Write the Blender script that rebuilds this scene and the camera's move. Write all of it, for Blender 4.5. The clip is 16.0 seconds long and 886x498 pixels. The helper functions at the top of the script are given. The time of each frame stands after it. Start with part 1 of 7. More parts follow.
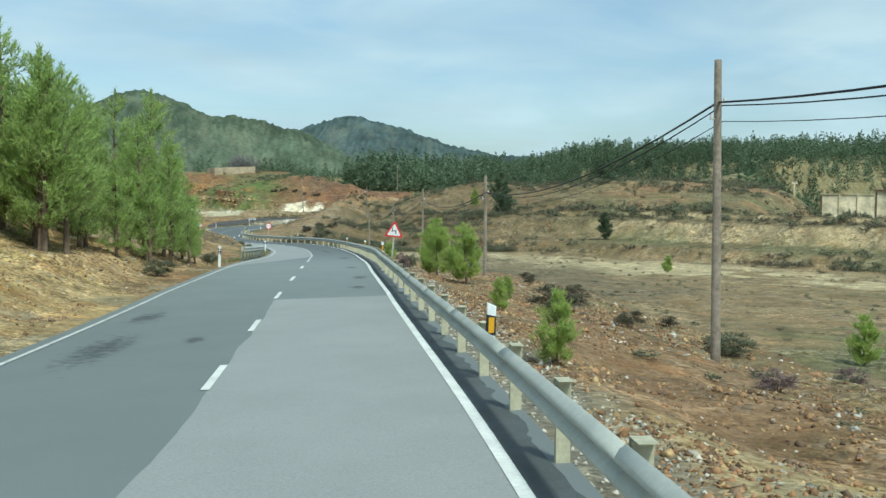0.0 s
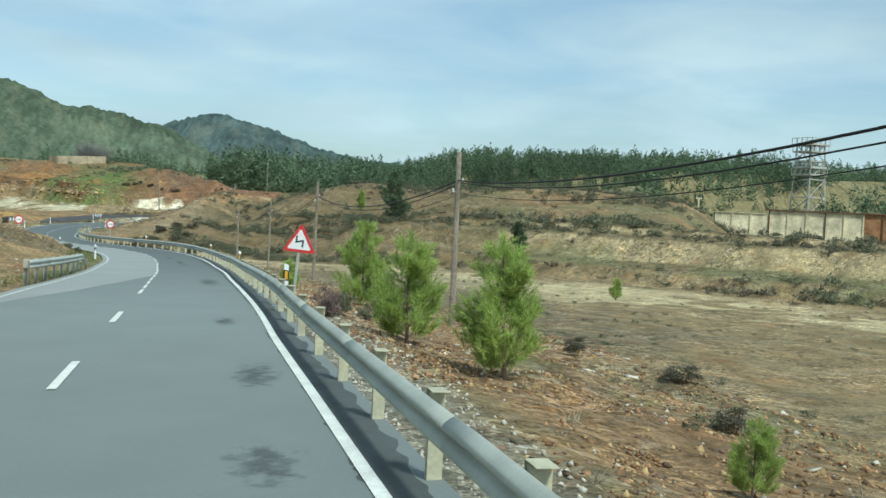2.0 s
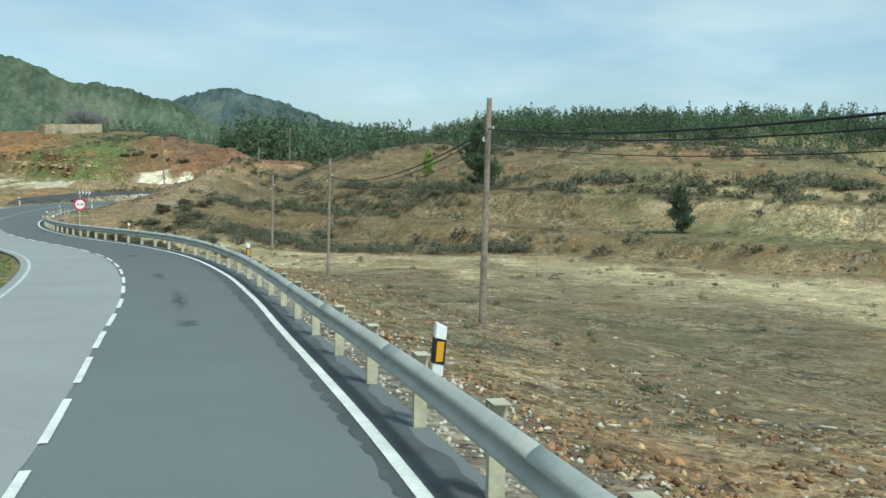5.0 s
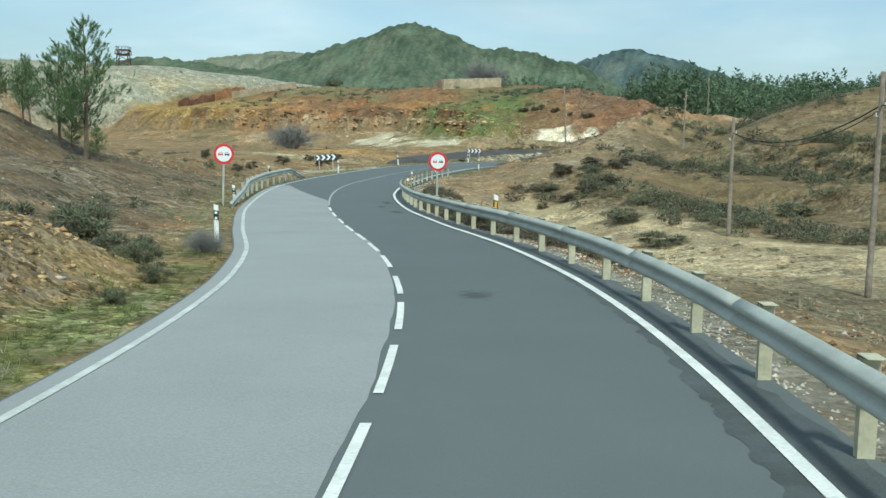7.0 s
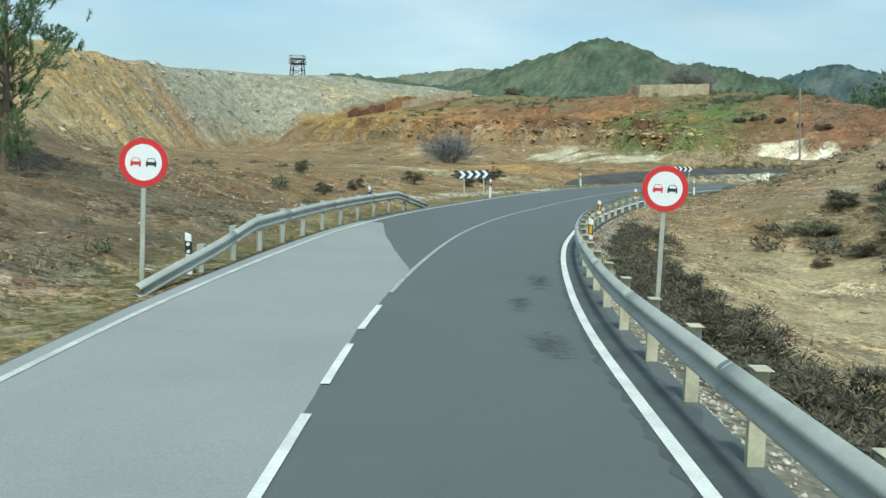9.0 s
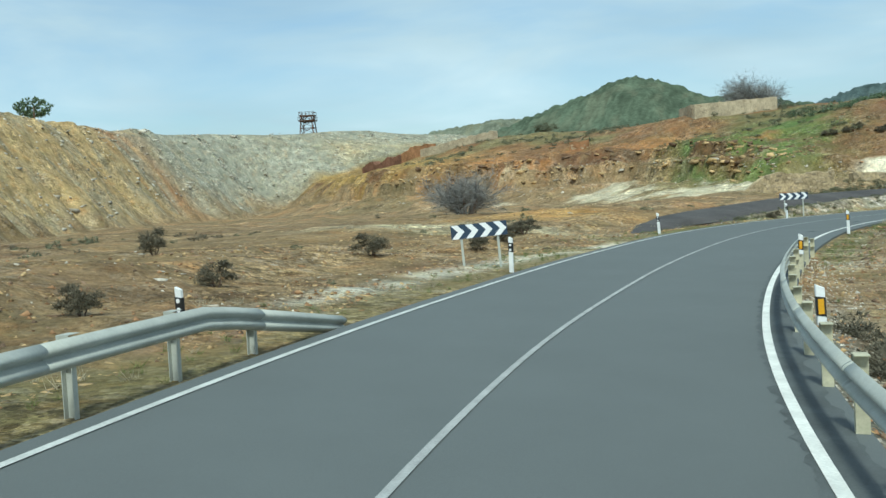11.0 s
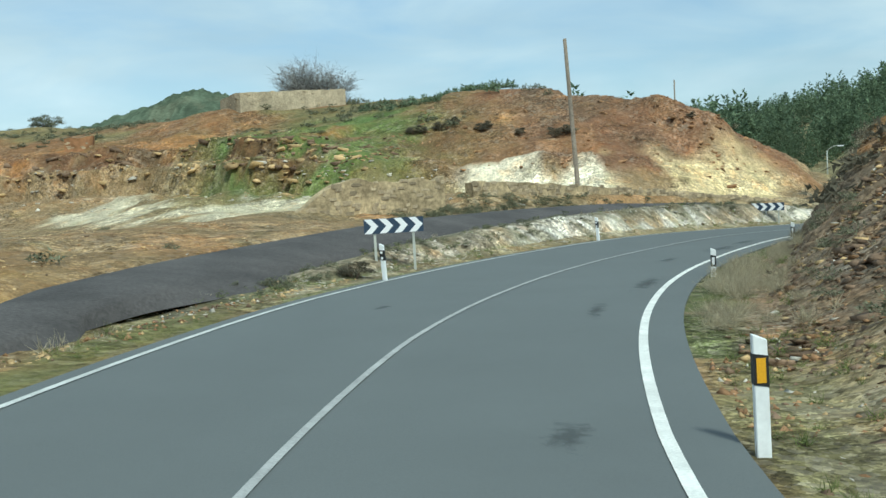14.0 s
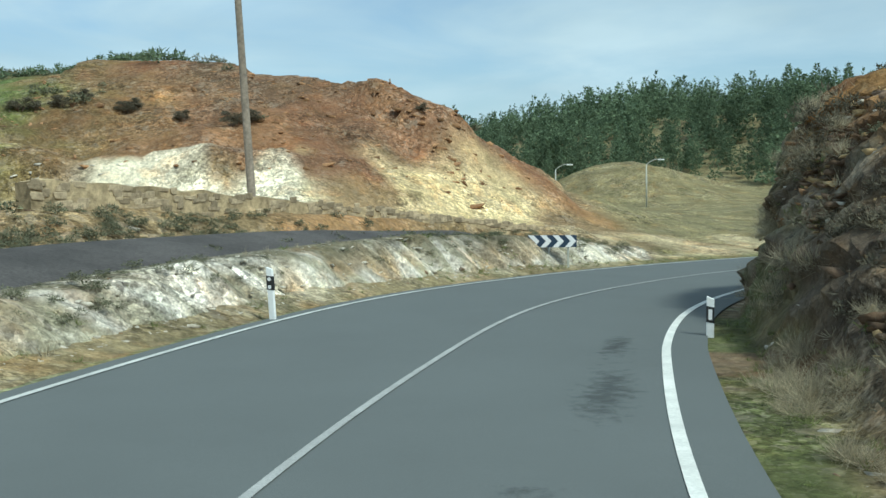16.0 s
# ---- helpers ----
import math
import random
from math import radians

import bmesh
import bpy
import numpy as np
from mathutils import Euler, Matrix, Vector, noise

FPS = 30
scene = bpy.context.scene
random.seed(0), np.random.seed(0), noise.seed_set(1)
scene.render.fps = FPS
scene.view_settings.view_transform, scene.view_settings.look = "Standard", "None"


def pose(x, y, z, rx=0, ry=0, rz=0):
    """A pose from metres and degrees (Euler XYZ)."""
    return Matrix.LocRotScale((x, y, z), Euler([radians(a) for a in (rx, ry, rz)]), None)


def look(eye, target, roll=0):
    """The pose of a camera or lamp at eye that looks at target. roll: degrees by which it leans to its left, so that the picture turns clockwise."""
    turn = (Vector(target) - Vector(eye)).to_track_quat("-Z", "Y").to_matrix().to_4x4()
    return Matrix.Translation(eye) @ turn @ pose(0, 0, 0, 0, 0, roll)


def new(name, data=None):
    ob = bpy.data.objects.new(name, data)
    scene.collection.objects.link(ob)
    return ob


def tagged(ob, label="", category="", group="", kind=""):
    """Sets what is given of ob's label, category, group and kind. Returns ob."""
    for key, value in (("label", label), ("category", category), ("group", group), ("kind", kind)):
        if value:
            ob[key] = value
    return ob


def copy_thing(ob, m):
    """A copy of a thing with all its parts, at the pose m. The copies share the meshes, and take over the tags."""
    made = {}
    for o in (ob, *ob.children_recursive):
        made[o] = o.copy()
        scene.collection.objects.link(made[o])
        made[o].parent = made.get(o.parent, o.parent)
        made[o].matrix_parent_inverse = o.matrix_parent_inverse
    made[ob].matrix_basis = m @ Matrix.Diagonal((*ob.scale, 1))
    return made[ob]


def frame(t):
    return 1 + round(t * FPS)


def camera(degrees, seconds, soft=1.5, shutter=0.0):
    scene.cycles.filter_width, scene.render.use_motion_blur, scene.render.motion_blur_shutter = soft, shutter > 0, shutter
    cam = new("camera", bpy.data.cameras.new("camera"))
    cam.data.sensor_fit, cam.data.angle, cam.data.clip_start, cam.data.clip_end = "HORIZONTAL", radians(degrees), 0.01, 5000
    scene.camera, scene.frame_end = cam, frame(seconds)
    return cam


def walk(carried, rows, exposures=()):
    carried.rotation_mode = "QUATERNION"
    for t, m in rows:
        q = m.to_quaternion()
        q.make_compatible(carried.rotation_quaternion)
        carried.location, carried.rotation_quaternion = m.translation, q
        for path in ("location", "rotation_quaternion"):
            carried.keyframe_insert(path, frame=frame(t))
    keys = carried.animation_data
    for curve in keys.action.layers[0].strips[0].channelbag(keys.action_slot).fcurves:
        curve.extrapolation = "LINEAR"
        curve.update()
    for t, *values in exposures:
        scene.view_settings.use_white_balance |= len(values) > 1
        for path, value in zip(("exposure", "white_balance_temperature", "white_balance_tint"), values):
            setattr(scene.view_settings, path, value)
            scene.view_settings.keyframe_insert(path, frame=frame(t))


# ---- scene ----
cam = camera(48.146, 16.0)
PATH = [
    (0.0, look((-0.003, -0.001, 2.423), (0.344, 49.926, -0.245), 0.46)),
    (0.5, look((-0.518, 5.264, 2.261), (-0.093, 55.146, -1.146), 1.44)),
    (1.0, look((-1.043, 10.676, 2.104), (1.126, 60.516, -1.249), 2.42)),
    (1.5, look((-1.539, 16.046, 1.985), (3.999, 65.664, -0.738), 2.50)),
    (2.0, look((-2.108, 21.284, 1.844), (5.019, 70.727, -0.306), 2.68)),
    (2.5, look((-2.730, 27.105, 1.723), (3.919, 76.608, -0.568), 3.21)),
    (3.0, look((-3.281, 33.003, 1.576), (3.369, 82.484, -1.138), 2.97)),
    (3.2, look((-3.454, 35.380, 1.566), (3.934, 84.746, -1.328), 1.84)),
    (3.5, look((-3.757, 38.905, 1.525), (4.611, 88.104, -1.563), 0.56)),
    (4.0, look((-4.396, 44.759, 1.354), (4.669, 93.823, -1.897), -0.01)),
    (4.5, look((-5.152, 50.815, 1.094), (3.338, 99.974, -2.280), 0.53)),
    (5.0, look((-5.964, 57.338, 0.790), (0.546, 106.779, -2.847), 1.24)),
    (5.3, look((-6.453, 61.586, 0.605), (-1.867, 111.219, -3.333), 1.35)),
    (5.5, look((-6.784, 64.528, 0.486), (-3.808, 114.264, -3.698), 1.30)),
    (6.0, look((-7.770, 71.337, 0.198), (-10.019, 121.082, -4.307), 2.02)),
    (6.5, look((-8.701, 77.990, -0.066), (-17.123, 127.004, -5.237), 1.25)),
    (7.0, look((-9.803, 84.081, -0.290), (-22.797, 132.008, -6.137), 0.82)),
    (7.5, look((-11.241, 90.081, -0.450), (-27.146, 137.071, -6.691), 1.45)),
    (8.0, look((-12.853, 95.890, -0.586), (-31.076, 142.001, -7.042), 1.27)),
    (8.5, look((-14.804, 101.661, -0.735), (-34.724, 147.138, -6.662), 1.66)),
    (9.0, look((-16.959, 107.300, -0.881), (-38.649, 152.054, -6.041), 1.45)),
    (9.2, look((-17.957, 109.563, -0.958), (-40.572, 153.955, -5.191), 1.74)),
    (9.5, look((-19.452, 112.965, -1.069), (-43.213, 156.848, -4.168), 1.82)),
    (10.0, look((-21.832, 118.633, -1.224), (-46.641, 161.986, -3.457), 0.81)),
    (10.5, look((-24.054, 124.298, -1.348), (-48.844, 167.665, -3.530), -1.08)),
    (11.0, look((-26.093, 129.958, -1.449), (-49.759, 173.937, -3.855), -3.18)),
    (11.3, look((-27.218, 133.351, -1.502), (-49.646, 177.972, -3.950), -4.26)),
    (11.5, look((-27.924, 135.614, -1.532), (-49.276, 180.763, -3.917), -4.75)),
    (12.0, look((-29.486, 141.467, -1.586), (-47.403, 188.097, -3.757), -4.21)),
    (12.5, look((-30.649, 147.903, -1.685), (-44.691, 195.838, -3.922), -3.66)),
    (13.0, look((-31.512, 153.985, -1.669), (-41.419, 202.908, -4.553), -3.78)),
    (13.5, look((-32.096, 159.653, -1.608), (-39.101, 209.082, -4.376), -3.59)),
    (14.0, look((-32.447, 165.312, -1.563), (-35.864, 215.122, -4.256), -2.79)),
    (14.5, look((-32.373, 170.916, -1.567), (-31.605, 220.847, -4.087), -1.81)),
    (15.0, look((-31.970, 176.271, -1.530), (-27.622, 226.019, -4.028), -1.45)),
    (15.5, look((-31.190, 181.284, -1.536), (-23.486, 230.629, -3.918), -0.98)),
    (16.0, look((-30.083, 186.300, -1.566), (-18.774, 234.942, -4.025), -0.66)),
]
walk(cam, PATH, exposures=((0.0, 0.55, 5660, -7), (16.0, 0.55, 5660, -7)))

# ---- light ----
SUN_DIR = Vector((0.29, -0.55, 0.78)).normalized()
sun_data = bpy.data.lights.new("sun", "SUN")
sun_data.energy, sun_data.angle, sun_data.color = 2.3, radians(7), (1.0, 0.93, 0.82)
sun = new("sun", sun_data)
sun.matrix_world = look(SUN_DIR * 100, (0, 0, 0))

world = bpy.data.worlds.new("world")
scene.world = world
world.use_nodes = True
wt = world.node_tree
wt.nodes.clear()


def wnode(kind, **values):
    n = wt.nodes.new(kind)
    for k, v in values.items():
        n.inputs[k].default_value = v
    return n


w_out = wnode("ShaderNodeOutputWorld")
w_bg = wnode("ShaderNodeBackground", Strength=0.089)
w_sky = wt.nodes.new("ShaderNodeTexSky")
w_sky.sky_type, w_sky.sun_disc = "NISHITA", False
w_sky.sun_elevation = math.asin(SUN_DIR.z)
w_sky.sun_rotation = math.atan2(SUN_DIR.x, SUN_DIR.y)
w_sky.air_density, w_sky.dust_density, w_sky.ozone_density = 1.0, 1.5, 1.2
# thin layered cloud: noise over the direction, stretched flat towards the horizon
w_co = wt.nodes.new("ShaderNodeTexCoord")
w_sep = wt.nodes.new("ShaderNodeSeparateXYZ")
w_zz = wt.nodes.new("ShaderNodeMath")
w_zz.operation = "ADD"
w_zz.inputs[1].default_value = 0.16
w_dx = wt.nodes.new("ShaderNodeMath")
w_dx.operation = "DIVIDE"
w_dy = wt.nodes.new("ShaderNodeMath")
w_dy.operation = "DIVIDE"
w_com = wt.nodes.new("ShaderNodeCombineXYZ")
w_n1 = wnode("ShaderNodeTexNoise", Scale=1.15, Detail=6.0, Roughness=0.55, Distortion=0.5)
w_ramp = wt.nodes.new("ShaderNodeValToRGB")
w_ramp.color_ramp.elements[0].position, w_ramp.color_ramp.elements[0].color = 0.36, (0.25, 0.25, 0.25, 1)
w_ramp.color_ramp.elements[1].position, w_ramp.color_ramp.elements[1].color = 0.66, (0.95, 0.95, 0.95, 1)
w_n2 = wnode("ShaderNodeTexNoise", Scale=0.7, Detail=4.0, Roughness=0.5)
w_cc = wt.nodes.new("ShaderNodeValToRGB")
w_cc.color_ramp.elements[0].position, w_cc.color_ramp.elements[0].color = 0.35, (4.1, 4.75, 5.2, 1)
w_cc.color_ramp.elements[1].position, w_cc.color_ramp.elements[1].color = 0.68, (6.0, 6.6, 6.9, 1)
w_mix = wt.nodes.new("ShaderNodeMix")
w_mix.data_type = "RGBA"
wl = wt.links.new
wl(w_co.outputs["Generated"], w_sep.inputs[0])
wl(w_sep.outputs["Z"], w_zz.inputs[0])
wl(w_sep.outputs["X"], w_dx.inputs[0]), wl(w_zz.outputs[0], w_dx.inputs[1])
wl(w_sep.outputs["Y"], w_dy.inputs[0]), wl(w_zz.outputs[0], w_dy.inputs[1])
wl(w_dx.outputs[0], w_com.inputs[0]), wl(w_dy.outputs[0], w_com.inputs[1])
wl(w_com.outputs[0], w_n1.inputs["Vector"]), wl(w_com.outputs[0], w_n2.inputs["Vector"])
wl(w_n1.outputs["Fac"], w_ramp.inputs[0]), wl(w_n2.outputs["Fac"], w_cc.inputs[0])
wl(w_ramp.outputs[0], w_mix.inputs[0])
wl(w_sky.outputs[0], w_mix.inputs[6]), wl(w_cc.outputs[0], w_mix.inputs[7])
wl(w_mix.outputs[2], w_bg.inputs["Color"])
wl(w_bg.outputs[0], w_out.inputs["Surface"])

# ---- materials ----
def material(name, color, rough=0.8, metal=0.0, grain=(0.0, 20.0), stain=(0.0, 1.5), bump=(0.0, 30.0), rand=0.0, attr="", spec=0.4, leaf=0.0):
    """A principled surface: base colour with a fine grain, broad stains, relief, and a shift from piece to piece."""
    m = bpy.data.materials.new(name)
    m.use_nodes = True
    t = m.node_tree
    b = t.nodes["Principled BSDF"]
    b.inputs["Roughness"].default_value, b.inputs["Metallic"].default_value = rough, metal
    b.inputs["Specular IOR Level"].default_value = spec
    co = t.nodes.new("ShaderNodeNewGeometry")
    src = None
    if attr:
        a = t.nodes.new("ShaderNodeAttribute")
        a.attribute_name = attr
        src = a.outputs["Color"]

    def scaled(prev, factor_socket):
        mx = t.nodes.new("ShaderNodeMix")
        mx.data_type, mx.blend_type = "RGBA", "MULTIPLY"
        mx.inputs[0].default_value = 1.0
        if prev is None:
            mx.inputs[6].default_value = (*color, 1)
        else:
            t.links.new(prev, mx.inputs[6])
        t.links.new(factor_socket, mx.inputs[7])
        return mx.outputs[2]

    def noise_factor(scale, amount, detail):
        n = t.nodes.new("ShaderNodeTexNoise")
        n.inputs["Scale"].default_value, n.inputs["Detail"].default_value = scale, detail
        n.inputs["Roughness"].default_value = 0.65
        t.links.new(co.outputs["Position"], n.inputs["Vector"])
        r = t.nodes.new("ShaderNodeMapRange")
        r.inputs[1].default_value, r.inputs[2].default_value = 0.3, 0.7
        r.inputs[3].default_value, r.inputs[4].default_value = 1 - amount, 1 + amount
        t.links.new(n.outputs["Fac"], r.inputs[0])
        return r.outputs[0]

    if grain[0]:
        src = scaled(src, noise_factor(grain[1], grain[0], 5))
    if stain[0]:
        src = scaled(src, noise_factor(stain[1], stain[0], 3))
    if rand:
        ob = t.nodes.new("ShaderNodeObjectInfo")
        isl = t.nodes.new("ShaderNodeNewGeometry")
        ad = t.nodes.new("ShaderNodeMath")
        ad.operation = "ADD"
        t.links.new(ob.outputs["Random"], ad.inputs[0])
        t.links.new(isl.outputs["Random Per Island"], ad.inputs[1])
        fr = t.nodes.new("ShaderNodeMath")
        fr.operation = "FRACT"
        t.links.new(ad.outputs[0], fr.inputs[0])
        r = t.nodes.new("ShaderNodeMapRange")
        r.inputs[3].default_value, r.inputs[4].default_value = 1 - rand, 1 + rand
        t.links.new(fr.outputs[0], r.inputs[0])
        src = scaled(src, r.outputs[0])
    if src is not None:
        t.links.new(src, b.inputs["Base Color"])
    else:
        b.inputs["Base Color"].default_value = (*color, 1)
    if leaf:
        # light through thin needles and leaves
        tr = t.nodes.new("ShaderNodeBsdfTranslucent")
        t.links.new(src, tr.inputs["Color"])
        ms = t.nodes.new("ShaderNodeMixShader")
        ms.inputs[0].default_value = leaf
        out = t.nodes["Material Output"]
        t.links.new(b.outputs[0], ms.inputs[1]), t.links.new(tr.outputs[0], ms.inputs[2]), t.links.new(ms.outputs[0], out.inputs["Surface"])
    if bump[0]:
        n = t.nodes.new("ShaderNodeTexNoise")
        n.inputs["Scale"].default_value, n.inputs["Detail"].default_value = bump[1], 6
        n.inputs["Roughness"].default_value = 0.7
        t.links.new(co.outputs["Position"], n.inputs["Vector"])
        bp = t.nodes.new("ShaderNodeBump")
        bp.inputs["Strength"].default_value, bp.inputs["Distance"].default_value = 1.0, bump[0]
        t.links.new(n.outputs["Fac"], bp.inputs["Height"])
        t.links.new(bp.outputs[0], b.inputs["Normal"])
    return m


def soil_material(name):
    """Stony ground: the land's colour broken up by rubble of two sizes, pale and dark stones, and gravel relief."""
    m = material(name, (0.3, 0.2, 0.1), 0.95, grain=(0.30, 7.0), stain=(0.30, 0.45), attr="soil", spec=0.12)
    t = m.node_tree
    b = t.nodes["Principled BSDF"]
    base = b.inputs["Base Color"].links[0].from_socket
    geo = t.nodes.new("ShaderNodeNewGeometry")

    def nd(kind, **kw):
        n = t.nodes.new(kind)
        for k, v in kw.items():
            n.inputs[k].default_value = v
        return n

    def remap(sock, a, c, lo, hi):
        r = nd("ShaderNodeMapRange")
        for i, v in enumerate((a, c, lo, hi)):
            r.inputs[i + 1].default_value = v
        t.links.new(sock, r.inputs[0])
        return r.outputs[0]

    def mix(kind, fac, a, c):
        x = nd("ShaderNodeMix")
        x.data_type, x.blend_type = "RGBA", kind
        for sock, v in ((x.inputs[0], fac), (x.inputs[6], a), (x.inputs[7], c)):
            if isinstance(v, (int, float)):
                sock.default_value = v
            elif isinstance(v, tuple):
                sock.default_value = (*v, 1)
            else:
                t.links.new(v, sock)
        return x.outputs[2]

    warp = nd("ShaderNodeTexNoise", Scale=3.0, Detail=3.0)
    t.links.new(geo.outputs["Position"], warp.inputs["Vector"])
    wadd = nd("ShaderNodeVectorMath")
    wadd.operation = "MULTIPLY_ADD"
    wadd.inputs[1].default_value = (0.05, 0.05, 0.05)
    t.links.new(warp.outputs["Color"], wadd.inputs[0]), t.links.new(geo.outputs["Position"], wadd.inputs[2])
    patch = nd("ShaderNodeTexNoise", Scale=0.22, Detail=5.0, Roughness=0.65)
    t.links.new(geo.outputs["Position"], patch.inputs["Vector"])
    much = remap(patch.outputs["Fac"], 0.40, 0.60, 0.25, 1.0)
    col, heights = base, []
    for scale, lo, hi in ((26.0, 0.55, 1.45), (9.0, 0.5, 1.5), (3.2, 0.68, 1.32), (0.9, 0.76, 1.22)):
        v = nd("ShaderNodeTexVoronoi", Scale=scale)
        t.links.new(wadd.outputs[0], v.inputs["Vector"])
        sep = nd("ShaderNodeSeparateColor")
        t.links.new(v.outputs["Color"], sep.inputs[0])
        f = remap(sep.outputs[0], 0, 1, lo, hi)
        col = mix("MIX", much, col, mix("MULTIPLY", 1.0, col, f))
        pick = remap(sep.outputs[1], 0.84, 0.88, 0.0, 0.35)
        pk = nd("ShaderNodeMath")
        pk.operation = "MULTIPLY"
        t.links.new(pick, pk.inputs[0]), t.links.new(much, pk.inputs[1])
        if scale > 1:
            col = mix("MIX", pk.outputs[0], col, mix("MIX", 0.5, col, (0.56, 0.49, 0.38)))
        heights.append((v.outputs["Distance"], scale))
    # colour drifts: rust, straw and ash
    drift = nd("ShaderNodeTexNoise", Scale=0.6, Detail=6.0, Roughness=0.7)
    t.links.new(geo.outputs["Position"], drift.inputs["Vector"])
    ds = nd("ShaderNodeSeparateColor")
    t.links.new(drift.outputs["Color"], ds.inputs[0])
    col = mix("MULTIPLY", remap(ds.outputs[0], 0.52, 0.70, 0, 0.8), col, (1.14, 0.90, 0.72))
    col = mix("MULTIPLY", remap(ds.outputs[1], 0.52, 0.70, 0, 0.8), col, (1.18, 1.15, 1.0))
    col = mix("MULTIPLY", remap(ds.outputs[2], 0.52, 0.70, 0, 0.8), col, (0.66, 0.72, 0.66))
    t.links.new(col, b.inputs["Base Color"])
    prev = None
    for sock, scale in heights:
        bp = nd("ShaderNodeBump", Strength=0.7, Distance=0.16 / scale)
        bp.invert = True
        t.links.new(sock, bp.inputs["Height"])
        if prev:
            t.links.new(prev, bp.inputs["Normal"])
        prev = bp.outputs[0]
    fine = nd("ShaderNodeTexNoise", Scale=14.0, Detail=5.0, Roughness=0.7)
    t.links.new(geo.outputs["Position"], fine.inputs["Vector"])
    bp = nd("ShaderNodeBump", Strength=0.8, Distance=0.04)
    t.links.new(fine.outputs["Fac"], bp.inputs["Height"]), t.links.new(prev, bp.inputs["Normal"])
    t.links.new(bp.outputs[0], b.inputs["Normal"])
    return m


M_SOIL = soil_material("soil")
M_MOUNT = material("mountain", (0.05, 0.08, 0.06), 1.0, grain=(0.28, 0.2), stain=(0.15, 0.02), attr="soil", spec=0.0)
M_ASPHALT_D = material("asphalt_dark", (0.115, 0.128, 0.125), 0.85, attr="soil", grain=(0.10, 60), stain=(0.05, 0.5), bump=(0.004, 90))
M_ASPHALT_L = material("asphalt_grey", (0.295, 0.30, 0.288), 0.88, grain=(0.16, 45), stain=(0.06, 0.4), bump=(0.004, 90))
M_ASPHALT_B = material("asphalt_black", (0.085, 0.094, 0.093), 0.85, grain=(0.2, 40), stain=(0.25, 1.2), bump=(0.006, 60))
M_TRACK = material("asphalt_old", (0.075, 0.068, 0.064), 0.9, grain=(0.35, 14), stain=(0.3, 0.6), bump=(0.01, 30))
M_ASPHALT_M = material("asphalt_weathered", (0.18, 0.196, 0.19), 0.85, grain=(0.10, 60), stain=(0.14, 0.5), bump=(0.004, 90))
M_TAR_SHADE = material("tar_shade_speckle", (0.075, 0.082, 0.082), 0.8, grain=(0.2, 40))


def fade_out(m, scale):
    """Lets a thin dark mark break up into speckles towards the rim of its sheet, by the sheet's own fade values."""
    t = m.node_tree
    geo, nz = t.nodes.new("ShaderNodeNewGeometry"), t.nodes.new("ShaderNodeTexNoise")
    nz.inputs["Scale"].default_value, nz.inputs["Detail"].default_value, nz.inputs["Roughness"].default_value = scale, 6, 0.7
    a, ad, r = t.nodes.new("ShaderNodeAttribute"), t.nodes.new("ShaderNodeMath"), t.nodes.new("ShaderNodeMapRange")
    a.attribute_name, ad.operation = "soil", "MULTIPLY_ADD"
    ad.inputs[1].default_value = 0.42
    t.links.new(geo.outputs["Position"], nz.inputs["Vector"])
    t.links.new(a.outputs["Fac"], ad.inputs[0]), t.links.new(nz.outputs["Fac"], ad.inputs[2])
    for i, v in enumerate((0.66, 0.86, 0.0, 0.42)):
        r.inputs[i + 1].default_value = v
    t.links.new(ad.outputs[0], r.inputs[0])
    t.links.new(r.outputs[0], t.nodes["Principled BSDF"].inputs["Alpha"])


fade_out(M_TAR_SHADE, 5.0)
M_PAINT = material("road_paint", (0.70, 0.70, 0.65), 0.7, grain=(0.14, 30), stain=(0.16, 2.0), bump=(0.002, 80))
M_PAINT_L = material("dusty_road_paint", (0.52, 0.53, 0.50), 0.75, grain=(0.2, 30), stain=(0.2, 2.0), bump=(0.002, 80))
M_PAINT_OLD = material("worn_road_paint", (0.36, 0.365, 0.35), 0.75, grain=(0.2, 40), stain=(0.2, 2.0))
M_GALV = material("galvanised_steel", (0.44, 0.45, 0.40), 0.62, 0.15, grain=(0.08, 30), stain=(0.14, 1.4), bump=(0.002, 12))
M_POST = material("post_cream_steel", (0.50, 0.47, 0.33), 0.65, 0.1, grain=(0.12, 25), stain=(0.2, 3.0))
M_POSTG = material("sign_post_steel", (0.45, 0.46, 0.40), 0.55, 0.3, grain=(0.1, 25), stain=(0.15, 2.0))
M_WHITE = material("white_plastic", (0.80, 0.81, 0.80), 0.45, grain=(0.05, 20), stain=(0.08, 3.0))
M_BLACK = material("black_plastic", (0.02, 0.021, 0.022), 0.5)
M_AMBER = material("amber_reflector", (0.70, 0.36, 0.02), 0.3, grain=(0.1, 60))
M_RED = material("sign_red", (0.58, 0.035, 0.04), 0.4, grain=(0.05, 15))
M_SIGNW = material("sign_white", (0.80, 0.80, 0.80), 0.4, grain=(0.04, 15))
M_SIGNK = material("sign_black", (0.03, 0.035, 0.04), 0.45)
M_NAVY = material("sign_navy", (0.03, 0.05, 0.085), 0.45, grain=(0.08, 10))
M_STEELB = material("sign_back", (0.35, 0.36, 0.36), 0.5, 0.5, grain=(0.1, 15))
M_WOOD = material("weathered_pole_wood", (0.20, 0.165, 0.125), 0.9, grain=(0.35, 9), stain=(0.2, 0.8), bump=(0.01, 18))
M_WIRE = material("cable_black", (0.012, 0.013, 0.014), 0.6)
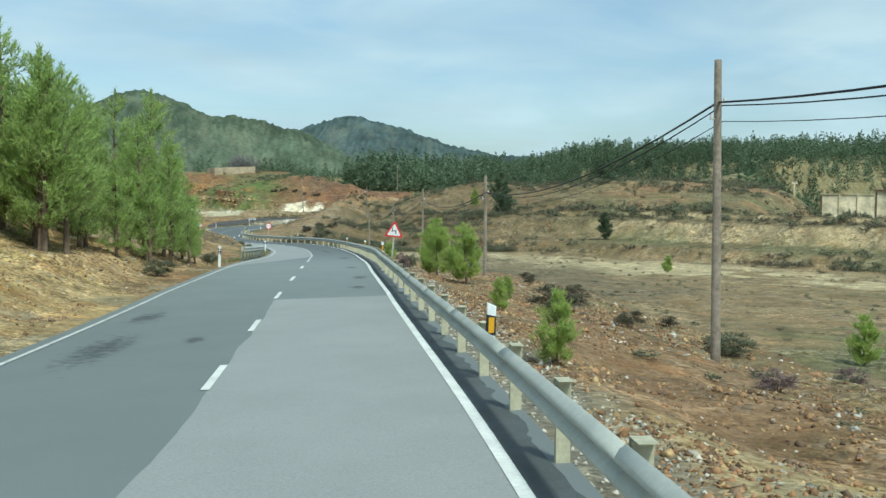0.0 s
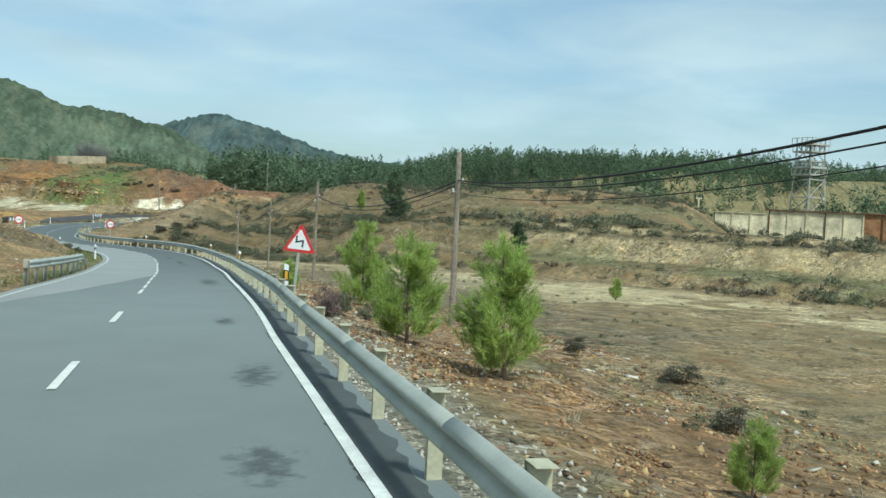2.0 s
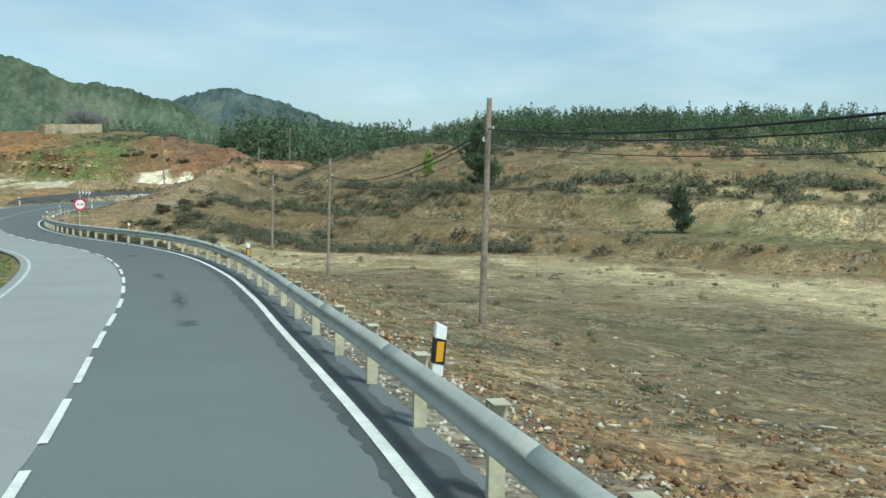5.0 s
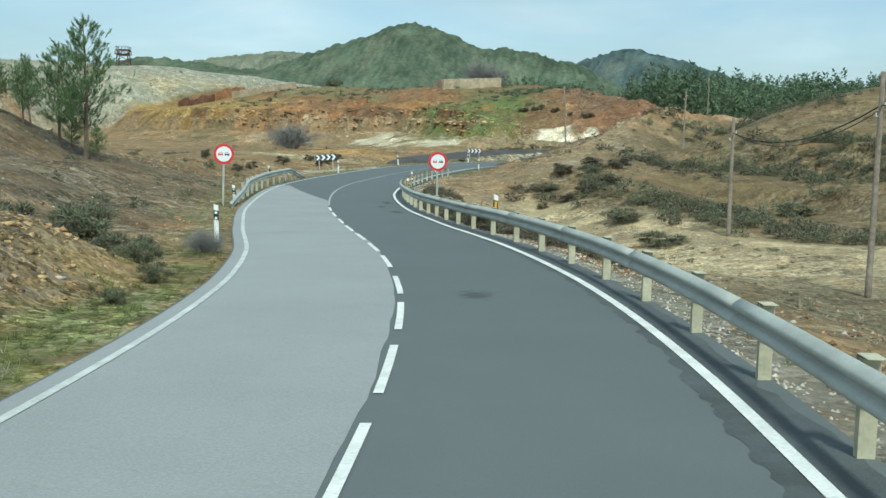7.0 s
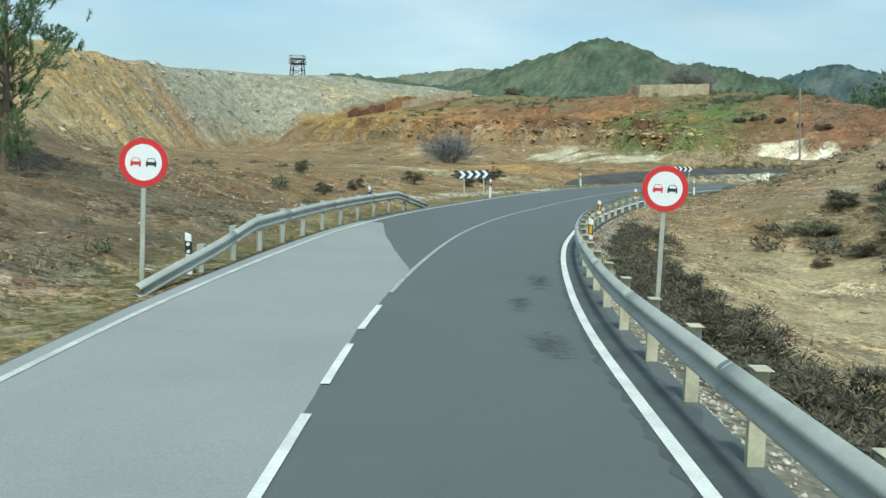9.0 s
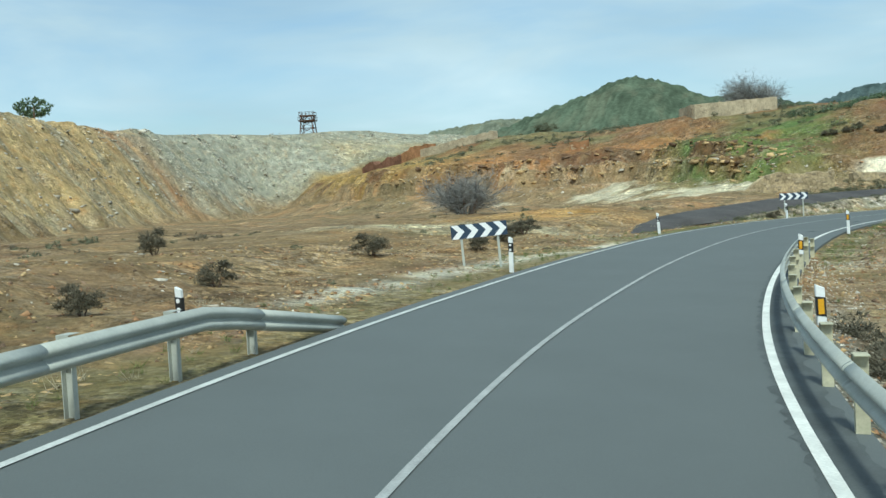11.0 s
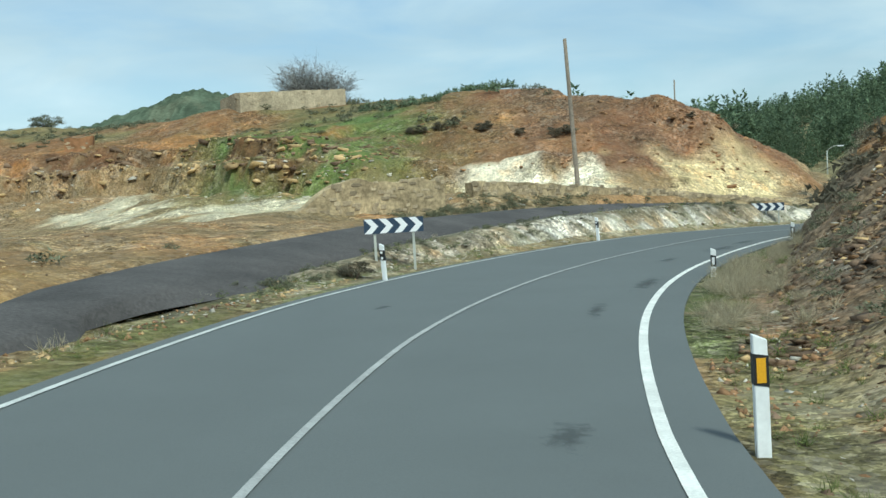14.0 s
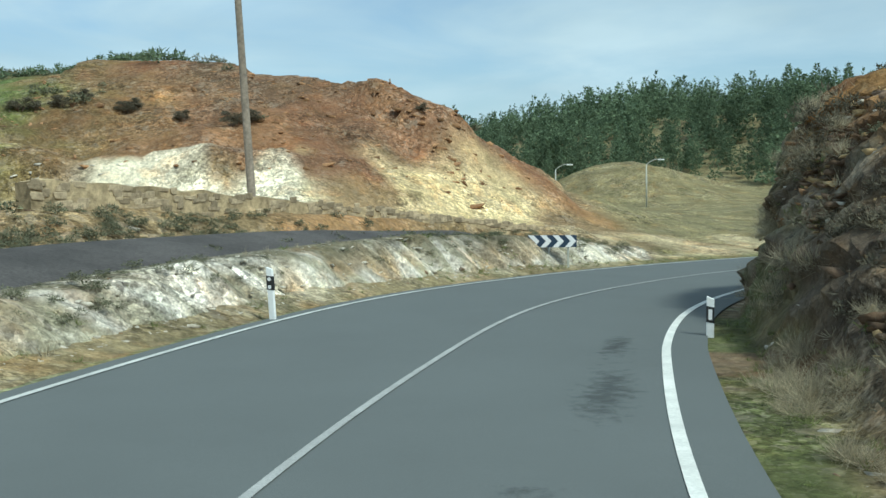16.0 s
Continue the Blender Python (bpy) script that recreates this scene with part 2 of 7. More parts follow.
M_CERAM = material("insulator_white", (0.6, 0.6, 0.58), 0.3)
M_BARK = material("pine_bark", (0.16, 0.115, 0.085), 0.95, grain=(0.3, 10), bump=(0.02, 14))
M_NEEDLE = material("pine_needles", (0.43, 0.53, 0.19), 0.75, leaf=0.6, grain=(0.3, 1.6), rand=0.35, spec=0.2)
M_NEEDLE_D = material("dark_pine_needles", (0.235, 0.32, 0.16), 0.75, leaf=0.5, grain=(0.3, 1.6), rand=0.35, spec=0.2)
M_NEEDLE_Y = material("young_pine_needles", (0.44, 0.53, 0.16), 0.7, leaf=0.5, grain=(0.25, 2.5), rand=0.3, spec=0.2)
M_FOREST = material("forest_needles", (0.15, 0.20, 0.118), 0.85, leaf=0.4, grain=(0.3, 0.5), stain=(0.35, 0.03), rand=0.4, spec=0.1)
M_SHRUB = material("grey_green_shrub", (0.175, 0.18, 0.115), 0.9, leaf=0.3, grain=(0.3, 2.5), rand=0.4, spec=0.1)
M_SHRUB_D = material("dark_heather", (0.155, 0.14, 0.10), 0.9, leaf=0.3, grain=(0.3, 3), rand=0.4, spec=0.1)
M_SHRUB_G = material("bare_grey_twigs", (0.24, 0.235, 0.22), 0.9, grain=(0.2, 3), rand=0.3, spec=0.1)
M_HEATH = material("heather_bloom", (0.21, 0.155, 0.145), 0.9, grain=(0.3, 6), rand=0.35, spec=0.1)
M_GRASS = material("grass_blades", (0.17, 0.20, 0.07), 0.8, leaf=0.35, grain=(0.2, 2), rand=0.4, spec=0.15)
M_DRYGRASS = material("dry_grass", (0.40, 0.35, 0.24), 0.85, leaf=0.3, grain=(0.2, 2), rand=0.35, spec=0.15)
M_STONE = material("loose_stone", (0.30, 0.175, 0.09), 0.95, grain=(0.3, 9), rand=0.45, bump=(0.02, 12), spec=0.15)
M_STONE_O = material("ochre_stone", (0.44, 0.31, 0.155), 0.95, grain=(0.3, 9), rand=0.4, bump=(0.02, 12), spec=0.15)
M_STONE_P = material("pale_stone", (0.50, 0.46, 0.38), 0.95, grain=(0.25, 9), rand=0.3, bump=(0.02, 12), spec=0.15)
M_STONE_D = material("dark_stone", (0.19, 0.13, 0.085), 0.95, grain=(0.3, 9), rand=0.4, bump=(0.02, 12), spec=0.15)
M_MASONRY = material("old_masonry", (0.42, 0.35, 0.24), 0.95, grain=(0.3, 7), stain=(0.3, 0.7), bump=(0.04, 5), spec=0.1)
M_MORTAR = material("old_mortar", (0.38, 0.30, 0.18), 0.95, grain=(0.35, 6), stain=(0.5, 1.3), bump=(0.03, 9), spec=0.1)
M_RUBBLE = material("rubble_stone", (0.36, 0.29, 0.19), 0.95, grain=(0.3, 9), rand=0.4, bump=(0.02, 12), spec=0.1)
M_CONC = material("stained_concrete", (0.66, 0.57, 0.39), 0.95, grain=(0.2, 3), stain=(0.35, 0.35), bump=(0.02, 6), spec=0.1)
M_RUST = material("rusty_steel", (0.13, 0.075, 0.05), 0.85, 0.2, grain=(0.3, 4), stain=(0.3, 0.5))
M_RUSTWALL = material("rust_streaked_concrete", (0.30, 0.16, 0.08), 0.95, grain=(0.3, 3), stain=(0.4, 0.5), bump=(0.02, 6), spec=0.1)
M_REDROCK = material("red_masonry", (0.19, 0.10, 0.065), 0.95, grain=(0.35, 3), stain=(0.35, 0.5), bump=(0.05, 2.5), spec=0.1)
M_TOWER = material("weathered_headframe_steel", (0.45, 0.44, 0.38), 0.8, 0.1, grain=(0.25, 2), stain=(0.25, 0.4))

# ---- plan of the road ----
# centre line stations every 8 m: x, y, height
ROAD_X = (1.2, 0.5, -0.3, -1.1, -1.9, -2.6, -3.4, -4.2, -4.9, -5.6, -6.4, -7.3, -8.2, -9.3, -10.4, -11.9, -13.9, -16.7, -20.2, -23.6,
          -26.6, -29.2, -31.3, -32.8, -33.8, -34.3, -34.2, -33.2, -31.1, -27.9, -23.9, -18.5, -12.3, -5.6, 1.5)
ROAD_Y = (-30.0, -22.1, -14.1, -6.1, 1.8, 9.8, 17.7, 25.7, 33.7, 41.6, 49.6, 57.5, 65.5, 73.4, 81.2, 89.0, 96.7, 104.2, 111.4, 118.7,
          126.2, 133.8, 141.7, 149.7, 157.7, 165.8, 174.0, 182.2, 190.0, 197.5, 204.7, 211.2, 216.6, 221.1, 225.0)
ROAD_Z = (1.28, 1.05, 0.82, 0.59, 0.34, 0.09, -0.13, -0.32, -0.45, -0.59, -0.88, -1.24, -1.59, -1.91, -2.21, -2.44, -2.63, -2.83, -3.05, -3.23,
          -3.34, -3.42, -3.5, -3.56, -3.54, -3.5, -3.5, -3.51, -3.55, -3.58, -3.65, -3.83, -4.0, -4.15, -4.3)
# fall across the road, degrees, left side up is negative
ROAD_B = (0.4, 0.4, 0.4, 0.4, 0.65, 1.5, 2.1, 2.1, 1.5, 0.85, 0.5, 0.8, 1.1, 1.1, 1.1, 1.0, 1.1, 1.2, 1.0, 0.0,
          -1.5, -2.7, -3.2, -3.1, -2.7, -2.1, -1.4, -0.8, -0.5, -0.5, -0.5, -0.5, -0.5, -0.5, -0.5)
LANE_R = 3.0


def lane_r(s):
    """The width of the right lane, which varies along the road."""
    return np.interp(s, (-30, 27, 38, 50, 60, 75, 82, 87, 93, 100, 105, 108, 112, 118, 127, 140, 160, 172, 178, 188, 198, 206, 230),
                     (3.05, 3.0, 2.77, 2.75, 2.82, 2.92, 2.95, 3.04, 3.06, 2.98, 2.86, 2.8, 2.8, 2.9, 3.02, 3.1, 3.08, 3.05, 2.96, 3.04, 3.06, 2.87, 2.9))


def lane_l(s):
    """The width of the left lane, which varies along the road."""
    return np.interp(s, (-30, 30, 42, 55, 75, 85, 92, 101, 110, 122, 135, 147, 168, 178, 188, 204, 230), (3.45, 3.45, 3.1, 2.82, 2.76, 2.76, 2.72, 2.72, 2.9, 3.1, 3.12, 2.95, 2.95, 3.3, 3.55, 3.62, 3.5))


def centre(s):
    """How far the painted centre line strays from the middle of the carriageway."""
    return float(np.interp(s, (60, 85, 92, 99, 103, 107, 112, 117, 140, 155, 168, 176, 183, 190, 205), (0, 0.02, 0.10, 0.09, 0.02, -0.07, -0.02, 0.02, 0.03, 0.09, 0.11, 0.0, -0.10, 0.0, 0.05)))


def spline_through(values, per):
    """Catmull-Rom through evenly spaced stations."""
    v = np.array(values, float)
    v = np.concatenate([[2 * v[0] - v[1]], v, [2 * v[-1] - v[-2]]])
    out = []
    for i in range(1, len(v) - 2):
        for k in range(per):
            t = k / per
            a, b, c, d = v[i - 1], v[i], v[i + 1], v[i + 2]
            out.append(0.5 * (2 * b + (c - a) * t + (2 * a - 5 * b + 4 * c - d) * t * t + (3 * b - a - 3 * c + d) * t ** 3))
    out.append(v[-2])
    return np.array(out)


PER = 16
RX, RY, RZ = (spline_through(v, PER) for v in (ROAD_X, ROAD_Y, ROAD_Z))
RB = np.radians(spline_through(ROAD_B, PER))
RS = np.concatenate([[0], np.cumsum(np.hypot(np.diff(RX), np.diff(RY)))]) - 30.0
TX, TY = np.gradient(RX, RS), np.gradient(RY, RS)
TL = np.hypot(TX, TY)
TX, TY = TX / TL, TY / TL


def road_at(s, u):
    """The place on the road surface at s metres along it and u metres right of its centre line."""
    x, y, z, b, tx, ty = (float(np.interp(s, RS, v)) for v in (RX, RY, RZ, RB, TX, TY))
    return Vector((x + u * ty, y - u * tx, z + u * math.tan(b)))


def heading_at(s):
    """Degrees by which the road has turned to the left of +y."""
    return math.degrees(math.atan2(-float(np.interp(s, RS, TX)), float(np.interp(s, RS, TY))))


def along_road(x, y):
    """Arrays of the nearest station, the offset to the right, and the height of the road's plane there."""
    shape = x.shape
    x, y = x.ravel(), y.ravel()
    s, u, z = np.empty_like(x), np.empty_like(x), np.empty_like(x)
    for i in range(0, len(x), 8000):
        a, b = x[i:i + 8000, None], y[i:i + 8000, None]
        j = ((RX - a) ** 2 + (RY - b) ** 2).argmin(1)
        dx, dy = a[:, 0] - RX[j], b[:, 0] - RY[j]
        s[i:i + 8000] = RS[j] + dx * TX[j] + dy * TY[j]
        u[i:i + 8000] = dx * TY[j] - dy * TX[j]
        z[i:i + 8000] = RZ[j] + np.clip(u[i:i + 8000], -5, 5) * np.tan(RB[j])
    return s.reshape(shape), u.reshape(shape), z.reshape(shape)


def smooth(a, b, v):
    t = np.clip((v - a) / (b - a), 0, 1)
    return t * t * (3 - 2 * t)


# value noise on a lattice, vectorised
LATTICE = np.random.RandomState(7).rand(256, 256)


def noise2(x, y):
    xi, yi = np.floor(x).astype(int), np.floor(y).astype(int)
    fx, fy = x - xi, y - yi
    fx, fy = fx * fx * (3 - 2 * fx), fy * fy * (3 - 2 * fy)
    g = lambda i, j: LATTICE[i % 256, j % 256]
    return (g(xi, yi) * (1 - fx) + g(xi + 1, yi) * fx) * (1 - fy) + (g(xi, yi + 1) * (1 - fx) + g(xi + 1, yi + 1) * fx) * fy - 0.5


def fbm(x, y, octaves=4):
    return sum(noise2(x * 2.03 ** k + 17.3 * k, y * 2.03 ** k - 9.1 * k) / 1.9 ** k for k in range(octaves))


def polyline_distance(x, y, pts):
    """Distance to a line of points, positive on its left side, and the share of the way along it."""
    best, sign, along = np.full(x.shape, 1e9), np.ones(x.shape), np.zeros(x.shape)
    n = len(pts) - 1
    for i in range(n):
        (ax, ay), (bx, by) = pts[i], pts[i + 1]
        ex, ey = bx - ax, by - ay
        ll = ex * ex + ey * ey
        t = np.clip(((x - ax) * ex + (y - ay) * ey) / ll, 0, 1)
        d = np.hypot(x - ax - t * ex, y - ay - t * ey)
        c = ex * (y - ay) - ey * (x - ax)
        near = d < best
        best, sign, along = np.where(near, d, best), np.where(near, np.sign(c), sign), np.where(near, (i + t) / n, along)
    return best * sign, along


# right-hand ground below the road: stations, and the fall at 1.5, 4, 8 and 14 m beyond the edge line
RIGHT_S = (-30, 0, 20, 50, 85, 112, 125, 140, 152, 160, 170, 180, 190, 200, 210, 225, 250)
RIGHT_D = ((-0.15, -0.15, -0.15, -0.12, -0.15, -0.25, -0.4, -0.5, -0.3, -0.15, -0.1, -0.1, -0.05, 0.1, 0.3, 0.3, 0.2),
           (-0.6, -0.55, -0.55, -0.5, -0.6, -0.9, -1.3, -1.4, -0.9, -0.1, 0.35, 0.8, 1.7, 3.0, 4.2, 3.6, 2.0),
           (-1.3, -1.2, -1.2, -1.0, -1.3, -1.9, -2.3, -2.2, -0.9, 0.8, 1.4, 1.9, 3.2, 5.0, 6.2, 5.4, 3.0),
           (-3.2, -3.2, -3.2, -2.8, -2.0, -2.3, -2.6, -1.7, 0.0, 1.3, 2.0, 2.7, 3.8, 5.4, 6.6, 5.8, 3.0))
# left-hand ground: the rise at 1.5, 4, 8 and 14 m beyond the edge line
LEFT_S = (-30, 0, 10, 22, 34, 42, 52, 62, 75, 84, 92, 104, 120, 135, 150, 165, 185, 192, 200, 212, 220, 230, 250)
LEFT_D = ((0.1, 0.05, 0.05, 0.1, 0.1, 0.05, -0.1, -0.1, -0.05, 0.0, -0.05, -0.05, -0.1, -0.1, -0.05, -0.05, 0.05, 0.05, 0.2, 0.3, 0.3, 0.1, 0.0),
          (1.0, 0.5, 0.5, 0.9, 1.2, 0.9, 0.2, -0.1, 0.2, 0.5, 0.1, 0.2, 0.4, 0.35, 0.2, 0.05, 0.35, 0.55, 0.98, 1.14, 1.16, 0.5, 0.1),
          (2.2, 1.6, 1.8, 2.2, 2.3, 1.8, 0.8, 0.4, 1.2, 1.9, 1.1, 1.2, 1.5, 1.3, 0.9, 0.35, 0.7, 0.85, 1.15, 1.25, 1.3, 0.9, 0.4),
          (3.4, 3.0, 3.2, 3.4, 3.4, 2.8, 1.8, 1.6, 2.4, 3.2, 2.7, 2.9, 3.3, 2.7, 1.2, 0.7, 1.1, 1.5, 1.9, 2.1, 2.0, 1.7, 0.6))
OFFS = (0.0, 0.45, 1.5, 4.0, 8.0, 14.0)

PIT_EDGE = ((-150, 300), (-122, 268), (-100, 250), (-80, 247), (-62, 245), (-50, 233), (-42, 230), (-26, 228), (-16, 231.5), (-10, 237.5), (-8.5, 262))
GREY_EDGE = ((-70, 120), (-100, 165), (-128, 205), (-160, 255), (-172, 300), (-150, 345), (-95, 395))


KNOLL = 1.0
WALL_A = ((-34.2, 210.2), (-30.5, 214.4), (-26.0, 218.6), (-20.5, 222.5), (-15.5, 225.6))


def far_height(x, y):
    """The land away from the road."""
    # east: valley floor with a dry stream, then shelves up to the shrub hills
    q = (x - 40) * 0.69 + (y - 85) * 0.73
    wob = 5 * fbm(x / 23, y / 23, 3)
    qq = q + wob
    calm = 1 - smooth(-4, 18, x)
    qs = qq + (1.1 - 0.75 * calm) * fbm(x / 3.2, y / 3.2, 4)
    bench = (-60, -25, -6, 6, 13, 14.6, 21.5, 24.6, 30, 31.4, 36)
    rise = (-3.2, -4.4, -4.9, -5.0, -4.7, -3.5, -3.0, -0.7, -0.5, 0.3, 0.8)
    hills = np.interp(qs, bench + (40, 52, 75, 105, 130, 170, 230, 300, 500), rise + (1.9, 3.1, 2.8, 4.6, 8.0, 13.5, 20.5, 23.5, 25.0))
    hollow = np.interp(qs, bench[:-1] + (40, 60, 165, 204, 212, 230, 300, 500), rise[:-1] + (-0.6, -2.0, -3.8, -3.6, 4.0, 5.0, 15.0, 19.0))
    p = (x - 40) * 0.73 - (y - 85) * 0.69
    low = smooth(-9, 2, (x + 3.3) * 0.893 - (y - 33) * 0.45 + 16 * smooth(85, 130, q) + 3 * fbm(x / 12, y / 12, 3))
    hills = hills + 9.0 * smooth(60, 170, x) * smooth(130, 200, q) + 7.0 * fbm(x / 80 + 5, y / 80, 2) * smooth(130, 230, q)
    east = hills * (1 - low) + hollow * low
    field = np.interp(qs, (40, 75, 110, 138, 150, 165, 180, 240, 300, 500), (-4.0, -3.9, -3.0, -2.4, -1.6, -0.6, 0.6, 4.2, 6.8, 9.0))
    field = field + 5.0 * np.exp(-((x - 19) / 13) ** 2 - ((y - 300) / 9) ** 2)
    field = field + 10.0 * smooth(15, 75, x) * smooth(165, 225, q)
    open_land = 1 - smooth(-116, -92, p)
    east = east * (1 - open_land) + field * open_land
    # a smooth brown hill and a ruddy one
    east = east + 4.3 * np.exp(-((x + 2) / 17) ** 2 - ((y - 200) / 17) ** 2) + 2.5 * np.exp(-((x - 38) / 22) ** 2 - ((y - 178) / 18) ** 2)
    # west: hillside by the road, floor of the pit, its cliffs
    west = -2.7 + 0.3 * fbm(x / 12, y / 12, 3)
    ridge = np.exp(-(np.maximum(0, y - 118) / 20) ** 2) * np.exp(-((x + 42) / 16) ** 2)
    west = west + 5.4 * ridge * smooth(40, 75, y) + 6.0 * (1 - smooth(35, 75, y))
    e, along = polyline_distance(x, y, PIT_EDGE)
    e = e + 1.6 * fbm(x / 6, y / 6, 4)
    steep = 1 - smooth(0.45, 0.62, along)
    top = np.interp(along, (0, 0.3, 0.5, 0.62, 0.8, 0.9, 1), (8.0, 5.8, 5.6, 7.8, 6.0, 4.6, 4.0))
    strata = 0.5 * np.sin(e * 1.9 + 2.0 * fbm(x / 4, y / 4, 3))
    scar = e + 0.5 * strata + 1.2 * fbm(x / 2.4, y / 2.4, 4)
    cliff = steep * (smooth(0, 0.9, scar) * 2.5 + smooth(1.8, 2.8, scar) * 1.6 + smooth(3, 32, e) * np.maximum(0, top - 1.5)) + \
        (1 - steep) * (smooth(0, 2.4, e + 0.3 * strata) * 2.2 + smooth(2, np.interp(along, (0.72, 0.84), (20, 10)), e) * (top - 1.4) + smooth(18, 45, e) * 2.6 * (1 - smooth(0.78, 0.9, along)))
    west = west + np.where(e > -2, cliff, 0) + (1.2 + 0.9 * steep) * smooth(-12, 0, e)
    west = west + (0.55 * fbm(x / 1.7, y / 1.7, 4) + 0.5 * fbm(x / 4.5, y / 4.5, 3)) * smooth(-9, -3, e) * (1 - smooth(9, 16, e))
    knoll = KNOLL * np.exp(-((x + 52) / 26) ** 2 - ((y - 272) / 16) ** 2)
    west = west + knoll + 2.0 * np.exp(-((x + 60) / 7) ** 2 - ((y - 262) / 6) ** 2)
    g, galong = polyline_distance(x, y, GREY_EDGE)
    gully = fbm(galong * 70, g / 30, 3)
    g = g + 3.0 * fbm(x / 14, y / 14, 4) + 3.0 * gully
    gtop = np.interp(galong, (0, 0.17, 0.33, 0.5, 0.667, 0.8, 0.86, 0.93, 1), (5, 9, 12.5, 14.7, 15.9, 16.6, 15.5, 12, 6))
    face = np.clip((g + 14) / 15, 0, 1) ** 0.9
    west = west * (1 - face) + gtop * face + 0.7 * fbm(x / 2.8, y / 2.8, 4) * face
    side = smooth(-6, 10, x + 16 + np.interp(y, (0, 120, 200, 260, 400), (10, 0, -2, -20, -20)))
    h = west * (1 - side) + east * side
    # the woods rise behind, then open country
    dist = np.hypot(x + 10, y - 100)
    h = h + 4.0 * smooth(190, 420, dist) * smooth(-40, 60, x) + 1.5 * smooth(330, 500, dist) * (1 - smooth(-40, 60, x))
    # an ochre outcrop above the verge
    h = h + 0.95 * np.exp(-np.abs((x + 22.4) / 2.3) ** 3 - np.abs((y - 95.6) / 3.2) ** 3)
    return h + 0.35 * fbm(x / 5.5, y / 5.5, 4)


def cut_height(s, d):
    """Height of the rock cutting over the road, d metres beyond the right-hand edge line."""
    foot = np.interp(s, (176, 190, 200, 208, 213, 217, 222, 232), (1.9, 1.9, 1.6, 1.15, 0.8, 0.8, 1.2, 2.0))
    wide = np.interp(s, (176, 190, 200, 208, 213, 217, 222, 232), (4.0, 3.2, 2.3, 1.3, 0.7, 0.7, 1.1, 2.2))
    high = np.interp(s, (176, 190, 200, 208, 215, 222, 232), (1.8, 3.0, 3.7, 4.1, 4.35, 4.2, 3.4))
    return high * (1 - np.exp(-(np.maximum(0, d - foot) / wide) ** 1.3)) + 0.10 * np.maximum(0, d - foot - 3)


def bank_height(s):
    """Height of the pale bank under the old track over the road."""
    return np.interp(s, (184, 190, 193, 197, 203, 210, 217, 224, 230), (0.0, 0.08, 0.26, 0.50, 0.74, 0.94, 1.16, 1.0, 0.5))


def ground_height(x, y):
    """The height of the ground sheet."""
    x, y = np.asarray(x, float), np.asarray(y, float)
    s, u, zr = along_road(x, y)
    far = far_height(x, y)
    right = u > 0
    d = np.where(right, u - lane_r(s), -u - lane_l(s))
    dz = np.zeros_like(x)
    zero = np.zeros_like(x)
    levels_r = [zero - 0.08, zero - 0.06] + [np.interp(s, RIGHT_S, row) for row in RIGHT_D]
    levels_l = [zero - 0.08, zero - 0.06] + [np.interp(s, LEFT_S, row) for row in LEFT_D]
    for i in range(len(OFFS) - 1):
        t = smooth(OFFS[i], OFFS[i + 1], d) if i > 1 else np.clip((d - OFFS[i]) / (OFFS[i + 1] - OFFS[i]), 0, 1)
        dz = dz + t * np.where(right, levels_r[i + 1] - levels_r[i], levels_l[i + 1] - levels_l[i])
    track = np.where(right, 0.0, smooth(4.8, 5.6, -u) * (1 - smooth(8.8, 9.8, -u)) * smooth(172, 178, s) * (1 - smooth(226, 230, s)))
    rough = smooth(0.6, 4.0, d) * (1 - 0.9 * track)
    near = zr - 0.08 + dz + rough * (0.22 * fbm(x / 1.6, y / 1.6, 4) + 0.25 * fbm(x / 6.0, y / 6.0, 3))
    near = np.where(d < 0, zr - 0.25, near)
    rock = smooth(182, 200, s) * smooth(1.5, 4.0, d) * np.where(right, 1.0, 0.0)
    near = near + rock * (0.9 * fbm(x / 2.3 + 40, y / 2.3, 5))
    near = near + 1.15 * np.exp(-np.abs((x + 21.9) / 2.5) ** 4 - np.abs((y - 96.0) / 3.4) ** 4) * np.where(right, 0.0, 1.0)
    w = smooth(9, 19, d)
    h = near * (1 - w) + far * w
    # the land steps down under the rock cutting and the pale bank, which are built on it
    under = np.where(right, smooth(180, 188, s) * (1 - smooth(226, 232, s)) * (1 - smooth(7.0, 9.5, d)), 0.0)
    h = np.where(under > 0, h * (1 - under) + under * np.minimum(h, zr - 0.35 + np.maximum(0, cut_height(s, d) - 0.5) * smooth(3.0, 6.0, d)), h)
    # earth heaped against the old retaining wall
    a, _ = polyline_distance(x, y, WALL_A)
    return h + 0.6 * np.exp(-((a + 0.2) / 1.2) ** 2) * (1 - track) - 0.24 * track


def height_at(x, y):
    return float(ground_height(np.array([x]), np.array([y]))[0])


# ---- ground sheet ----
def ramp_steps(fine_from, fine_to, step, reach_low, reach_high, growth=1.13):
    """Grid lines: even in the middle, wider and wider towards both ends."""
    mid = list(np.arange(fine_from, fine_to, step))
    lo, d, v = [], step, fine_from
    while v > reach_low:
        d *= growth
        v -= d
        lo.append(v)
    hi, d, v = [], step, mid[-1]
    while v < reach_high:
        d *= growth
        v += d
        hi.append(v)
    return np.array(lo[::-1] + mid + hi)


def mix_color(base, tint, w):
    return base * (1 - w[..., None]) + np.array(tint) * w[..., None]


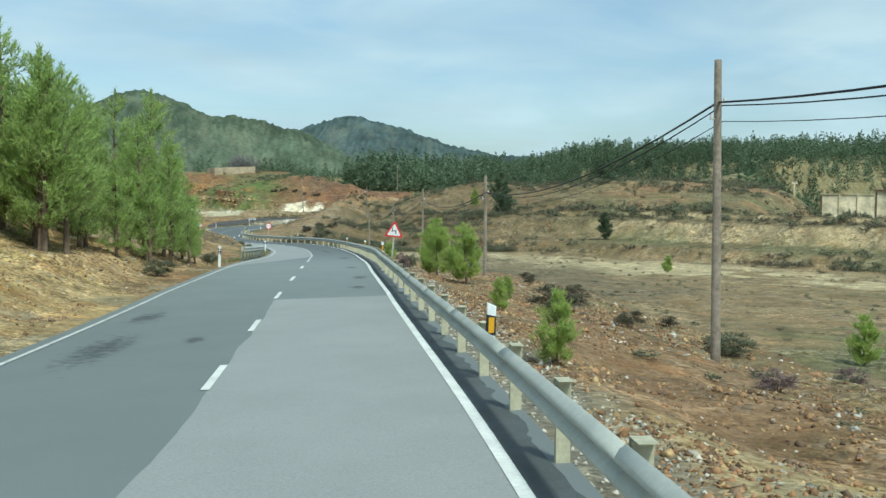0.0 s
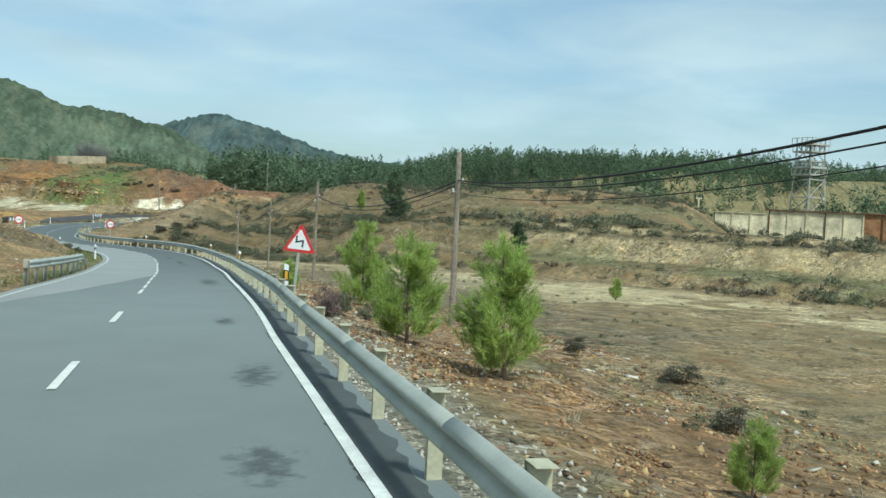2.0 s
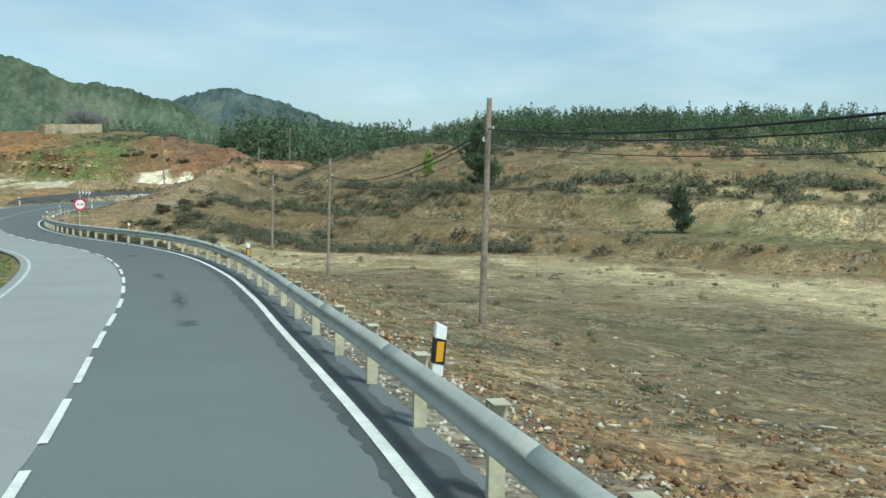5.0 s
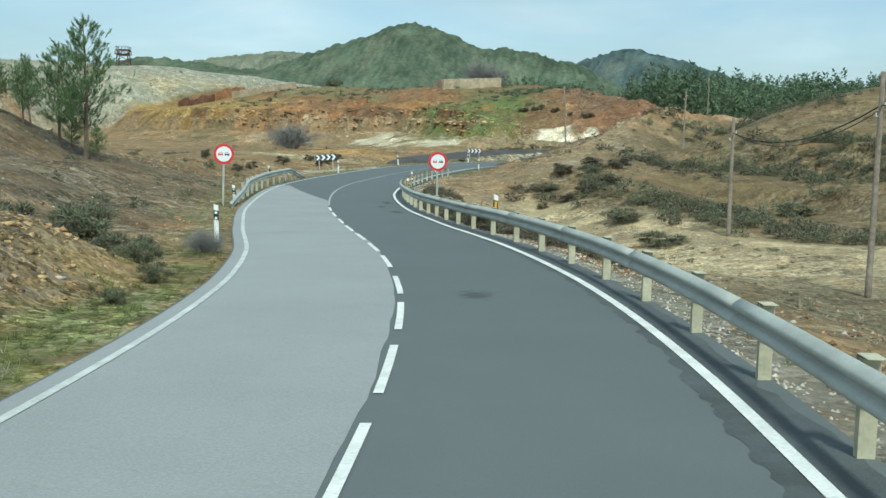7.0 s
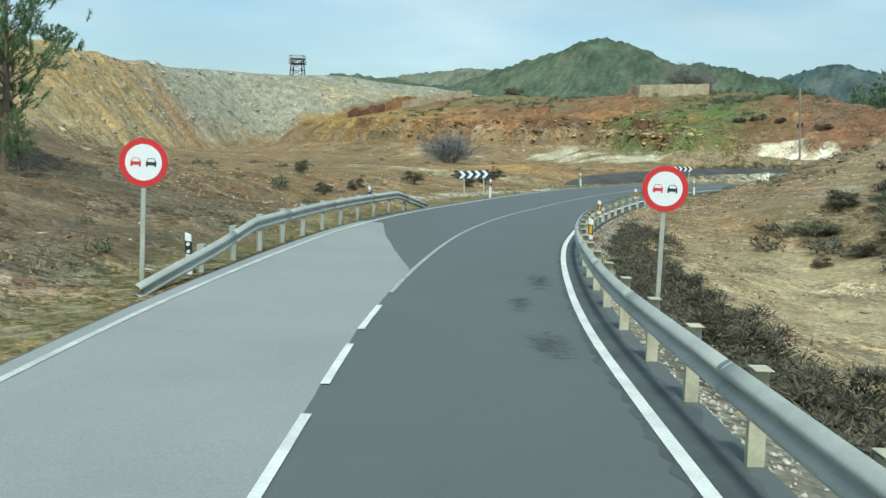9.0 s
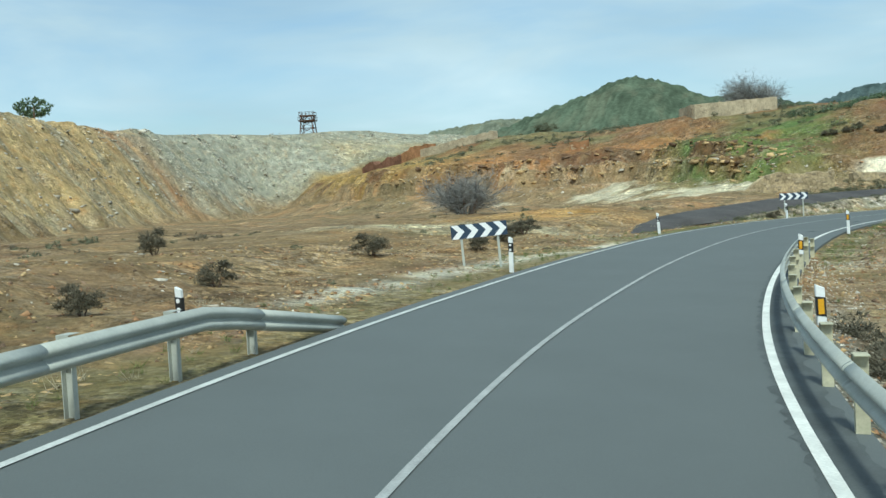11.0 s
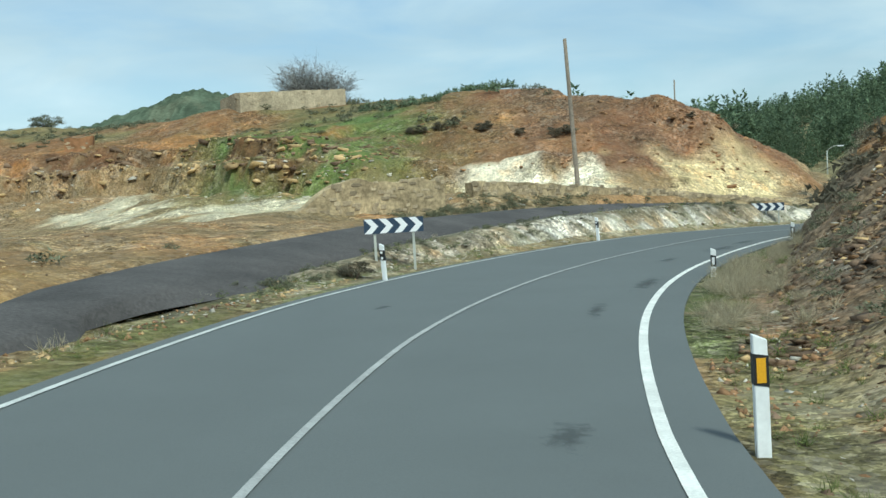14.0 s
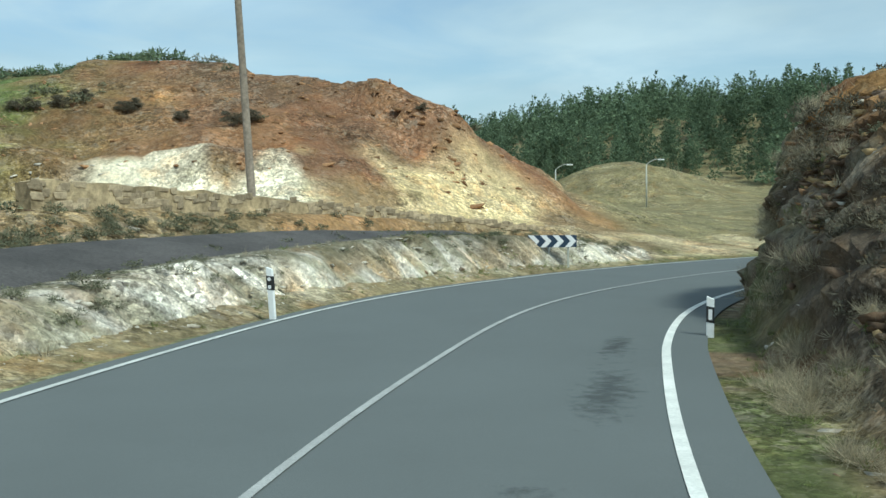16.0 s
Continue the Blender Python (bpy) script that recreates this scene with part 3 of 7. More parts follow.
def soil_colours(x, y, z, slope):
    """The true colours of soil, rock and turf over the land."""
    s, u, _ = along_road(x, y)
    n1, n2, n3 = fbm(x / 9, y / 9, 4), fbm(x / 3 + 50, y / 3, 4), fbm(x / 30 + 9, y / 30, 3)
    c = np.zeros(x.shape + (3,)) + np.array((0.27, 0.185, 0.10))
    c = mix_color(c, (0.22, 0.16, 0.085), smooth(-0.1, 0.35, n1))
    c = mix_color(c, (0.34, 0.20, 0.095), smooth(0.05, 0.4, n2))
    # east valley: duller, with a thin grey-green sward
    east = smooth(3, 9, u) * (1 - smooth(140, 152, s))
    c = mix_color(c, (0.235, 0.185, 0.105), east * 0.6)
    c = mix_color(c, (0.155, 0.155, 0.075), east * smooth(0.02, 0.3, n1 + 0.5 * n3) * 0.75)
    c = mix_color(c, (0.28, 0.165, 0.088), smooth(4.5, 6, u) * (1 - smooth(9, 14, u)) * (1 - smooth(52, 75, s)) * smooth(-0.25, 0.1, n2 + n1) * 0.8)
    q = (x - 40) * 0.69 + (y - 85) * 0.73 + 5 * fbm(x / 23, y / 23, 3)
    eastw = smooth(8, 12, u)
    stream = eastw * smooth(-9, -6, q + 2 * n2) * (1 - smooth(6, 11, q + 2 * n2))
    c = mix_color(c, (0.49, 0.40, 0.245), stream * smooth(-0.5, -0.1, n1 + n2) * 0.95)
    hill = eastw * smooth(14, 17, q)
    c = mix_color(c, (0.165, 0.13, 0.068), hill * 0.9)
    c = mix_color(c, (0.30, 0.165, 0.085), hill * smooth(0.12, 0.32, n3 + 0.4 * n1) * 0.7)
    c = mix_color(c, (0.19, 0.18, 0.09), hill * smooth(-0.15, 0.2, n1 + 0.5 * n2) * 0.45)
    c = mix_color(c, (0.44, 0.335, 0.195), hill * smooth(0.32, 0.62, slope) * (1 - smooth(30, 42, q)) * 0.9)
    c = mix_color(c, (0.13, 0.135, 0.06), hill * smooth(0.1, 0.35, n1 - 0.5 * n3) * 0.5)
    c = mix_color(c, (0.09, 0.098, 0.045), eastw * smooth(116, 134, q) * 0.9)
    brown = eastw * (1 - smooth(10, 26, x - 0.1 * (y - 120))) * smooth(100, 120, y) * smooth(np.interp(x, (-2, 12), (0, 9)), np.interp(x, (-2, 12), (4, 14)), q + 2.5 * n2)
    c = mix_color(c, (0.175, 0.128, 0.068), brown * 0.9)
    c = mix_color(c, (0.13, 0.108, 0.06), brown * smooth(0.0, 0.3, n1) * 0.7)
    c = mix_color(c, (0.23, 0.15, 0.08), brown * smooth(0.05, 0.3, n2) * 0.6)
    dull = east * smooth(52, 66, s) * (1 - smooth(112, 124, s)) * (1 - smooth(24, 36, u))
    c = mix_color(c, (0.165, 0.13, 0.085), dull * smooth(-0.5, 0.0, n1) * 0.75)
    # west: orange cutting, grassy verge, dark slope
    west = smooth(4.4, 6.0, -u)
    cut = west * (1 - smooth(50, 60, s)) * smooth(-20, -10, s)
    c = mix_color(c, (0.43, 0.285, 0.14), cut * 0.85)
    c = mix_color(c, (0.50, 0.36, 0.19), cut * smooth(0.0, 0.3, n2) * 0.7)
    mound = west * smooth(70, 78, s) * (1 - smooth(92, 98, s)) * (1 - smooth(11, 16, -u))
    mound = np.maximum(mound * 0.25, np.exp(-np.abs((x + 21.6) / 3.1) ** 4 - np.abs((y - 96.0) / 4.0) ** 4))
    c = mix_color(c, (0.42, 0.27, 0.11), mound * 0.85)
    c = mix_color(c, (0.50, 0.40, 0.25), mound * smooth(0.05, 0.3, n2) * 0.7)
    dark = west * smooth(86, 96, s) * (1 - smooth(140, 152, s))
    c = mix_color(c, (0.13, 0.105, 0.075), dark * 0.85)
    c = mix_color(c, (0.20, 0.14, 0.085), dark * smooth(0.0, 0.3, n2 + n1) * 0.6)
    flat = west * smooth(136, 150, s) * (1 - smooth(186, 196, s))
    c = mix_color(c, (0.25, 0.17, 0.088), flat * 0.8)
    c = mix_color(c, (0.16, 0.105, 0.06), flat * smooth(0.05, 0.3, n2 - 0.4 * n1) * 0.6)
    verge = smooth(0.3, 0.5, -u - lane_l(s)) * (1 - smooth(0.15, 0.5, mound)) * (1 - smooth(1.3, 2.9, -u - lane_l(s) + n2 * 2)) * smooth(52, 60, s)
    verge = verge * np.where((s > 60) & (s < 104), 1.0, np.where(s > 176, 0.85, 0.45))
    c = mix_color(c, (0.13, 0.15, 0.05), verge * 0.85)
    # pit and hills ahead
    e, along = polyline_distance(x, y, PIT_EDGE)
    e2 = e + 2.0 * n2
    pit = smooth(-30, -8, e) * west
    zz = z + 0.8 * n2
    left_face = pit * smooth(0, 2, e2) * (1 - smooth(0.56, 0.66, along))
    c = mix_color(c, (0.215, 0.11, 0.05), left_face * (1 - smooth(30, 60, e)) * 0.9)
    c = mix_color(c, (0.36, 0.17, 0.06), left_face * (1 - smooth(10, 20, e)) * smooth(-0.05, 0.2, n2 + n1) * 0.8)
    c = mix_color(c, (0.12, 0.075, 0.045), left_face * (1 - smooth(6, 9, e)) * smooth(0.15, 0.35, fbm(x / 2.2, y / 2.2, 3) - 0.3 * n1) * 0.8)
    c = mix_color(c, (0.34, 0.22, 0.07), left_face * (1 - smooth(0.15, 0.3, along)) * (1 - smooth(12, 22, e)))
    c = mix_color(c, (0.50, 0.40, 0.25), left_face * smooth(-2, -0.5, zz) * (1 - smooth(0.6, 1.8, zz)) * smooth(0.1, 0.4, n1 + n2) * 0.9)
    c = mix_color(c, (0.18, 0.165, 0.075), left_face * smooth(8, 16, e) * smooth(-0.1, 0.2, n1) * 0.8)
    red = smooth(0.5, 0.58, along) * smooth(0.5, 2.5, e2) * (1 - smooth(46, 70, e))
    c = mix_color(c, (0.205, 0.102, 0.058), red * 0.92)
    c = mix_color(c, (0.17, 0.105, 0.066), red * smooth(0.1, 0.35, n1 + 0.5 * n3) * 0.8)
    c = mix_color(c, (0.29, 0.15, 0.075), red * smooth(0.0, 0.3, n2) * 0.6)
    green = np.exp(-((x + 47) / 9) ** 2 - ((y - 240) / 13) ** 2)
    c = mix_color(c, (0.085, 0.165, 0.04), np.clip(green * (1.2 + n2 * 2.2), 0, 1) * 0.8)
    c = mix_color(c, (0.16, 0.165, 0.06), smooth(20, 30, e + 5 * n2) * smooth(0.4, 0.5, along) * (1 - smooth(60, 90, e)) * 0.8)
    white = smooth(-1.2, -0.2, e2) * (1 - smooth(2.4, 3.6, e2)) * smooth(0.632, 0.648, along) * (1 - smooth(0.69, 0.715, along))
    c = mix_color(c, (0.86, 0.77, 0.61), white * smooth(-0.8, -0.35, n1 + n2) * 0.97)
    yel = smooth(-1.5, 0.5, e2) * (1 - smooth(3.6, 6.0, e2)) * smooth(0.69, 0.72, along) * (1 - smooth(0.84, 0.89, along))
    c = mix_color(c, (0.70, 0.55, 0.31), yel * smooth(-0.45, 0.0, n1 + n2) * 0.95)
    pale = pit * smooth(-11, -8, e2) * (1 - smooth(-1.0, 0.5, e2)) * smooth(0.24, 0.34, along) * (1 - smooth(0.62, 0.7, along))
    c = mix_color(c, (0.60, 0.53, 0.40), pale * smooth(-0.15, 0.1, n1 + 0.6 * n2) * 0.85)
    low_face = left_face * (1 - smooth(1.4, 3.0, e2)) * smooth(0.2, 0.3, along)
    c = mix_color(c, (0.56, 0.46, 0.30), low_face * smooth(0.0, 0.2, fbm(x / 2.0 + 7, y / 2.0, 3) + 0.3 * n1) * 0.85)
    c = mix_color(c, (0.15, 0.075, 0.04), left_face * (1 - smooth(4, 7, e2)) * smooth(0.08, 0.25, fbm(x / 3.1 + 31, y / 3.1, 4)) * 0.85)
    heap = np.exp(-((x + 49) / 5) ** 2 - ((y - 183) / 4.5) ** 2)
    c = mix_color(c, (0.46, 0.27, 0.09), np.clip(heap * (1.3 + n2), 0, 1) * 0.9)
    sick = np.exp(-((x + 47) / 7) ** 2 - ((y - 171) / 3.2) ** 2)
    c = mix_color(c, (0.47, 0.41, 0.27), np.clip(sick * (1.2 + 1.5 * n2), 0, 1) * 0.8)
    g, ga = polyline_distance(x, y, GREY_EDGE)
    grey = smooth(-15, -11, g + 3 * n2)
    c = mix_color(c, (0.325, 0.32, 0.268), grey * 0.95)
    c = mix_color(c, (0.44, 0.30, 0.13), grey * (1 - smooth(0.49, 0.55, ga + 0.06 * n3 + 0.03 * n2)) * 0.9)
    c = mix_color(c, (0.34, 0.16, 0.07), grey * np.exp(-((ga - 0.515 - 0.03 * n2) / 0.02) ** 2) * 0.8)
    c = mix_color(c, (0.30, 0.27, 0.20), grey * smooth(0.05, 0.3, n2 - 0.4 * n1) * 0.7)
    c = mix_color(c, (0.46, 0.36, 0.20), grey * smooth(0.2, 0.4, n1 + 0.3 * n3) * (1 - smooth(-8, -2, g)) * 0.7)
    mound_far = np.exp(-((x - 19) / 13) ** 2 - ((y - 296) / 10) ** 2)
    c = mix_color(c, (0.24, 0.135, 0.075), np.clip(mound_far * (1.1 + 2 * n2), 0, 1) * 0.8)
    meadow = smooth(-12, -6, x) * smooth(226, 234, y) * (1 - smooth(-3, 0, e)) * smooth(5, 8, np.abs(u))
    c = mix_color(c, (0.22, 0.20, 0.105), meadow * 0.8)
    # white bank below the old side road, and the rock cutting on the right
    bank = np.where(u < 0, 1, 0) * smooth(3.6, 4.2, -u) * (1 - smooth(7.0, 8.5, -u)) * smooth(184, 190, s) * (1 - smooth(224, 232, s))
    c = mix_color(c, (0.27, 0.21, 0.125), bank * 0.8)
    streak = fbm((s + 0.9 * u) / 1.3, u / 4.0 + s / 9, 4)
    c = mix_color(c, (0.60, 0.56, 0.47), bank * smooth(-0.02, 0.16, streak + 0.35 * n1) * smooth(4.1, 4.6, -u) * 0.3)
    c = mix_color(c, (0.50, 0.41, 0.26), np.where(u < 0, 1, 0) * smooth(4.4, 5.2, -u) * (1 - smooth(10, 13, -u)) * smooth(226, 232, s) * (1 - smooth(248, 256, s)) * smooth(-0.3, 0.1, n2) * 0.8)
    rock = smooth(3.6, 4.6, u) * smooth(156, 164, s) * (1 - smooth(13, 19, u))
    c = mix_color(c, (0.29, 0.205, 0.12), rock * 0.85)
    c = mix_color(c, (0.38, 0.19, 0.075), rock * smooth(190, 202, s) * smooth(0.8, 2.2, z + 2 * n2) * 0.85)
    c = mix_color(c, (0.42, 0.37, 0.28), rock * smooth(0.15, 0.4, n2) * 0.5)
    grass = smooth(3.4, 3.7, u) * (1 - smooth(4.6, 5.6, u + n2)) * smooth(158, 166, s)
    c = mix_color(c, (0.165, 0.165, 0.075), grass * 0.7)
    gravel = smooth(3.0, 3.15, u) * (1 - smooth(4.3, 5.0, u)) * (1 - smooth(150, 158, s))
    c = mix_color(c, (0.23, 0.215, 0.185), gravel * 0.9)
    gully = smooth(4.2, 6, u) * smooth(112, 122, s) * (1 - smooth(150, 160, s)) * (1 - smooth(-1, 4, q + 4 * n2))
    c = mix_color(c, (0.40, 0.31, 0.19), gully * 0.8)
    chalk = np.exp(-((-u - lane_l(s) + 0.5 * n2 - np.interp(s, (148, 158, 164, 168, 172), (2.4, 2.1, 1.8, 0.8, 0.5))) / 0.42) ** 2) * smooth(148, 153, s) * (1 - smooth(169, 173, s)) * np.where(u < 0, 1, 0)
    c = mix_color(c, (0.66, 0.62, 0.54), chalk * smooth(-0.6, -0.3, n1 + n2) * 0.97)
    grey_of = c.mean(-1, keepdims=True)
    c = (c * 0.93 + grey_of * 0.07) * np.array((0.90, 0.905, 0.83))
    # far country, wooded
    far = smooth(330, 480, np.hypot(x + 10, y - 100))
    c = mix_color(c, (0.06, 0.085, 0.04), far)
    return np.clip(c, 0.01, 0.9)


def grid_mesh(name, gx, gy, z, mat, colours=None, split=None):
    nx, ny = len(gx), len(gy)
    xx, yy = np.meshgrid(gx, gy)
    co = np.stack([xx, yy, z], -1).reshape(-1, 3)
    i = np.arange(nx * ny).reshape(ny, nx)
    quads = np.stack([i[:-1, :-1], i[:-1, 1:], i[1:, 1:], i[1:, :-1]], -1).reshape(-1, 4)
    me = bpy.data.meshes.new(name)
    me.vertices.add(len(co))
    me.vertices.foreach_set("co", co.astype(np.float32).ravel())
    me.loops.add(quads.size)
    me.loops.foreach_set("vertex_index", quads.astype(np.int32).ravel())
    me.polygons.add(len(quads))
    me.polygons.foreach_set("loop_start", np.arange(0, quads.size, 4, dtype=np.int32))
    me.polygons.foreach_set("loop_total", np.full(len(quads), 4, dtype=np.int32))
    me.polygons.foreach_set("use_smooth", np.ones(len(quads), dtype=bool))
    me.update(calc_edges=True)
    if colours is not None:
        a = me.color_attributes.new("soil", "FLOAT_COLOR", "POINT")
        rgba = np.concatenate([colours.reshape(-1, 3), np.ones((len(co), 1))], 1)
        a.data.foreach_set("color", rgba.astype(np.float32).ravel())
    me.materials.append(mat)
    return new(name, me)


GX = ramp_steps(-112, 46, 0.5, -3200, 3200, 1.10)
GY = ramp_steps(-4, 262, 0.5, -700, 4200, 1.10)
_xx, _yy = np.meshgrid(GX, GY)
GZ = ground_height(_xx, _yy)
_sl = np.hypot(np.gradient(GZ, GX, axis=1), np.gradient(GZ, GY, axis=0))
ground = grid_mesh("ground", GX, GY, GZ, M_SOIL, soil_colours(_xx, _yy, GZ, _sl))
tagged(ground, "rust-brown stony mining land with ochre cuttings and thin turf", "ground", kind="structure")


# ---- mountains on the horizon ----
def mountain(name, label, cx, cy, half, peaks, tint, seed, bare=0.25):
    """A wooded ridge: peaks are (offset across the view, height, spread), seen from the valley; tree crowns roughen it and bare patches show."""
    d = Vector((cx, cy)).normalized()
    across = np.linspace(-half, half, 340)
    deep = np.linspace(-0.75, 0.75, 80) * half
    aa, dd = np.meshgrid(across, deep)
    z = np.zeros_like(aa) - 30
    for a, h, w in peaks:
        z = z + h * np.exp(-np.abs((aa - a) / w) ** 1.8 - np.abs(dd / (w * 1.2)) ** 1.8)
    spur = fbm(aa / (half * 0.11) + seed, dd / (half * 0.16), 5)
    z = z + spur * half * 0.022
    rs_ = np.random.RandomState(seed)
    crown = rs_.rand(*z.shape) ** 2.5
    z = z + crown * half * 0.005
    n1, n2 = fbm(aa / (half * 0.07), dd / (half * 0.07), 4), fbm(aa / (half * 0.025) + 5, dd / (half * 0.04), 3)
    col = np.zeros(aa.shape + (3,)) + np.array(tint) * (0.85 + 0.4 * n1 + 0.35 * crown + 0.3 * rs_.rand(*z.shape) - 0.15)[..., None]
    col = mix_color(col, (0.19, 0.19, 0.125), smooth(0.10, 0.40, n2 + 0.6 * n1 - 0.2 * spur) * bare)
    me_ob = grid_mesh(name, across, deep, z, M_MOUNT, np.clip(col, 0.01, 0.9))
    ang = math.atan2(-d.x, d.y)
    me_ob.matrix_world = pose(cx, cy, 0, 0, 0, math.degrees(ang))
    return tagged(me_ob, label, "mountain", kind="structure")


# distance haze is painted into the tints, bluer on the farther wooded hill
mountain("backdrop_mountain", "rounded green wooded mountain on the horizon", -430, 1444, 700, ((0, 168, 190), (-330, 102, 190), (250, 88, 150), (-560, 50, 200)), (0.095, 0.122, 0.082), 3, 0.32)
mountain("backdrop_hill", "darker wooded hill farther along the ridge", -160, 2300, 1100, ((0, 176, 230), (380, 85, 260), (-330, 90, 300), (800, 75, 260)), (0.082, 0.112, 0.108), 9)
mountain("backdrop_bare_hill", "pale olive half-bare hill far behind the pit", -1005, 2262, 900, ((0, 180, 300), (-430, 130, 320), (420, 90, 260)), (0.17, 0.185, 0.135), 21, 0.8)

# ---- road ----
def part(name, bm, mat, parent=None, label="", smooth_faces=False):
    """Links a bmesh as one mesh object, under a thing where one is given."""
    me = bpy.data.meshes.new(name)
    bm.to_mesh(me)
    bm.free()
    for m in (mat if isinstance(mat, (list, tuple)) else [mat]):
        me.materials.append(m)
    if smooth_faces:
        for p in me.polygons:
            p.use_smooth = True
    ob = new(name, me)
    if parent is not None:
        ob.parent = parent
    return tagged(ob, label)


def strip(name, s0, s1, edge_a, edge_b, mat, lift=0.0, skirt=0.0, step=0.75, across=1, parent=None):
    """A strip of surface along the road between two offsets, given as numbers or as functions of s."""
    fa = edge_a if callable(edge_a) else (lambda s: edge_a)
    fb = edge_b if callable(edge_b) else (lambda s: edge_b)
    bm = bmesh.new()
    n = max(2, int((s1 - s0) / step) + 1)
    rows = []
    for i in range(n):
        s = s0 + (s1 - s0) * i / (n - 1)
        a, b = fa(s), fb(s)
        row = []
        if skirt:
            row.append(bm.verts.new(road_at(s, a) - Vector((0, 0, skirt))))
        for k in range(across + 1):
            row.append(bm.verts.new(road_at(s, a + (b - a) * k / across) + Vector((0, 0, lift))))
        if skirt:
            row.append(bm.verts.new(road_at(s, b) - Vector((0, 0, skirt))))
        rows.append(row)
    for r0, r1 in zip(rows, rows[1:]):
        for k in range(len(r0) - 1):
            bm.faces.new((r0[k], r0[k + 1], r1[k + 1], r1[k]))
    return part(name, bm, mat, parent)


def ragged(base, amount, scale, seed):
    f = base if callable(base) else (lambda s: base)
    return lambda s: float(f(s)) + amount * float(fbm(np.array([s / scale + seed]), np.array([seed * 3.1]), 3)[0])


S_END = float(RS[-1])
road = tagged(strip("road", -30, S_END, lambda s: -float(lane_l(s)) - 0.32, lambda s: float(lane_r(s)) + 0.55, M_ASPHALT_D, 0.0, 0.3, across=4),
              "two-lane winding asphalt road with dark resurfaced lanes", "road", kind="structure")
# older pale asphalt: the right lane at the start, the left lane through the first bends
# tone along the road; the dip past 200 m paints the cutting's shadow
road_tone = road.data.color_attributes.new("soil", "FLOAT_COLOR", "POINT")
for v, cell in zip(road.data.vertices, road_tone.data):
    g = float(np.interp(float(along_road(np.array([v.co.x]), np.array([v.co.y]))[0][0]), (-30, 20, 42, 72, 100, 200, 213, 230), (0.17, 0.172, 0.215, 0.145, 0.115, 0.122, 0.115, 0.11)))
    cell.color = (g, g * 1.1, g * 1.075, 1)
strip("pale_surfacing", -30, 26.1, ragged(0.03, 0.10, 1.5, 2.0), lambda s: float(lane_r(s)) + 0.02, M_ASPHALT_L, 0.004, parent=road, step=0.4)
strip("pale_surfacing", 42, 139, lambda s: -float(lane_l(s)) - 0.28, ragged(lambda s: float(np.interp(s, (42, 50, 62, 90, 104, 128, 139), (-3.2, -1.6, -0.05, 0.0, 0.0, -0.02, -2.6))), 0.07, 0.9, 5.0), M_ASPHALT_L, 0.004, parent=road, step=0.4)
# black tar strip outside the right-hand edge line, partly painting the rail's shadow
strip("tar_strip", -30, 167, ragged(lambda s: lane_r(s) - float(np.interp(s, (40, 58, 70, 80, 88, 96, 112, 150), (0.05, 0.14, 0.2, 0.34, 0.34, 0.16, 0.12, 0.12))), 0.10, 0.2, 8.0), ragged(lambda s: lane_r(s) + 0.40, 0.14, 0.6, 4.0), M_ASPHALT_B, 0.003, parent=road, step=0.08)
# edge and centre lines
LW = 0.12
line_r = strip("edge_line", -30, S_END, lambda s: float(lane_r(s)) - LW / 2, lambda s: float(lane_r(s)) + LW / 2, M_PAINT, 0.011, parent=road)
line_l = strip("edge_line", -30, S_END, lambda s: -float(lane_l(s)) - 0.05, lambda s: -float(lane_l(s)) + 0.05, M_PAINT_L, 0.011, parent=road)
for s0 in (-18.2, -10.5, -2.8, 4.8, 12.2, 18.8, 26.4, 33.2, 40.2):
    strip("lane_dash", s0, s0 + 2.15, -0.055, 0.055, M_PAINT, 0.012, parent=road, step=0.5)
for s0 in (48.4, 51.2, 54.1, 57.3, 60.4, 63.6, 66.7, 69.9, 73.0, 76.0, 79.4, 83.1, 86.2, 89.6, 92.7, 95.8, 98.8, 102.3, 105.3, 108.3, 111.3, 114.5, 117.8, 121.0):
    strip("lane_dash", s0, s0 + 2.15, lambda s: centre(s) - 0.045, lambda s: centre(s) + 0.045, M_PAINT, 0.012, parent=road, step=0.5)
strip("centre_line", 124.6, S_END, lambda s: centre(s) - 0.042, lambda s: centre(s) + 0.042, M_PAINT_OLD, 0.011, parent=road)


def stain(s, u, length, width, material):
    """A thin dark mark on the carriageway, for tar stains and painted bush shadows, that fades out towards its rim."""
    bm = bmesh.new()
    nu, ns_ = 7, 11
    grid = [[bm.verts.new(road_at(s + length * (i / (ns_ - 1) - 0.5) * 1.5, u + width * (k / (nu - 1) - 0.5) * 1.5) + Vector((0, 0, 0.008))) for k in range(nu)] for i in range(ns_)]
    for r0, r1 in zip(grid, grid[1:]):
        for k in range(nu - 1):
            bm.faces.new((r0[k], r0[k + 1], r1[k + 1], r1[k]))
    ob = part("tar_blot", bm, material, road)
    fade = [max(0.0, 1 - math.hypot(i / (ns_ - 1) - 0.5, k / (nu - 1) - 0.5) * 2) for i in range(ns_) for k in range(nu)]
    a = ob.data.color_attributes.new("soil", "FLOAT_COLOR", "POINT")
    for i, f in enumerate(fade):
        a.data[i].color = (f, f, f, 1)


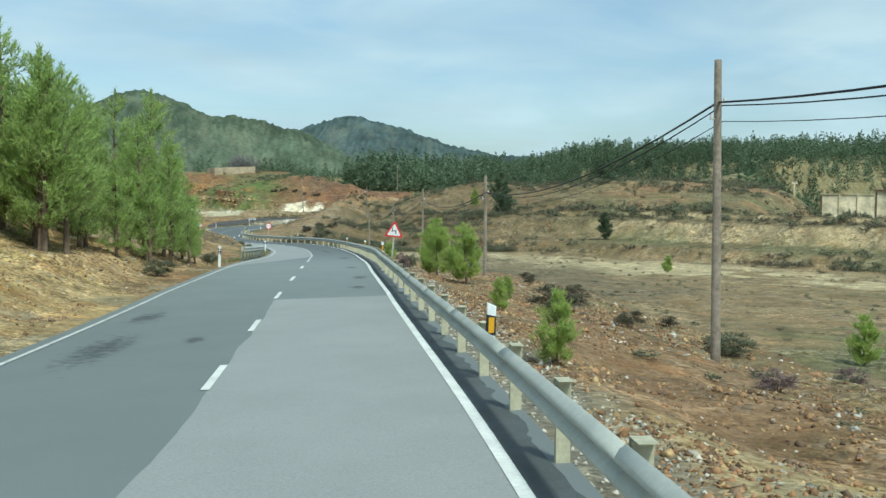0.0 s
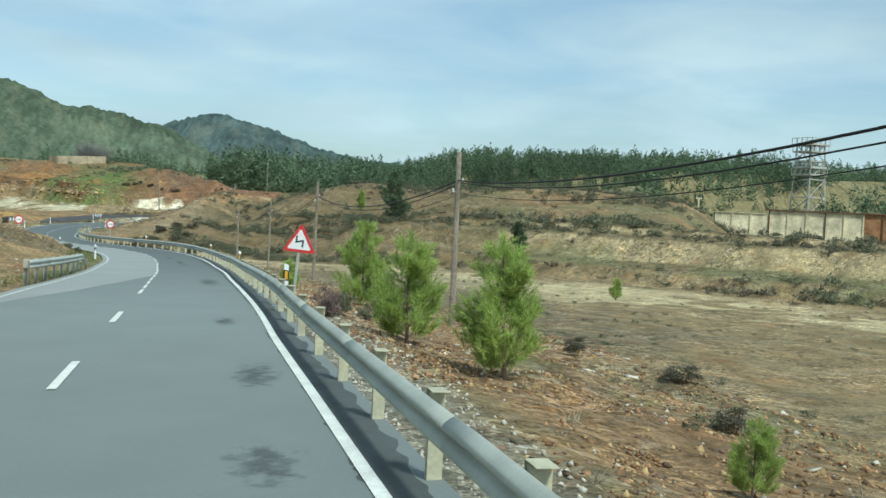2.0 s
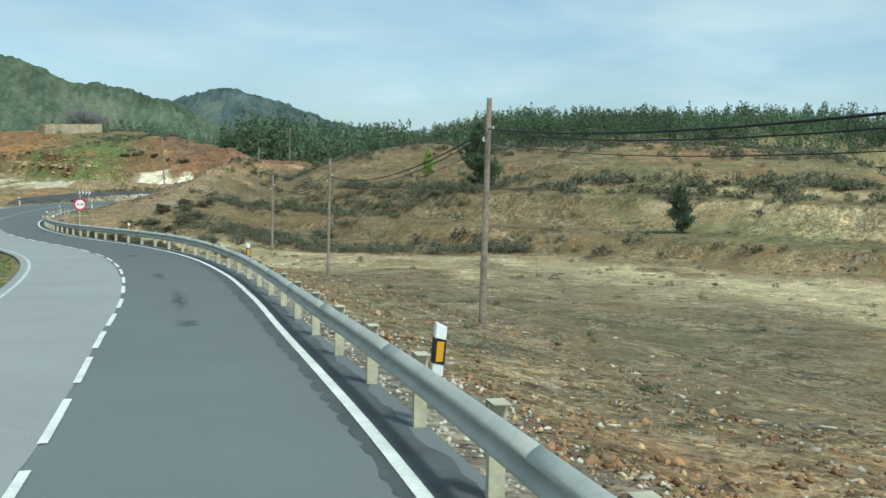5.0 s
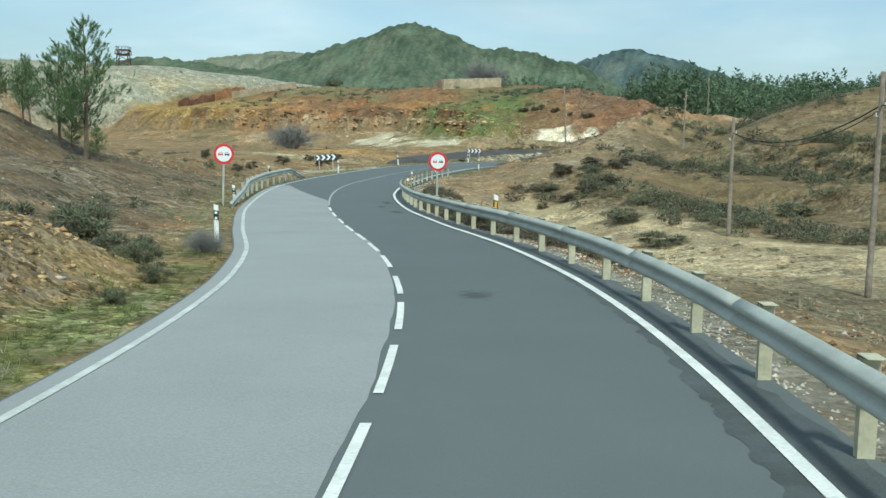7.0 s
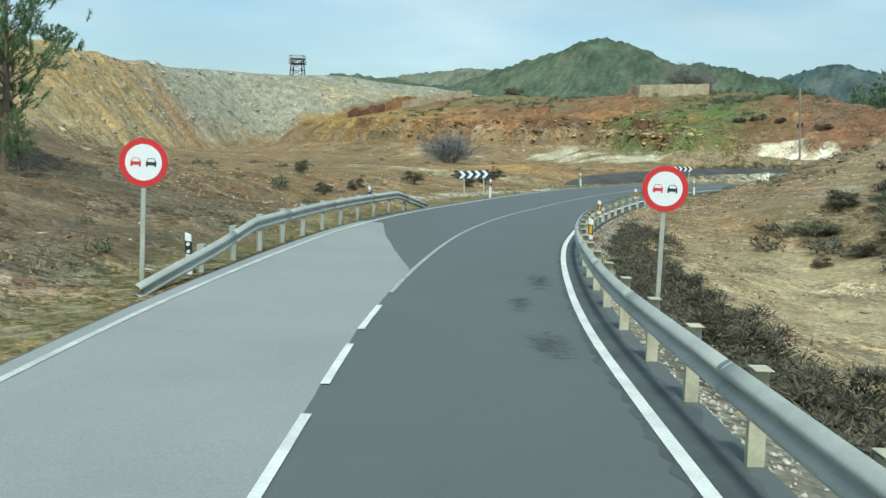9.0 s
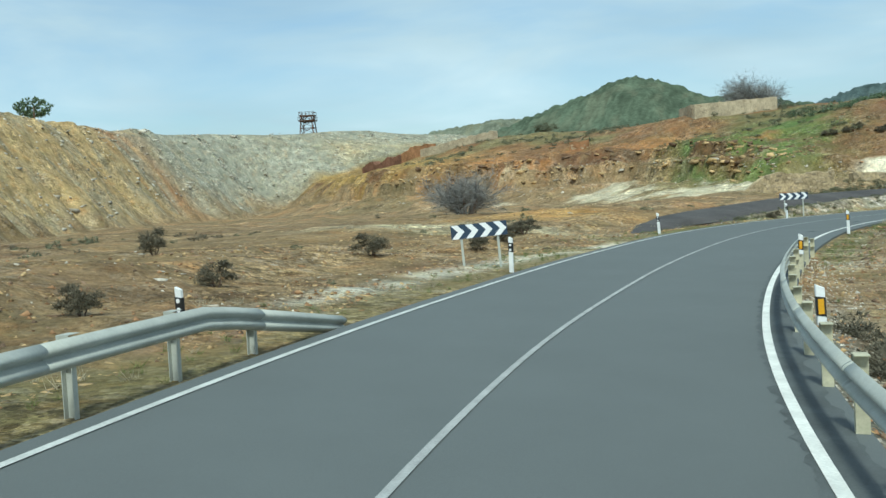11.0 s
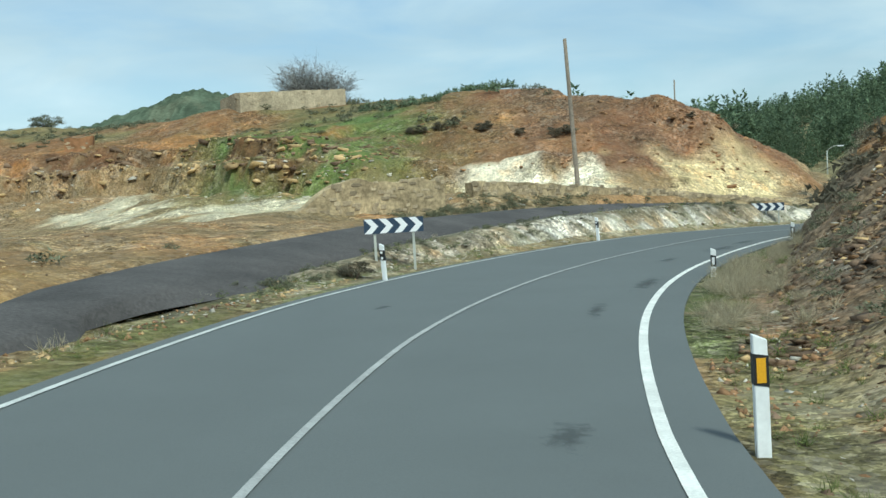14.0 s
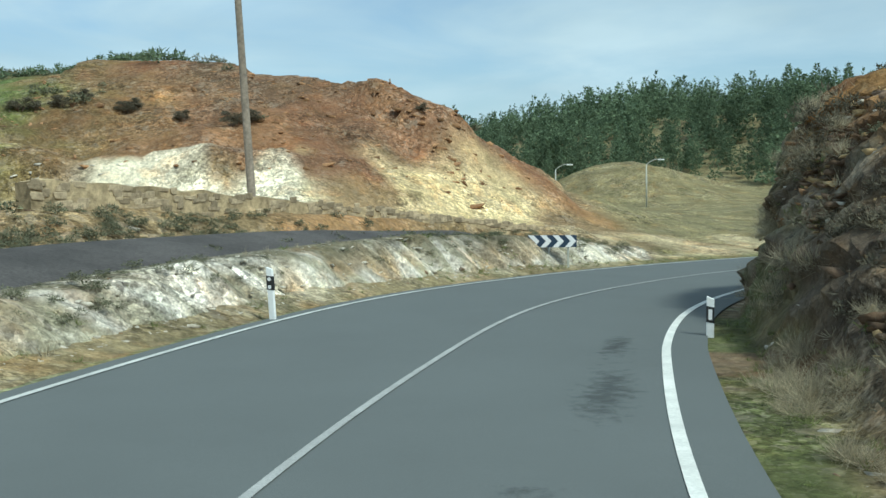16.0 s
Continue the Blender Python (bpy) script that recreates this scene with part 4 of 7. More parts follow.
# marks from 198 to 206 m paint shadows of bushes on the cutting
for i, (s, u, l, w) in enumerate(((17.0, -2.3, 5.0, 1.0), (17.8, -0.9, 1.0, 0.5), (22.5, -2.6, 3, 0.8), (29.5, 2.2, 1.5, 0.7), (34, 2.3, 2.2, 0.6), (40.5, 2.0, 1.6, 0.45), (56.4, 1.95, 6.0, 0.8),
                                  (81, 1.3, 6.5, 0.4), (88.5, 1.1, 3, 0.4), (76, 1.4, 1.5, 0.5), (98.6, 1.2, 1.0, 0.7), (120.3, 2.35, 2.2, 0.6), (127.2, 2.5, 3.0, 0.5), (124, 2.1, 2.0, 0.4),
                                  (191.2, 2.6, 3.2, 0.5), (186.5, 2.2, 2.2, 0.3), (202.5, 2.3, 3.4, 0.7), (206, 2.2, 2.5, 0.5), (198, 1.9, 2.0, 0.4), (187, -1.6, 0.7, 0.3), (178, 2.2, 1.0, 0.4))):
    stain(s, u, l, w, M_TAR_SHADE)


# ---- rock cutting and pale bank ----
def rock_sheet(name, label, s0, s1, ds, side, height, bump, tint, step=0.14):
    """A rough face of rock along the road: cross offsets ds beyond the edge line, a height rule, relief and colours."""
    ss = np.arange(s0, s1, step)
    S, D = np.meshgrid(ss, ds)
    lane = lane_r(S) if side > 0 else lane_l(S)
    base = [np.interp(S, RS, v) for v in (RX, RY, RZ, RB, TX, TY)]
    z0 = base[2] + side * np.clip(lane + D, 0, 5) * np.tan(base[3])
    H = height(S, D)
    push, lift = bump(S, D, H)
    u = side * (lane + D + push)
    X, Y, Z = base[0] + u * base[5], base[1] - u * base[4], z0 + H + lift
    i = np.arange(S.size).reshape(S.shape)
    q = np.stack([i[:-1, :-1], i[:-1, 1:], i[1:, 1:], i[1:, :-1]], -1).reshape(-1, 4)
    if side < 0:
        q = q[:, ::-1]
    tri = np.concatenate([q[:, (0, 2, 1)], q[:, (0, 3, 2)]])
    me = bpy.data.meshes.new(name)
    me.from_pydata(np.stack([X, Y, Z], -1).reshape(-1, 3).tolist(), [], tri.tolist())
    me.update()
    a = me.color_attributes.new("soil", "FLOAT_COLOR", "POINT")
    col = tint(S, D, H, X, Y)
    a.data.foreach_set("color", np.concatenate([col.reshape(-1, 3), np.ones((S.size, 1))], 1).astype(np.float32).ravel())
    me.materials.append(M_SOIL)
    return tagged(new(name, me), label, "rock face", kind="structure")


def cut_bump(S, D, H):
    steep = smooth(0.15, 0.9, H) * np.interp(S, (188, 208), (0.45, 1.0))
    ledge = 0.5 * np.abs(((H * 1.5 + 0.35 * S + 1.2 * fbm(S / 3, H / 2, 2)) % 1.0) - 0.5)
    push = -steep * (0.55 * fbm(S / 1.5, H / 0.8 + S / 6, 5) + 0.9 * ledge - 0.15)
    return push, steep * 0.35 * fbm(S / 1.1 + 9, D / 1.1, 4)


def cut_tint(S, D, H, X, Y):
    n1, n2 = fbm(S / 1.6 + 3, H / 0.7 + S / 4, 4), fbm(S / 4 + 20, H / 1.6, 3)
    c = np.zeros(S.shape + (3,)) + np.array((0.15, 0.115, 0.08))
    c = mix_color(c, (0.26, 0.17, 0.09), smooth(-0.05, 0.3, n1) * 0.8)
    c = mix_color(c, (0.31, 0.27, 0.21), smooth(0.15, 0.4, n1 - n2) * 0.7)
    c = mix_color(c, (0.10, 0.075, 0.055), smooth(0.1, 0.35, -n1 + 0.4 * n2) * 0.7)
    c = mix_color(c, (0.25, 0.185, 0.12), (1 - smooth(196, 206, S + 4 * n2)) * 0.6)
    top = smooth(0.55, 0.85, H / 4.3 + 0.35 * n2) * smooth(196, 208, S)
    c = mix_color(c, (0.33, 0.18, 0.07), top * 0.85)
    c = mix_color(c, (0.19, 0.10, 0.05), top * smooth(0.0, 0.25, n1) * 0.8)
    c = mix_color(c, (0.235, 0.165, 0.10), (1 - smooth(0.2, 0.7, H + 0.4 * n2)) * 0.8)
    c = mix_color(c, (0.10, 0.125, 0.045), (1 - smooth(1.1, 1.9, D + 0.8 * n2)) * smooth(-0.45, -0.1, n1 + n2) * 0.85)
    # all colours scaled down a fifth, painting in the shade on this face
    return np.clip(c * 0.8, 0.01, 0.9)


rock_sheet("rock_cutting", "steep dark rock cutting with rust-ochre top beside the road", 180.5, 231.5,
           np.concatenate([np.linspace(0.45, 3.4, 47), np.linspace(3.55, 7.5, 20)]), 1,
           lambda S, D: cut_height(S, D) * smooth(180.5, 187, S) * (1 - 0.9 * smooth(224, 231.5, S)) - 0.03 - 0.2 * (1 - smooth(180.5, 185, S)) - 0.5 * smooth(6.8, 7.5, D), cut_bump, cut_tint)


def bank_shape(S, D):
    f = np.clip((D - 0.8) / 1.45, 0, 1)
    return bank_height(S) * (0.12 * f + 0.88 * smooth(0.05, 0.9, f)) * 1.04 - 0.03 - 0.2 * (1 - smooth(184.5, 189, S)) - 0.45 * smooth(2.7, 3.1, D)


def bank_bump(S, D, H):
    face = smooth(0.02, 0.2, H) * (1 - smooth(2.1, 2.6, D))
    gully = fbm((S + 0.8 * D) / 0.55, D / 2.2, 4)
    return -face * 0.30 * gully, face * (0.12 * fbm(S / 0.8 + 5, D / 0.7, 4) + 0.12 * gully)


def bank_tint(S, D, H, X, Y):
    n1, n2 = fbm((S + 0.9 * D) / 0.5, D / 1.3, 4), fbm(S / 2.6 + 7, D / 2, 3)
    c = np.zeros(S.shape + (3,)) + np.array((0.54, 0.50, 0.42))
    c = mix_color(c, (0.33, 0.31, 0.22), smooth(0.0, 0.25, n1) * 0.85)
    c = mix_color(c, (0.75, 0.71, 0.62), smooth(0.0, 0.3, -n1) * 0.7)
    c = mix_color(c, (0.46, 0.29, 0.12), smooth(0.12, 0.3, n2) * 0.6)
    c = mix_color(c, (0.17, 0.15, 0.10), smooth(0.16, 0.32, n2 * 0.7 - n1) * 0.6)
    c = mix_color(c, (0.25, 0.19, 0.11), (1 - smooth(194, 205, S + 14 * n2)) * 0.75)
    c = mix_color(c, (0.15, 0.16, 0.07), (1 - smooth(0.0, 0.16, H + 0.16 * n2)) * 0.85)
    c = mix_color(c, (0.13, 0.12, 0.08), smooth(1.6, 2.2, D + 0.55 * n1 + 0.6 * n2) * 0.9)
    return np.clip(c, 0.01, 0.9)


rock_sheet("pale_bank", "pale chalky bank streaked with brown below the old track", 184.5, 230.0, np.linspace(0.3, 3.1, 38), -1, bank_shape, bank_bump, bank_tint, 0.12)


# ---- guard rails ----
BEAM = tuple((0.082 * max(0.0, math.sin(k * math.pi / 9)) if k < 9 else 0.082 * max(0.0, math.sin((k - 9) * math.pi / 9)), -0.145 + 0.29 * k / 18) for k in range(19))


def beam_piece(s0, s1, offset, side, height, parent):
    """One length of W-beam. side: -1 where the road lies to its left, 1 where it lies to its right."""
    bm = bmesh.new()
    n = max(2, int((s1 - s0) / 0.7) + 1)
    rows = []
    for i in range(n):
        s = s0 + (s1 - s0) * i / (n - 1)
        row = []
        for d, z in BEAM + tuple((d - 0.004, z) for d, z in reversed(BEAM)):
            p = road_at(s, offset(s) + side * d)
            row.append(bm.verts.new(p + Vector((0, 0, height(s) + z))))
        rows.append(row)
    m = len(rows[0])
    for r0, r1 in zip(rows, rows[1:]):
        for k in range(m):
            bm.faces.new((r0[k], r1[k], r1[(k + 1) % m], r0[(k + 1) % m]))
    bm.faces.new(rows[0])
    bm.faces.new(rows[-1][::-1])
    bmesh.ops.recalc_face_normals(bm, faces=bm.faces)
    return part("beam", bm, M_GALV, parent, smooth_faces=True)


def box(bm, lo, hi):
    r = bmesh.ops.create_cube(bm, size=1.0)
    for v in r["verts"]:
        v.co = Vector([lo[i] + (v.co[i] + 0.5) * (hi[i] - lo[i]) for i in range(3)])
    return r["verts"]


def rail_post_mesh(tall):
    """A channel post: web and two flanges, set into the ground."""
    bm = bmesh.new()
    box(bm, (-0.06, -0.04, -0.4), (0.06, -0.032, tall))
    box(bm, (-0.06, -0.032, -0.4), (-0.052, 0.035, tall))
    box(bm, (0.052, -0.032, -0.4), (0.06, 0.035, tall))
    me = bpy.data.meshes.new("post")
    bm.to_mesh(me)
    bm.free()
    return me


def spacer_mesh():
    bm = bmesh.new()
    # an open bracket of bent plate: top, bottom and back, bolted to the beam
    box(bm, (-0.065, -0.05, 0.47), (0.065, 0.15, 0.476))
    box(bm, (-0.065, -0.05, 0.715), (0.065, 0.15, 0.721))
    box(bm, (-0.065, 0.144, 0.476), (0.065, 0.15, 0.715))
    me = bpy.data.meshes.new("spacer")
    bm.to_mesh(me)
    bm.free()
    return me


POST_ME, POST_G_ME, SPACER_ME, SPACER_G_ME = rail_post_mesh(0.70), rail_post_mesh(0.66), spacer_mesh(), spacer_mesh()
POST_ME.materials.append(M_POST), SPACER_ME.materials.append(M_POST), POST_G_ME.materials.append(M_GALV), SPACER_G_ME.materials.append(M_GALV)


def guard_rail(label, s0, s1, offset, side, post_stations, height, post_me, spacer_me, piece=4.4):
    base = road_at(s0, offset(s0))
    rail = tagged(new("guard_rail"), label, "guard rail")
    rail.location = (0, 0, 0)
    s = s0
    while s < s1 - 0.5:
        beam_piece(s, min(s + piece + 0.12, s1), offset, side, height, rail)
        s += piece
    for s in post_stations:
        h = height(s)
        if h < 0.3:
            continue
        p = road_at(s, offset(s) - side * 0.13)
        turn = heading_at(s) + (90 if side < 0 else -90)
        m = pose(p.x, p.y, p.z + h - 0.57, 0, 0, turn + (0 if side < 0 else 0))
        po = new("post", post_me)
        po.parent = rail
        po.matrix_basis = m @ pose(0, 0, 0, 0, 0, -90) @ pose(0, 0.08, 0)
        sp = new("spacer", spacer_me)
        sp.parent = rail
        sp.matrix_basis = m @ pose(0, 0, 0, 0, 0, -90)
    return rail


POST_N = (-8, 0, 4, 14, 17, 28, 33, 41, 46, 48, 52, 68)
POST_S = (-10.0, 7.9, 16.9, 40.4, 47.4, 73.5, 86.4, 104.6, 115.3, 119.3, 128.5, 165.6)
posts_r = [float(np.interp(n, POST_N, POST_S)) for n in range(-8, 69)]
guard_rail("long galvanised W-beam guard rail on cream-painted posts", -12, 165.5, lambda s: float(lane_r(s)) + 0.34 + 0.12 * max(0.0, (s - 155) / 10), -1, posts_r,
           lambda s: 0.545 - 0.25 * max(0.0, (s - 163.5) / 2.8), POST_ME, SPACER_ME)
guard_rail("short galvanised guard rail at the verge of a bend", 53, 72, lambda s: -float(lane_l(s)) - 0.55, 1, [53.6 + 2.1 * k for k in range(9)],
           lambda s: 0.57 - 0.5 * max(0.0, (s - 69.5) / 2.5), POST_G_ME, SPACER_G_ME)
guard_rail("galvanised guard rail with both ends ramped into the ground", 123.5, 148.3, lambda s: -float(lane_l(s)) - 0.48 - 0.25 * max(0.0, (127 - s) / 4), 1,
           [126.6 + 1.9 * k for k in range(11)],
           lambda s: 0.60 - 0.62 * max(0.0, 1 - (s - 123.5) / 6.0) - 0.62 * max(0.0, 1 - (148.3 - s) / 4.0), POST_G_ME, SPACER_G_ME)

# ---- marker posts, signs ----
def cylinder(bm, r0, r1, z0, z1, seg=12, cx=0.0, cy=0.0):
    lo = [bm.verts.new((cx + r0 * math.cos(a), cy + r0 * math.sin(a), z0)) for a in (k * math.tau / seg for k in range(seg))]
    hi = [bm.verts.new((cx + r1 * math.cos(a), cy + r1 * math.sin(a), z1)) for a in (k * math.tau / seg for k in range(seg))]
    for k in range(seg):
        bm.faces.new((lo[k], lo[(k + 1) % seg], hi[(k + 1) % seg], hi[k]))
    bm.faces.new(hi), bm.faces.new(lo[::-1])


def polygon_plate(pts, y0, y1):
    """A flat plate in the xz plane between two depths."""
    bm = bmesh.new()
    f = [bm.verts.new((x, y0, z)) for x, z in pts]
    b = [bm.verts.new((x, y1, z)) for x, z in pts]
    n = len(pts)
    bm.faces.new(f), bm.faces.new(b[::-1])
    for k in range(n):
        bm.faces.new((f[(k + 1) % n], f[k], b[k], b[(k + 1) % n]))
    bmesh.ops.recalc_face_normals(bm, faces=bm.faces)
    return bm


def disc_points(r, n=40, cx=0.0, cz=0.0):
    return [(cx + r * math.cos(k * math.tau / n), cz + r * math.sin(k * math.tau / n)) for k in range(n)]


def marker_post(label, face, foot=-0.12, h=0.95):
    """A white plastic edge marker with a slanted top; its front looks along -y. face: dots, amber or grey."""
    ob = tagged(new("marker_post"), label, "marker post", "edge markers along the road")
    w = 0.056
    dz = h - 0.95
    bm = polygon_plate([(-w, foot), (w, foot), (w, h - 0.05), (-w, h)], -0.03, 0.035)
    bmesh.ops.bevel(bm, geom=[e for e in bm.edges], offset=0.008, segments=1, affect="EDGES")
    part("body", bm, M_WHITE, ob)
    band = polygon_plate([(-w - 0.002, 0.56 + dz), (w + 0.002, 0.54 + dz), (w + 0.002, 0.78 + dz), (-w - 0.002, 0.80 + dz)], -0.034, 0.039)
    part("band", band, M_BLACK, ob)
    if face == "dots":
        for z in (0.60, 0.735):
            part("reflector", polygon_plate(disc_points(0.034, 16, 0.0, z + dz), -0.040, -0.0345), M_SIGNW, ob, "round white reflector")
    elif face == "amber":
        part("reflector", polygon_plate([(-0.035, 0.575 + dz), (0.035, 0.575 + dz), (0.035, 0.765 + dz), (-0.035, 0.765 + dz)], -0.040, -0.0345), M_AMBER, ob, "amber reflector")
    else:
        part("reflector", polygon_plate([(-0.028, 0.59 + dz), (0.028, 0.59 + dz), (0.028, 0.75 + dz), (-0.028, 0.75 + dz)], -0.040, -0.0345), M_SIGNW, ob, "white rectangular reflector")
    return ob


dots = marker_post("white plastic edge marker with two round reflectors", "dots")
amber = marker_post("white edge marker with amber reflector above the rail", "amber", 0.60, 1.12)
amber_tall = marker_post("white edge marker with amber reflector in the grass", "amber")
plain = marker_post("white edge marker with a narrow pale reflector", "grey")


def place(ob, first, x, y, z, turn, lean_x=0.0, lean_y=0.0):
    m = pose(x, y, z, lean_x, lean_y, turn)
    if first:
        ob.matrix_basis = m
        return ob
    return copy_thing(ob, m)


rnd = random.Random(11)
for i, (x, y) in enumerate(((-9.45, 43.2), (-14.75, 85.6), (-21.62, 106.2), (-28.9, 121.4), (-36.6, 141.1), (-36.95, 153.9), (-38.35, 172.9), (-35.45, 188.6), (-29.1, 203.5), (-19.3, 217.4))):
    s, u, z = (float(v[0]) for v in along_road(np.array([x]), np.array([y])))
    zg = height_at(x, y)
    place(dots, i == 0, x, y, {3: -3.5, 4: -3.45, 8: -3.62}.get(i, zg), heading_at(s) + rnd.uniform(-8, 8), rnd.uniform(-2, 2), rnd.uniform(-4, 2))
for i, (s, u) in enumerate(((12.0, 3.47), (44.4, 3.45), (66.5, 3.45), (87.9, 3.68), (109.8, 3.5), (133.0, 3.68), (146.5, 3.7), (160.0, 3.65))):
    p = road_at(s, u)
    ob = place(amber, i == 0, p.x, p.y, p.z - 0.13, heading_at(s) + rnd.uniform(-6, 6), rnd.uniform(-2, 2), rnd.uniform(-2, 5))
p = Vector((-30.6, 172.9, height_at(-30.6, 172.9)))
amber_tall.matrix_basis = pose(p.x, p.y, p.z, 1, -1, 2)
for i, (x, y) in enumerate(((-28.1, 187.05), (-22.85, 199.8))):
    place(plain, i == 0, x, y, height_at(x, y), -15 - 14 * i, 1, 0.5)


def no_overtaking_sign(x, y, zc, turn, lean):
    """Round sign: red ring, a red and a black car side by side, on a steel post."""
    zg = height_at(x, y)
    ob = tagged(new("road_sign"), "round red-rimmed no-overtaking sign on a steel post", "road sign", "no-overtaking signs")
    ob.matrix_basis = pose(x, y, zg, 0, lean, turn)
    c = zc - zg
    R = 0.40
    bm = bmesh.new()
    box(bm, (-0.04, 0.012, -0.4), (0.04, 0.05, c + R * 0.75))
    bmesh.ops.bevel(bm, geom=list(bm.edges), offset=0.008, segments=1, affect="EDGES")
    part("post", bm, M_POSTG, ob)
    plate = part("plate", polygon_plate(disc_points(R, 48, 0, c), -0.006, 0.012), M_STEELB, ob)
    part("red_ring", polygon_plate(disc_points(R * 0.995, 48, 0, c), -0.010, -0.0065), M_RED, plate, "red border")
    part("white_field", polygon_plate(disc_points(R * 0.75, 48, 0, c), -0.014, -0.0105), M_SIGNW, plate, "white field")
    for cx, mat, name in ((-0.125, M_RED, "red_car"), (0.125, M_SIGNK, "black_car")):
        bm = bmesh.new()
        for pts in (((-0.085, -0.045), (0.085, -0.045), (0.085, 0.012), (-0.085, 0.012)), ((-0.085, -0.07), (-0.055, -0.07), (-0.055, -0.045), (-0.085, -0.045)),
                    ((0.055, -0.07), (0.085, -0.07), (0.085, -0.045), (0.055, -0.045)), ((-0.085, 0.012), (-0.065, 0.012), (-0.045, 0.062), (-0.055, 0.062)),
                    ((0.065, 0.012), (0.085, 0.012), (0.055, 0.062), (0.045, 0.062)), ((-0.055, 0.062), (0.055, 0.062), (0.05, 0.072), (-0.05, 0.072))):
            v = [bm.verts.new((cx + a, -0.0155, c + b)) for a, b in pts]
            bm.faces.new(v)
        part(name, bm, mat, plate)
    return ob


no_overtaking_sign(-28.6, 119.83, -1.27, 28, 1.5)
no_overtaking_sign(-21.06, 124.43, -1.52, 24, 1.0)


def bend_sign(x, y, top, turn, lean):
    """Triangular warning sign for a double bend, first to the left."""
    zg = height_at(x, y)
    ob = tagged(new("road_sign"), "leaning red-rimmed triangular double-bend warning sign", "road sign")
    ob.matrix_basis = pose(x, y, zg, 0, lean, turn)
    t = top - zg
    a, h = 0.97, 0.84
    z0 = t - h

    def tri(k):
        cz = z0 + h / 3
        pts = [(-a / 2, z0), (a / 2, z0), (0, z0 + h)]
        out = []
        for i in range(3):
            (px, pz), (qx, qz), (rx, rz) = pts[i], pts[i - 1], pts[(i + 1) % 3]
            for ex, ez in ((qx, qz), (rx, rz)):
                d = math.hypot(ex - px, ez - pz)
                out.append((px + (ex - px) * 0.06 / d, pz + (ez - pz) * 0.06 / d))
        return [(px * k, cz + (pz - cz) * k) for px, pz in out]

    bm = bmesh.new()
    box(bm, (-0.04, 0.012, -0.4), (0.04, 0.05, z0 + 0.5))
    bmesh.ops.bevel(bm, geom=list(bm.edges), offset=0.008, segments=1, affect="EDGES")
    part("post", bm, M_POSTG, ob)
    plate = part("plate", polygon_plate(tri(1.0), -0.006, 0.012), M_STEELB, ob)
    part("red_border", polygon_plate(tri(0.995), -0.010, -0.0065), M_RED, plate, "red border")
    part("white_field", polygon_plate(tri(0.72), -0.014, -0.0105), M_SIGNW, plate, "white field")
    bm = bmesh.new()
    c = z0 + h / 3 + 0.02
    for pts in (((0.065, -0.15), (0.115, -0.15), (0.115, 0.02), (0.065, 0.0)), ((-0.12, -0.045), (0.115, 0.02), (0.115, 0.07), (-0.075, 0.018)), ((-0.12, -0.045), (-0.07, -0.03), (-0.07, 0.14), (-0.12, 0.14)),
                ((-0.13, 0.13), (-0.06, 0.13), (-0.095, 0.2))):
        v = [bm.verts.new((p[0], -0.0155, c + p[1])) for p in pts]
        bm.faces.new(v)
    part("bend_arrow", bm, M_SIGNK, plate)
    return ob


bend_sign(-2.25, 50.0, 1.18, -4, 4.5)


def chevron_board(x0, y0, x1, y1, top, facing_turn, tilt=0.0):
    """Four white chevrons on a navy board, on two steel posts; its ends stand at the two points."""
    cx, cy = (x0 + x1) / 2, (y0 + y1) / 2
    zg = min(height_at(x0, y0), height_at(x1, y1), height_at(cx, cy))
    ob = tagged(new("chevron_board"), "navy bend board with four white chevrons", "road sign", "bend boards")
    ob.matrix_basis = pose(cx, cy, zg, 0, tilt, facing_turn)
    w, h = 0.80, 0.20
    c = top - zg - h
    for px in (-0.52, 0.52):
        bm = bmesh.new()
        box(bm, (px - 0.035, 0.015, -0.35), (px + 0.035, 0.05, c + 0.1))
        bmesh.ops.bevel(bm, geom=list(bm.edges), offset=0.006, segments=1, affect="EDGES")
        part("post", bm, M_GALV, ob)
    board = part("board", polygon_plate([(-w, c - h), (w, c - h), (w, c + h), (-w, c + h)], -0.01, 0.014), M_NAVY, ob)
    for k in range(4):
        q = -w + k * 0.4
        part("chevron", polygon_plate([(q + 0.01, c - h + 0.004), (q + 0.2, c - h + 0.004), (q + 0.385, c), (q + 0.2, c + h - 0.004), (q + 0.01, c + h - 0.004), (q + 0.195, c)], -0.016, -0.0105), M_SIGNW, board)
    return ob


chevron_board(-38.95, 154.6, -37.85, 155.7, -2.12, 32, -3)
chevron_board(-36.3, 192.1, -34.8, 191.5, -2.10, 10, -0.5)
chevron_board(-20.0, 216.6, -18.5, 217.6, -2.75, -18, 0)


